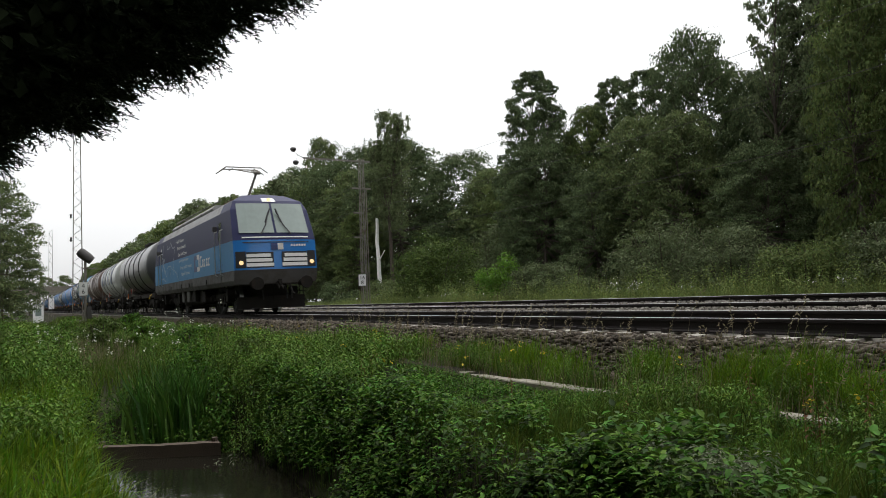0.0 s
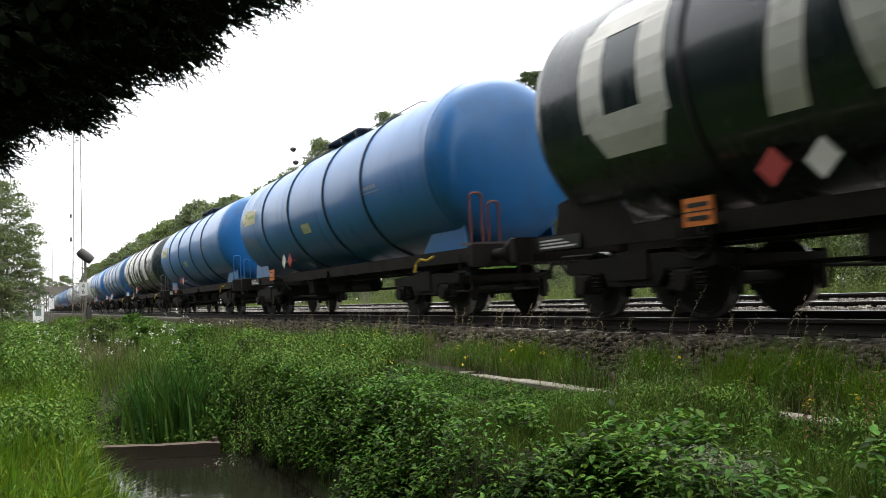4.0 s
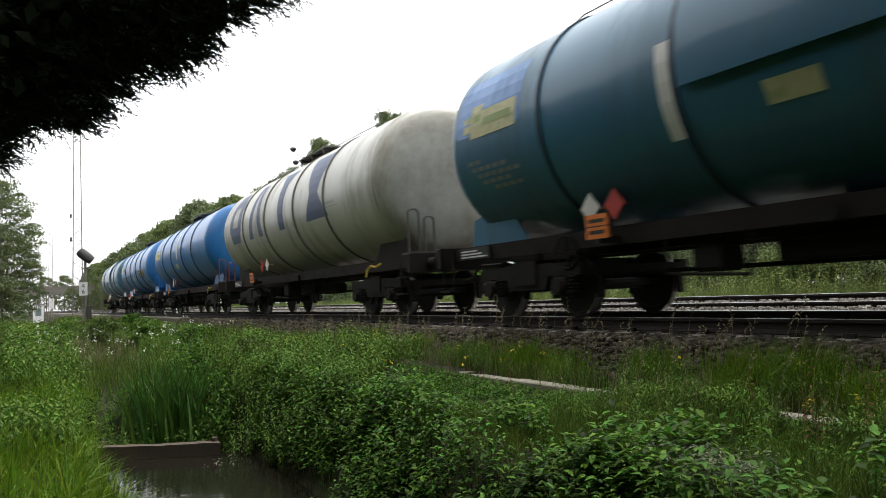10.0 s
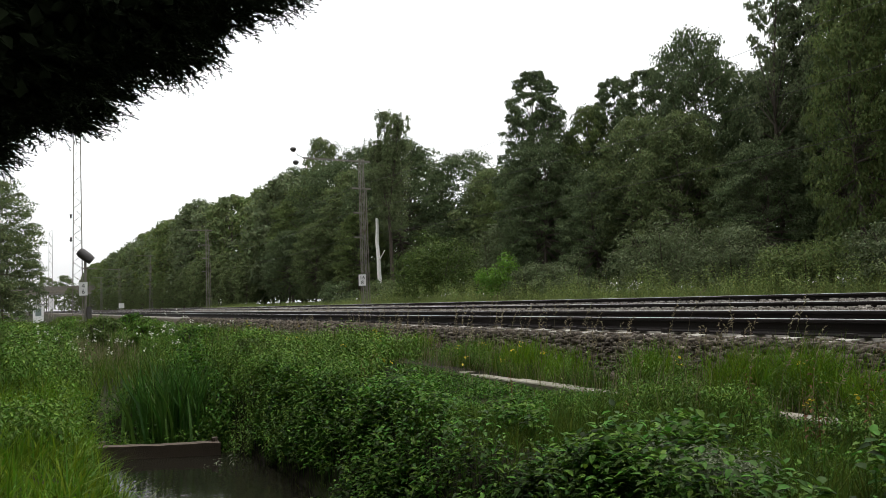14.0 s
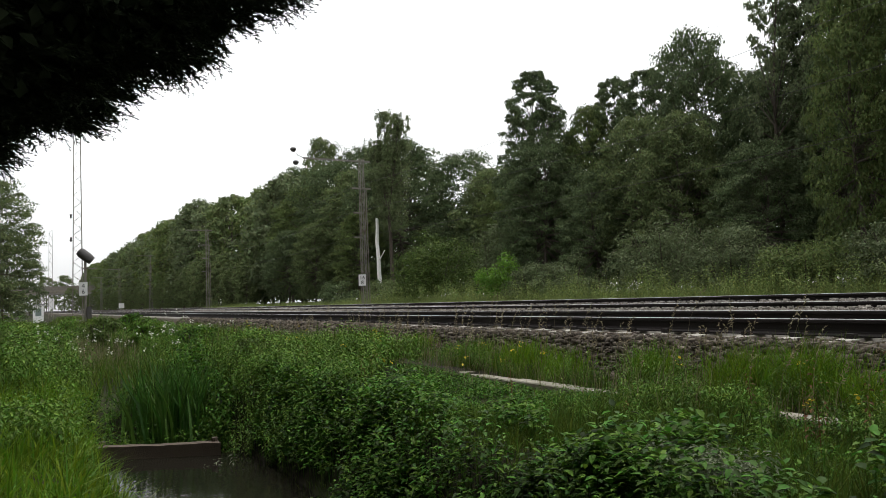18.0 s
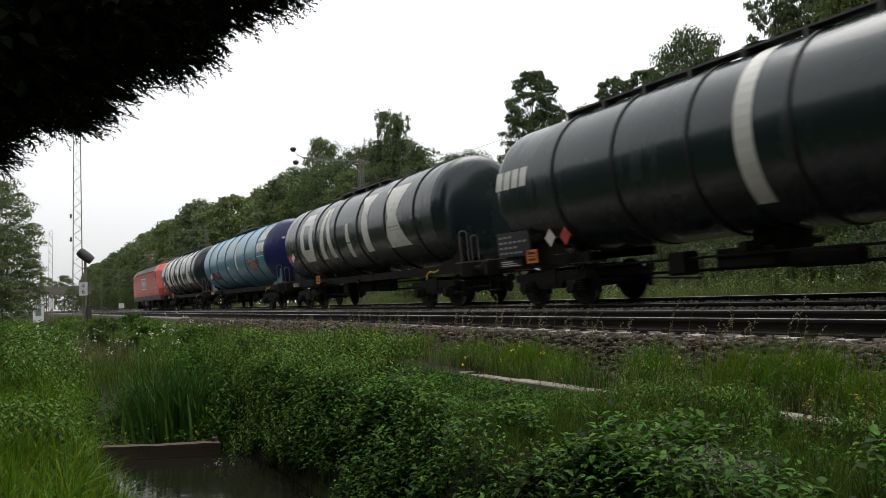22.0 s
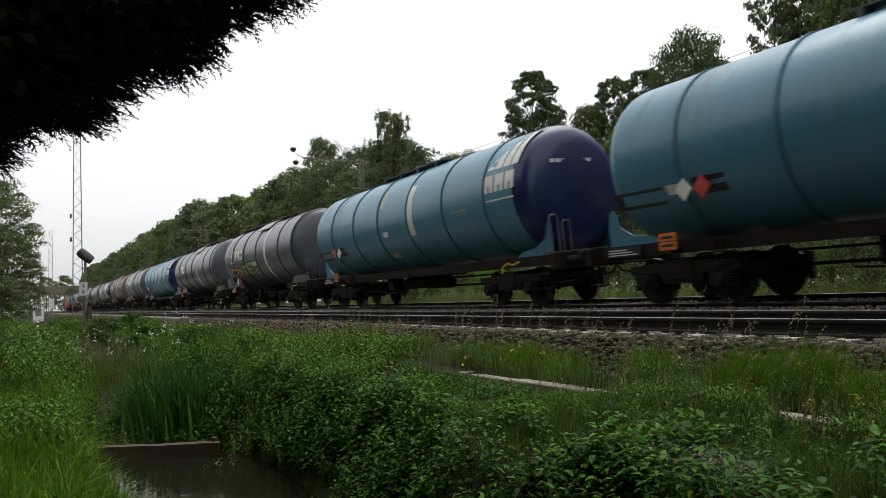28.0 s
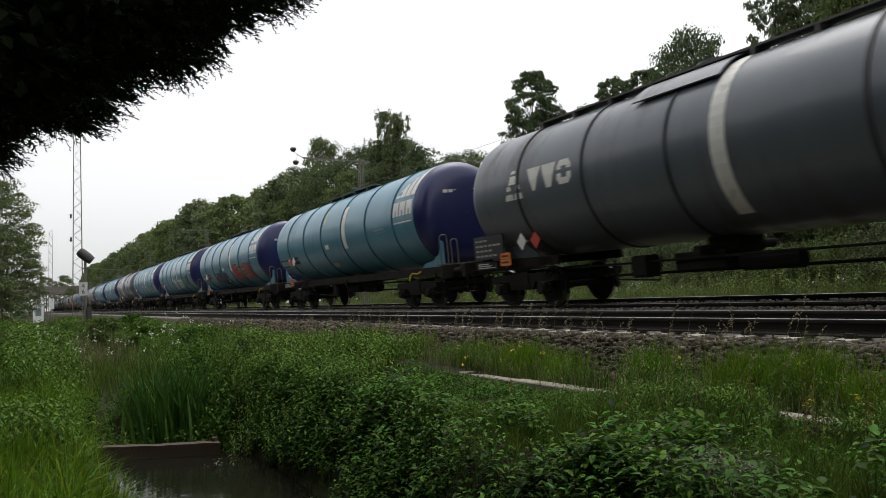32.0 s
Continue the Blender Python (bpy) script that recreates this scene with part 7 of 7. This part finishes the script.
def weeping_birch():
    """Birch with a white lower stem and hanging sprays."""
    t = thing("birch_tree", "weeping birch with white trunk and hanging sprays", "tree")
    t.matrix_basis = pose(-43.7, 20.0, ground_z(-43.7, 20.0))
    g = Geo()
    stem = [(0.16, 0, -0.2), (0.2, 0, 0.8), (0.0, 0, 2.0), (-0.06, 0, 3.2), (-0.2, 0, 4.2), (-0.08, 0, 5.2), (-0.1, 0, 5.7)]
    for k in range(6):
        g.rod(stem[k], stem[k + 1], 0.155 - 0.01 * k, 0, 9, 0.145 - 0.01 * k)
        g.rod(stem[k + 1], (stem[k + 1][0] - 0.3, 0.05, stem[k + 1][2] + 0.1), 0.06, 0, 6, 0.02)
    g.rod((-0.1, 0, 2.9), (0.7, 0.1, 3.6), 0.06, 0, 6, 0.03)
    g.rod((-0.12, 0, 4.0), (-0.3, 0, 4.3), 0.05, 0, 6, 0.02)
    part("dead_stem", g, BIRCHBARK, t, "white birch stem snapped off above")
    g = Geo()
    g.rod((0.6, 0.7, -0.2), (0.3, 0.7, 6.0), 0.15, 0, 8, 0.1)
    leaders = ((Vector((-0.1, 0.7, 12.9)), 12.9), (Vector((1.6, 0.9, 12.2)), 12.2), (Vector((-1.3, 0.5, 11.0)), 11.0))
    for tip, _ in leaders:
        g.rod((0.3, 0.7, 6.0), tip - Vector((0, 0, 0.7)), 0.035, 0, 6, 0.006)
    rng = np.random.default_rng(61)
    ps, sz = [], []
    for i in range(120):
        lead, top = leaders[(0, 1, 0, 2, 1)[i % 5]]
        z = 5.0 + (top - 5.0) * rng.random() ** 0.75
        axis = Vector((0.3, 0.7, 6.0)).lerp(lead, max(0.0, (z - 6.0) / (top - 6.0)))
        a = rng.random() * math.tau
        r = (1.35 * (1 - ((z - 5.0) / (top - 4.6)) ** 2.0) + 0.12) * (0.35 + 0.65 * rng.random())
        tip = Vector((axis.x + math.cos(a) * r, axis.y + math.sin(a) * r * 0.8, z + 0.25))
        g.rod(axis - Vector((0, 0, 0.5)), tip, 0.022, 0, 5, 0.007)
        for j in range(4):
            ln = (0.5 + 1.5 * rng.random() ** 1.5) * (1.35 - 0.07 * z)
            k = 34
            u = rng.random(k)
            o = np.array([tip.x, tip.y, tip.z]) + rng.normal(size=3) * np.array([0.25, 0.25, 0.1])
            ps.append(np.stack([o[0] + rng.normal(size=k) * 0.05, o[1] + rng.normal(size=k) * 0.05, o[2] - u * ln], 1))
            sz.append(np.full(k, 0.15))
    part("trunk", g, BARK, t, smooth=True)
    v, f = leaf_arrays(np.concatenate(ps), np.concatenate(sz), 0.2, 0.5, rng, 0.8)
    part("crown", np_mesh("crown", v, [f], LEAF["birch"]), None, t)


weeping_birch()


def clumps(name, mat, label, rows, seed):
    """Dense leaning tufts at chosen places (x, y, radius, blades, height)."""
    rng = np.random.default_rng(seed)
    ps, ln = [], []
    for x, y, r, n, h in rows:
        px, py = x + rng.normal(size=n) * r * 0.5, y + rng.normal(size=n) * r * 0.3
        ps.append(np.stack([px, py, np.interp(py, [4.6, 5.35, 6.2], [-0.62, -0.6, -0.24])], 1))
        ln.append(h * (0.5 + 0.7 * rng.random(n)))
    p = np.concatenate(ps)
    v, f4, f3 = blade_arrays(p, np.concatenate(ln), np.full(len(p), 0.008), 0.9, rng, (0.3, 0.0))
    return tagged(new(name, np_mesh(name, v, [f4, f3], mat)), label, "grass", kind="stuff")


def near_plants():
    dry = lambda x, y: ~in_water(x, y)
    open_water = lambda x, y: ~((x > -14.2) & (y > 0.6) & (y < 2.7))
    bare = lambda x, y: ~((x > -10.4) & (x < -4.8) & (y > 3.5) & (y < 4.97)) & ~((x > -3.6) & (x < -3.0) & (y > 4.35) & (y < 4.97))
    bend = lambda x, y: ~((x > -10.4) & (y > 3.6)) & ((x < -9.7) | (y > 2.6))
    # lush near bank
    grass("bank_grass", LEAF["lush"], "lush bright grass on the near stream bank", 15000, (-15, -5.0), (-2.2, 0.95), (0.12, 0.34), 0.014, 0.9, 0.8, dry, seed=2)
    grass("bank_tufts", LEAF["lush"], "long arching grass tufts at the water's edge", 15000, (-14.5, -6.0), (-2.0, 0.95), (0.3, 0.66), 0.017, 1.3, 1.0, None, (0.12, 0.1), seed=3, tuft=0.09)
    nettle_bed("bank_herbs", "mixed low herbs in the bank grass", LEAF["herb"], 900, (-13.5, -8.0), (-1.6, 0.6), (0.15, 0.4), 0.06, 22, dry, 1.0, 7)
    # verge between stream and ballast
    grass("verge_grass", LEAF["grass"], "mixed green verge grass beside the ballast", 46000, (-40, 0.5), (2.5, 5.3), (0.12, 0.3), 0.008, 0.9, 1.5, bare, (0.25, 0.02), seed=4)
    grass("verge_tufts", LEAF["grass"], "coarse grass tufts along the verge", 34000, (-30, 0.0), (3.2, 5.5), (0.22, 0.5), 0.009, 0.9, 1.4, bare, (0.3, 0.0), seed=5, tuft=0.1)
    grass("dry_stalks", LEAF["dry"], "dry seeding grass stalks along the ballast edge", 2600, (-36, 0.0), (4.2, 5.9), (0.25, 0.6), 0.004, 0.4, 1.4, None, (0.2, 0.0), seed=6)
    grass("low_grass", LEAF["grass"], "short grass beside the cable duct", 26000, (-10.6, -2.2), (3.3, 4.72), (0.03, 0.08), 0.007, 0.9, 1.0, None, (0.2, 0.0), seed=31)
    grass("nettle_grass", LEAF["grass"], "long grass growing through the nettles", 22000, (-7.2, -0.8), (2.9, 4.75), (0.14, 0.36), 0.006, 0.9, 1.0, bare, (0.3, 0.0), seed=32, tuft=0.1)
    nettle_bed("low_herbs", "low leafy herbs before the cable duct", LEAF["nettle"], 3600, (-10.8, -2.4), (3.2, 4.6), (0.03, 0.075), 0.04, 34, None, 1.0, 6, 0.42, 0.6, -0.6, 0.4)
    nettle_bed("duct_herbs", "light green herbs hiding the cable duct", LEAF["herb"], 800, (-4.8, -0.5), (4.3, 4.8), (0.08, 0.24), 0.04, 33, bare, 1.0, 12, 0.32, 0.5)
    nettle_bed("feathery_herbs", "feathery light green herbs over the cable duct", LEAF["herb"], 3400, (-17, -0.8), (3.5, 5.4), (0.16, 0.4), 0.036, 23, bare, 1.1, 15, 0.3, 0.5, -0.1)
    clumps("ballast_clumps", LEAF["lush"], "leaning grass clumps growing up the ballast shoulder", ((-9.0, 5.5, 0.45, 700, 0.3), (-7.9, 5.5, 0.5, 900, 0.32), (-6.9, 5.4, 0.4, 600, 0.3), (-5.6, 5.55, 0.3, 600, 0.36), (-4.3, 5.35, 0.4, 1200, 0.46), (-3.85, 5.55, 0.35, 900, 0.44),
           (-3.1, 5.3, 0.4, 900, 0.4), (-2.6, 5.1, 0.4, 800, 0.36), (-11.0, 5.6, 0.5, 600, 0.28), (-13.0, 5.6, 0.6, 700, 0.3), (-2.0, 5.4, 0.4, 700, 0.36)), 24)
    nettle_bed("nettle_bed", "dense nettles on the far stream bank", LEAF["nettle"], 3000, (-10.5, -0.9), (2.15, 3.75), (0.12, 0.36), 0.062, 7, lambda x, y: (y < np.interp(x, (-6.0, -3.6), (3.5, 3.05)) + 0.2 * np.sin(x * 2.3)) & ((x > -6.6) | (y > 2.75)), 1.0, 5, 0.5, 0.7, -0.32, 0.55, True)
    nettle_bed("nettle_stand", "taller nettles at the stream bend", LEAF["nettle"], 900, (-10.0, -6.0), (2.25, 3.1), (0.2, 0.42), 0.066, 28, lambda x, y: y > 2.62, 1.0, 5, 0.5, 0.6, -0.25, 0.5, True)
    nettle_bed("nettle_fringe", "nettles hanging over the dark bank edge", LEAF["nettle"], 480, (-6.6, -2.2), (2.1, 2.7), (0.2, 0.42), 0.06, 8, None, 1.0, 6, 0.48, 0.6, -0.2, 0.4, True)
    nettle_bed("broadleaf_weeds", "broad-leaved green weeds among the nettles", LEAF["nettle"], 420, (-3.3, -1.7), (2.5, 3.5), (0.2, 0.4), 0.072, 9, None, 0.9, 4, 0.58, 0.5, -0.2, 0.55, True)
    nettle_bed("silver_weeds", "silvery feathery weeds among the nettles", LEAF["silver"], 90, (-3.2, -2.5), (2.8, 3.3), (0.2, 0.36), 0.045, 25, None, 1.0, 14, 0.3)
    nettle_bed("left_weeds", "tall leafy weeds beyond the reeds", LEAF["herb"], 2900, (-34, -11.5), (-3.5, 1.0), (0.35, 1.0), 0.07, 10, open_water, 1.3, 10, 0.44, 0.6)
    nettle_bed("verge_weeds", "leafy green weeds on the verge", LEAF["herb"], 2300, (-40, -9.0), (2.3, 4.7), (0.2, 0.5), 0.055, 12, open_water, 1.5, 9, 0.44, 0.6)
    nettle_bed("bank_weeds", "green weeds leaning over the stream bend", LEAF["herb"], 1400, (-14.5, -7.6), (2.3, 4.5), (0.22, 0.45), 0.05, 26, bend, 1.0, 11, 0.4, 0.6)
    grass("meadow_grass", LEAF["grass"], "tall meadow grass towards the bridge", 42000, (-90, -11.5), (-6, 5.4), (0.3, 0.85), 0.016, 0.75, 1.7, open_water, (0.15, 0.0), seed=13)
    grass("pale_grass", LEAF["dry"], "pale seeding grass in the meadow", 4200, (-38, -19), (-1.5, 2.6), (0.6, 1.05), 0.008, 0.4, 1.2, open_water, seed=14)
    nettle_bed("sorrel", "rust-red sorrel seed heads in the verge", LEAF["rust"], 130, (-26, -2.5), (3.3, 5.4), (0.25, 0.5), 0.03, 27, None, 1.3, 10, 0.5, 0.3, 0.05)
    # growth round and beyond the camera
    grass("near_bank_grass", LEAF["lush"], "trodden grass on the near bank", 9000, (-5.2, 9.0), (-2.6, 0.85), (0.1, 0.28), 0.012, 0.9, 1.0, dry, seed=41)
    grass("near_verge_grass", LEAF["grass"], "mixed verge grass further along the line", 9000, (0.3, 12.0), (2.5, 5.4), (0.12, 0.34), 0.012, 0.9, 1.0, None, (0.25, 0.02), seed=42)
    nettle_bed("near_nettles", "dense nettles further along the stream", LEAF["nettle"], 500, (-0.8, 9.0), (2.2, 3.3), (0.14, 0.36), 0.075, 43, None, 1.0, 6, 0.42, 0.6, -0.3, 0.45)
    grass("far_bank_tufts", LEAF["verge"], "pale grass behind the far track further along", 6000, (2.5, 24), (14.9, 19.0), (0.3, 0.8), 0.016, 0.5, 1.0, None, seed=44)
    # reeds
    rng = np.random.default_rng(15)
    n = 620
    p = np.stack([-12.1 + rng.normal(size=n) * 0.42, 2.05 + rng.normal(size=n) * 0.36, np.full(n, -1.75)], 1)
    v, f4, f3 = blade_arrays(p, 0.85 + 0.6 * rng.random(n), np.full(n, 0.042), 0.5, rng)
    tagged(new("iris_reeds", np_mesh("iris_reeds", v, [f4, f3], LEAF["iris"])), "dark green sword-shaped iris reeds in the stream", "reeds", kind="stuff")
    nettle_bed("bank_foot_weeds", "dark weeds at the foot of the stream bank", LEAF["nettle"], 260, (-13.5, -10.6), (2.1, 2.6), (0.3, 0.7), 0.07, 35, None, 1.0, 10)
    nettle_bed("stream_ferns", "small ferny plants behind the plank", LEAF["nettle"], 230, (-13.0, -11.0), (0.55, 2.4), (0.25, 0.6), 0.07, 16, None, 1.0, 11, 0.35)
    nettle_bed("water_plants", "pale leafy plants at the water's edge", LEAF["silver"], 34, (-9.6, -8.4), (1.95, 2.4), (0.25, 0.42), 0.06, 17, None, 1.0, 11, 0.35)
    # far verge
    grass("far_verge_grass", LEAF["verge"], "tall pale green grass behind the far track", 46000, (-75, 3), (14.9, 18.6), (0.3, 0.8), 0.014, 0.5, 1.5, None, seed=18)
    nettle_bed("far_verge_weeds", "pale green weeds behind the far track", LEAF["verge"], 1900, (-40, 0), (15.8, 18.6), (0.4, 1.1), 0.085, 19, None, 1.2, 10, 0.4, 0.7)
    # flowers
    for nm, mat, lab, n, xr, yr, zr, s, sd in (
            ("yellow_flowers", LEAF["yellow"], "small yellow flowers in the verge grass", 60, (-22, -2.5), (3.6, 5.5), (0.25, 0.5), 0.03, 20),
            ("white_flowers", LEAF["white"], "white flower heads among the weeds", 70, (-20, -12.5), (0.2, 3.2), (0.7, 1.1), 0.035, 21)):
        rng = np.random.default_rng(sd)
        c = np.stack([xr[0] + (xr[1] - xr[0]) * rng.random(n), yr[0] + (yr[1] - yr[0]) * rng.random(n)], 1)
        z = ground_many(c[:, 0], c[:, 1]) + zr[0] + (zr[1] - zr[0]) * rng.random(n)
        p = np.repeat(np.stack([c[:, 0], c[:, 1], z], 1), 5, 0) + rng.normal(size=(n * 5, 3)) * s * 0.6
        v, f = leaf_arrays(p, np.full(n * 5, s), 1.0, 0.8, rng)
        tagged(new(nm, np_mesh(nm, v, [f], mat)), lab, "flowers", kind="stuff")


near_plants()


def seed_stalks():
    """Tall seeding grasses that stand before the near rail."""
    rng = np.random.default_rng(33)
    n = 150
    x = -2.0 - 14 * rng.random(n)
    y = 4.6 + 1.4 * rng.random(n)
    z = np.interp(y, [4.6, 5.4, 6.0], [-0.62, -0.6, -0.35])
    h = 0.45 + 0.35 * rng.random(n)
    lean = np.stack([0.12 + 0.2 * rng.random(n), 0.1 * rng.normal(size=n)], 1)
    ps, ax, sz = [], [], []
    for k in range(14):
        u = 0.7 + 0.3 * k / 13
        p = np.stack([x + lean[:, 0] * h * u * u, y + lean[:, 1] * h * u * u, z + h * u], 1)
        ps.append(p)
        ax.append(np.stack([lean[:, 0], lean[:, 1], np.full(n, 0.8)], 1) + 0.5 * rng.normal(size=(n, 3)))
        sz.append(np.full(n, 0.035))
    v, f = leaf_arrays(np.concatenate(ps), np.concatenate(sz), 0.2, 0.35, rng, 0.0, np.concatenate(ax))
    st = np.stack([np.stack([x - 0.002, y, z - 0.05], 1), np.stack([x + 0.002, y, z - 0.05], 1),
                   np.stack([x + 0.002 + lean[:, 0] * h * 0.36, y + lean[:, 1] * h * 0.36, z + h * 0.6], 1), np.stack([x - 0.002 + lean[:, 0] * h * 0.36, y + lean[:, 1] * h * 0.36, z + h * 0.6], 1),
                   np.stack([x + lean[:, 0] * h, y + lean[:, 1] * h, z + h], 1)], 1).reshape(-1, 3)
    b = (np.arange(n) * 5)[:, None] + len(v)
    me = np_mesh("seed_stalks", np.concatenate([v, st]), [f, b + np.array([[0, 1, 2, 3]]), b + np.array([[3, 2, 4]])], LEAF["dry"])
    tagged(new("seed_stalks", me), "tall pale seeding grasses before the near rail", "grass", kind="stuff")


seed_stalks()


def conifer(x, y, h, r, seed, label):
    """A dense dark unseen conifer, boughs down to the ground, added to block light."""
    rng = np.random.default_rng(seed)
    t = thing("unseen_conifer", label, "tree", "conifers behind the stream bank", at=pose(x, y, ground_z(x, y)))
    part("trunk", Geo().rod((0, 0, -0.4), (0, 0, h * 0.95), 0.2, 0, 9, 0.03), BARK, t)
    bl = []
    for i in range(150):
        u = rng.random() ** 0.8
        a = rng.random() * math.tau
        w_ = r * (1 - u) ** 0.55
        bl.append(((math.cos(a) * w_ * 0.85, math.sin(a) * w_ * 0.85, 0.3 + u * (h - 0.6)), (0.55, 0.55, 0.5)))
    v, f = blob_leaves(rng, bl, 34, 0.45, 0.4)
    part("crown", np_mesh("crown", v, [f], LEAF["thuja"]), None, t)
    return t


# out of view: the first bears the bough, the others darken bank and trains
for i, (x, y, h, r) in enumerate(((-4.6, -2.6, 9.0, 2.1), (-1.6, -3.6, 10.0, 2.1), (1.6, -3.4, 9.5, 2.1), (4.8, -3.0, 10.0, 2.2), (8.0, -3.2, 9.5, 2.2), (-7.6, -4.6, 9.0, 1.9), (-11.0, -5.4, 10.0, 2.1), (11.4, -3.0, 10, 2.2), (-14.5, -5.2, 10, 2.1), (-18, -5.2, 10.5, 2.2), (-21.5, -5.4, 10, 2.2), (-25, -5.6, 10.5, 2.2), (-28.5, -5.8, 10, 2.2), (-32, -6, 10.5, 2.2), (-36, -6.2, 10, 2.3), (-40, -6.4, 10.5, 2.3), (15, -3.2, 10, 2.2), (18.5, -3.4, 10, 2.2))):
    conifer(x, y, h, r, 80 + i, "unseen dense dark conifer beside the stream that blocks light")


def shade_tree(x, y, h, r, base, seed):
    """A tall dark tree, unseen, whose high crown is added to shade the bank."""
    rng = np.random.default_rng(seed)
    t = thing("unseen_conifer", "unseen tall dark conifer added to shade the bank", "tree", "conifers behind the stream bank", at=pose(x, y, ground_z(x, y)))
    part("trunk", Geo().rod((0, 0, -0.4), (0, 0, h * 0.95), 0.26, 0, 9, 0.04), BARK, t)
    bl = []
    for i in range(230):
        u, a = rng.random(), rng.random() * math.tau
        w_ = r * (1 - u) ** 0.4 * (0.3 + 0.7 * rng.random() ** 0.5)
        bl.append(((math.cos(a) * w_, math.sin(a) * w_, base + u * (h - base)), (1.1, 1.1, 0.9)))
    v, f = blob_leaves(rng, bl, 40, 0.75, 0.4)
    part("crown", np_mesh("crown", v, [f], LEAF["thuja"]), None, t)


# crowns kept above the view; they only cut skylight on verge and tank sides
for i, (x, y) in enumerate(((-0.6, -3.4), (3.2, -2.8), (7.4, -3.0), (11.8, -3.2), (1.4, -6.4), (6.0, -6.8))):
    shade_tree(x, y, 24.0, (5.4, 8.0, 7.0, 5.4, 4.0, 4.0)[i], 5.4, 140 + i)


def thuja_branch():
    """Dark conifer bough that reaches out over the stream bank."""
    t = thing("conifer_branch", "almost black overhanging conifer bough with ragged drooping sprays", "branch")
    rng = np.random.default_rng(71)
    A, B, C = np.array((-3.85, -0.75, 2.75)), np.array((-2.85, 1.14, 1.83)), np.array((-3.5, -0.2, 0.965))
    root = Vector((-4.6, -2.6, 3.2))
    g = Geo()
    mid = (B + C) / 2
    g.rod(root, Vector(A), 0.05, 0, 7, 0.035)
    for q in (0.05, 0.3, 0.5, 0.7, 0.95):
        g.rod(Vector(A), Vector((B * (1 - q) + C * q) * 0.88 + A * 0.12), 0.025, 0, 6, 0.006)
    part("bough", g, BARK, t)
    inward = unit((A - mid)[None])
    B, C = B - 0.008 * inward[0], C - 0.008 * inward[0]

    def place(n, lo, hi, spread_):
        e = rng.random(n)
        depth = lo + (hi - lo) * rng.random(n)
        edge = np.outer(1 - e, B) + np.outer(e, C)
        bow = -0.075 * np.sin(e * math.pi) + 0.045 * np.sin(e * 23 + 0.5) + 0.02 * np.sin(e * 71 + 1)
        return edge + (bow + depth)[:, None] * inward + rng.normal(size=(n, 3)) * np.array(spread_) * np.minimum(1, 0.15 + 2 * depth)[:, None], depth

    def sprays(name, n, lo, hi, length, leaf):
        p, depth = place(n, lo, hi, (0.16, 0.10, 0.05))
        d0 = unit(-inward + np.array([[0.05, 0.3, 0.0]]) + 0.42 * rng.normal(size=(n, 3)))
        ps, ax, sz = [], [], []
        for k in range(10):
            u = k / 9
            for s in (-1, 1):
                side = unit(np.cross(d0, rng.normal(size=(n, 3))))
                ps.append(p + d0 * length * u)
                ax.append(d0 * 1.2 + side * 0.7 * s)
                sz.append(leaf * (1 - 0.4 * u) * (0.7 + 0.6 * rng.random(n)))
        v, f = leaf_arrays(np.concatenate(ps), np.concatenate(sz), 0.1, 0.3, rng, 0.05, np.concatenate(ax))
        part(name, np_mesh(name, v, [f], LEAF["thuja"]), None, t)

    sprays("edge_sprays", 1500, 0.0, 0.22, 0.10, 0.026)
    sprays("needle_sprays", 5200, 0.1, 1.25, 0.10, 0.045)
    p, depth = place(9000, 0.2, 1.3, (0.2, 0.14, 0.05))
    v, f = leaf_arrays(p, np.full(len(p), 0.09), 0.1, 0.6, rng, 0.3)
    part("inner_foliage", np_mesh("inner_foliage", v, [f], LEAF["thuja"]), None, t)
    return t


BRANCH = thuja_branch()


def motions():
    """Both trains run straight along their tracks at an even pace; their wind lifts the conifer bough."""
    for store, speed, lean, (yc, z, cant) in ((TRAIN1, V1, 0.0, TRACK[0]), (TRAIN2, V2, 0.5, TRACK[1])):
        for ob, x in store:
            walk(ob, [(t, pose(x + speed * t, yc, z, cant + lean)) for t in (0.0, 8.0, 16.0, 24.0, 32.0)])
    root = Vector((-3.5, -0.2, 0.965))
    axis = (root - Vector(EYE)).normalized()
    sway = ((0.0, 0.0), (1.1, 0.0), (2.0, 3.0), (3.0, 1.5), (4.5, 3.0), (6.0, 4.0), (7.0, 6.0), (8.0, 4.5), (9.0, 3.5), (10.0, 3.2), (11.0, 3.0), (12.0, 1.6), (13.2, 0.3), (14.0, 0.0),
            (20.5, 0.0), (21.5, 0.3), (24.0, 0.0), (28.0, 0.3), (32.0, 0.0))
    walk(BRANCH, [(t, Matrix.Translation(root) @ Matrix.Rotation(radians(-0.45 * a), 4, axis) @ Matrix.Translation(-root)) for t, a in sway])


motions()
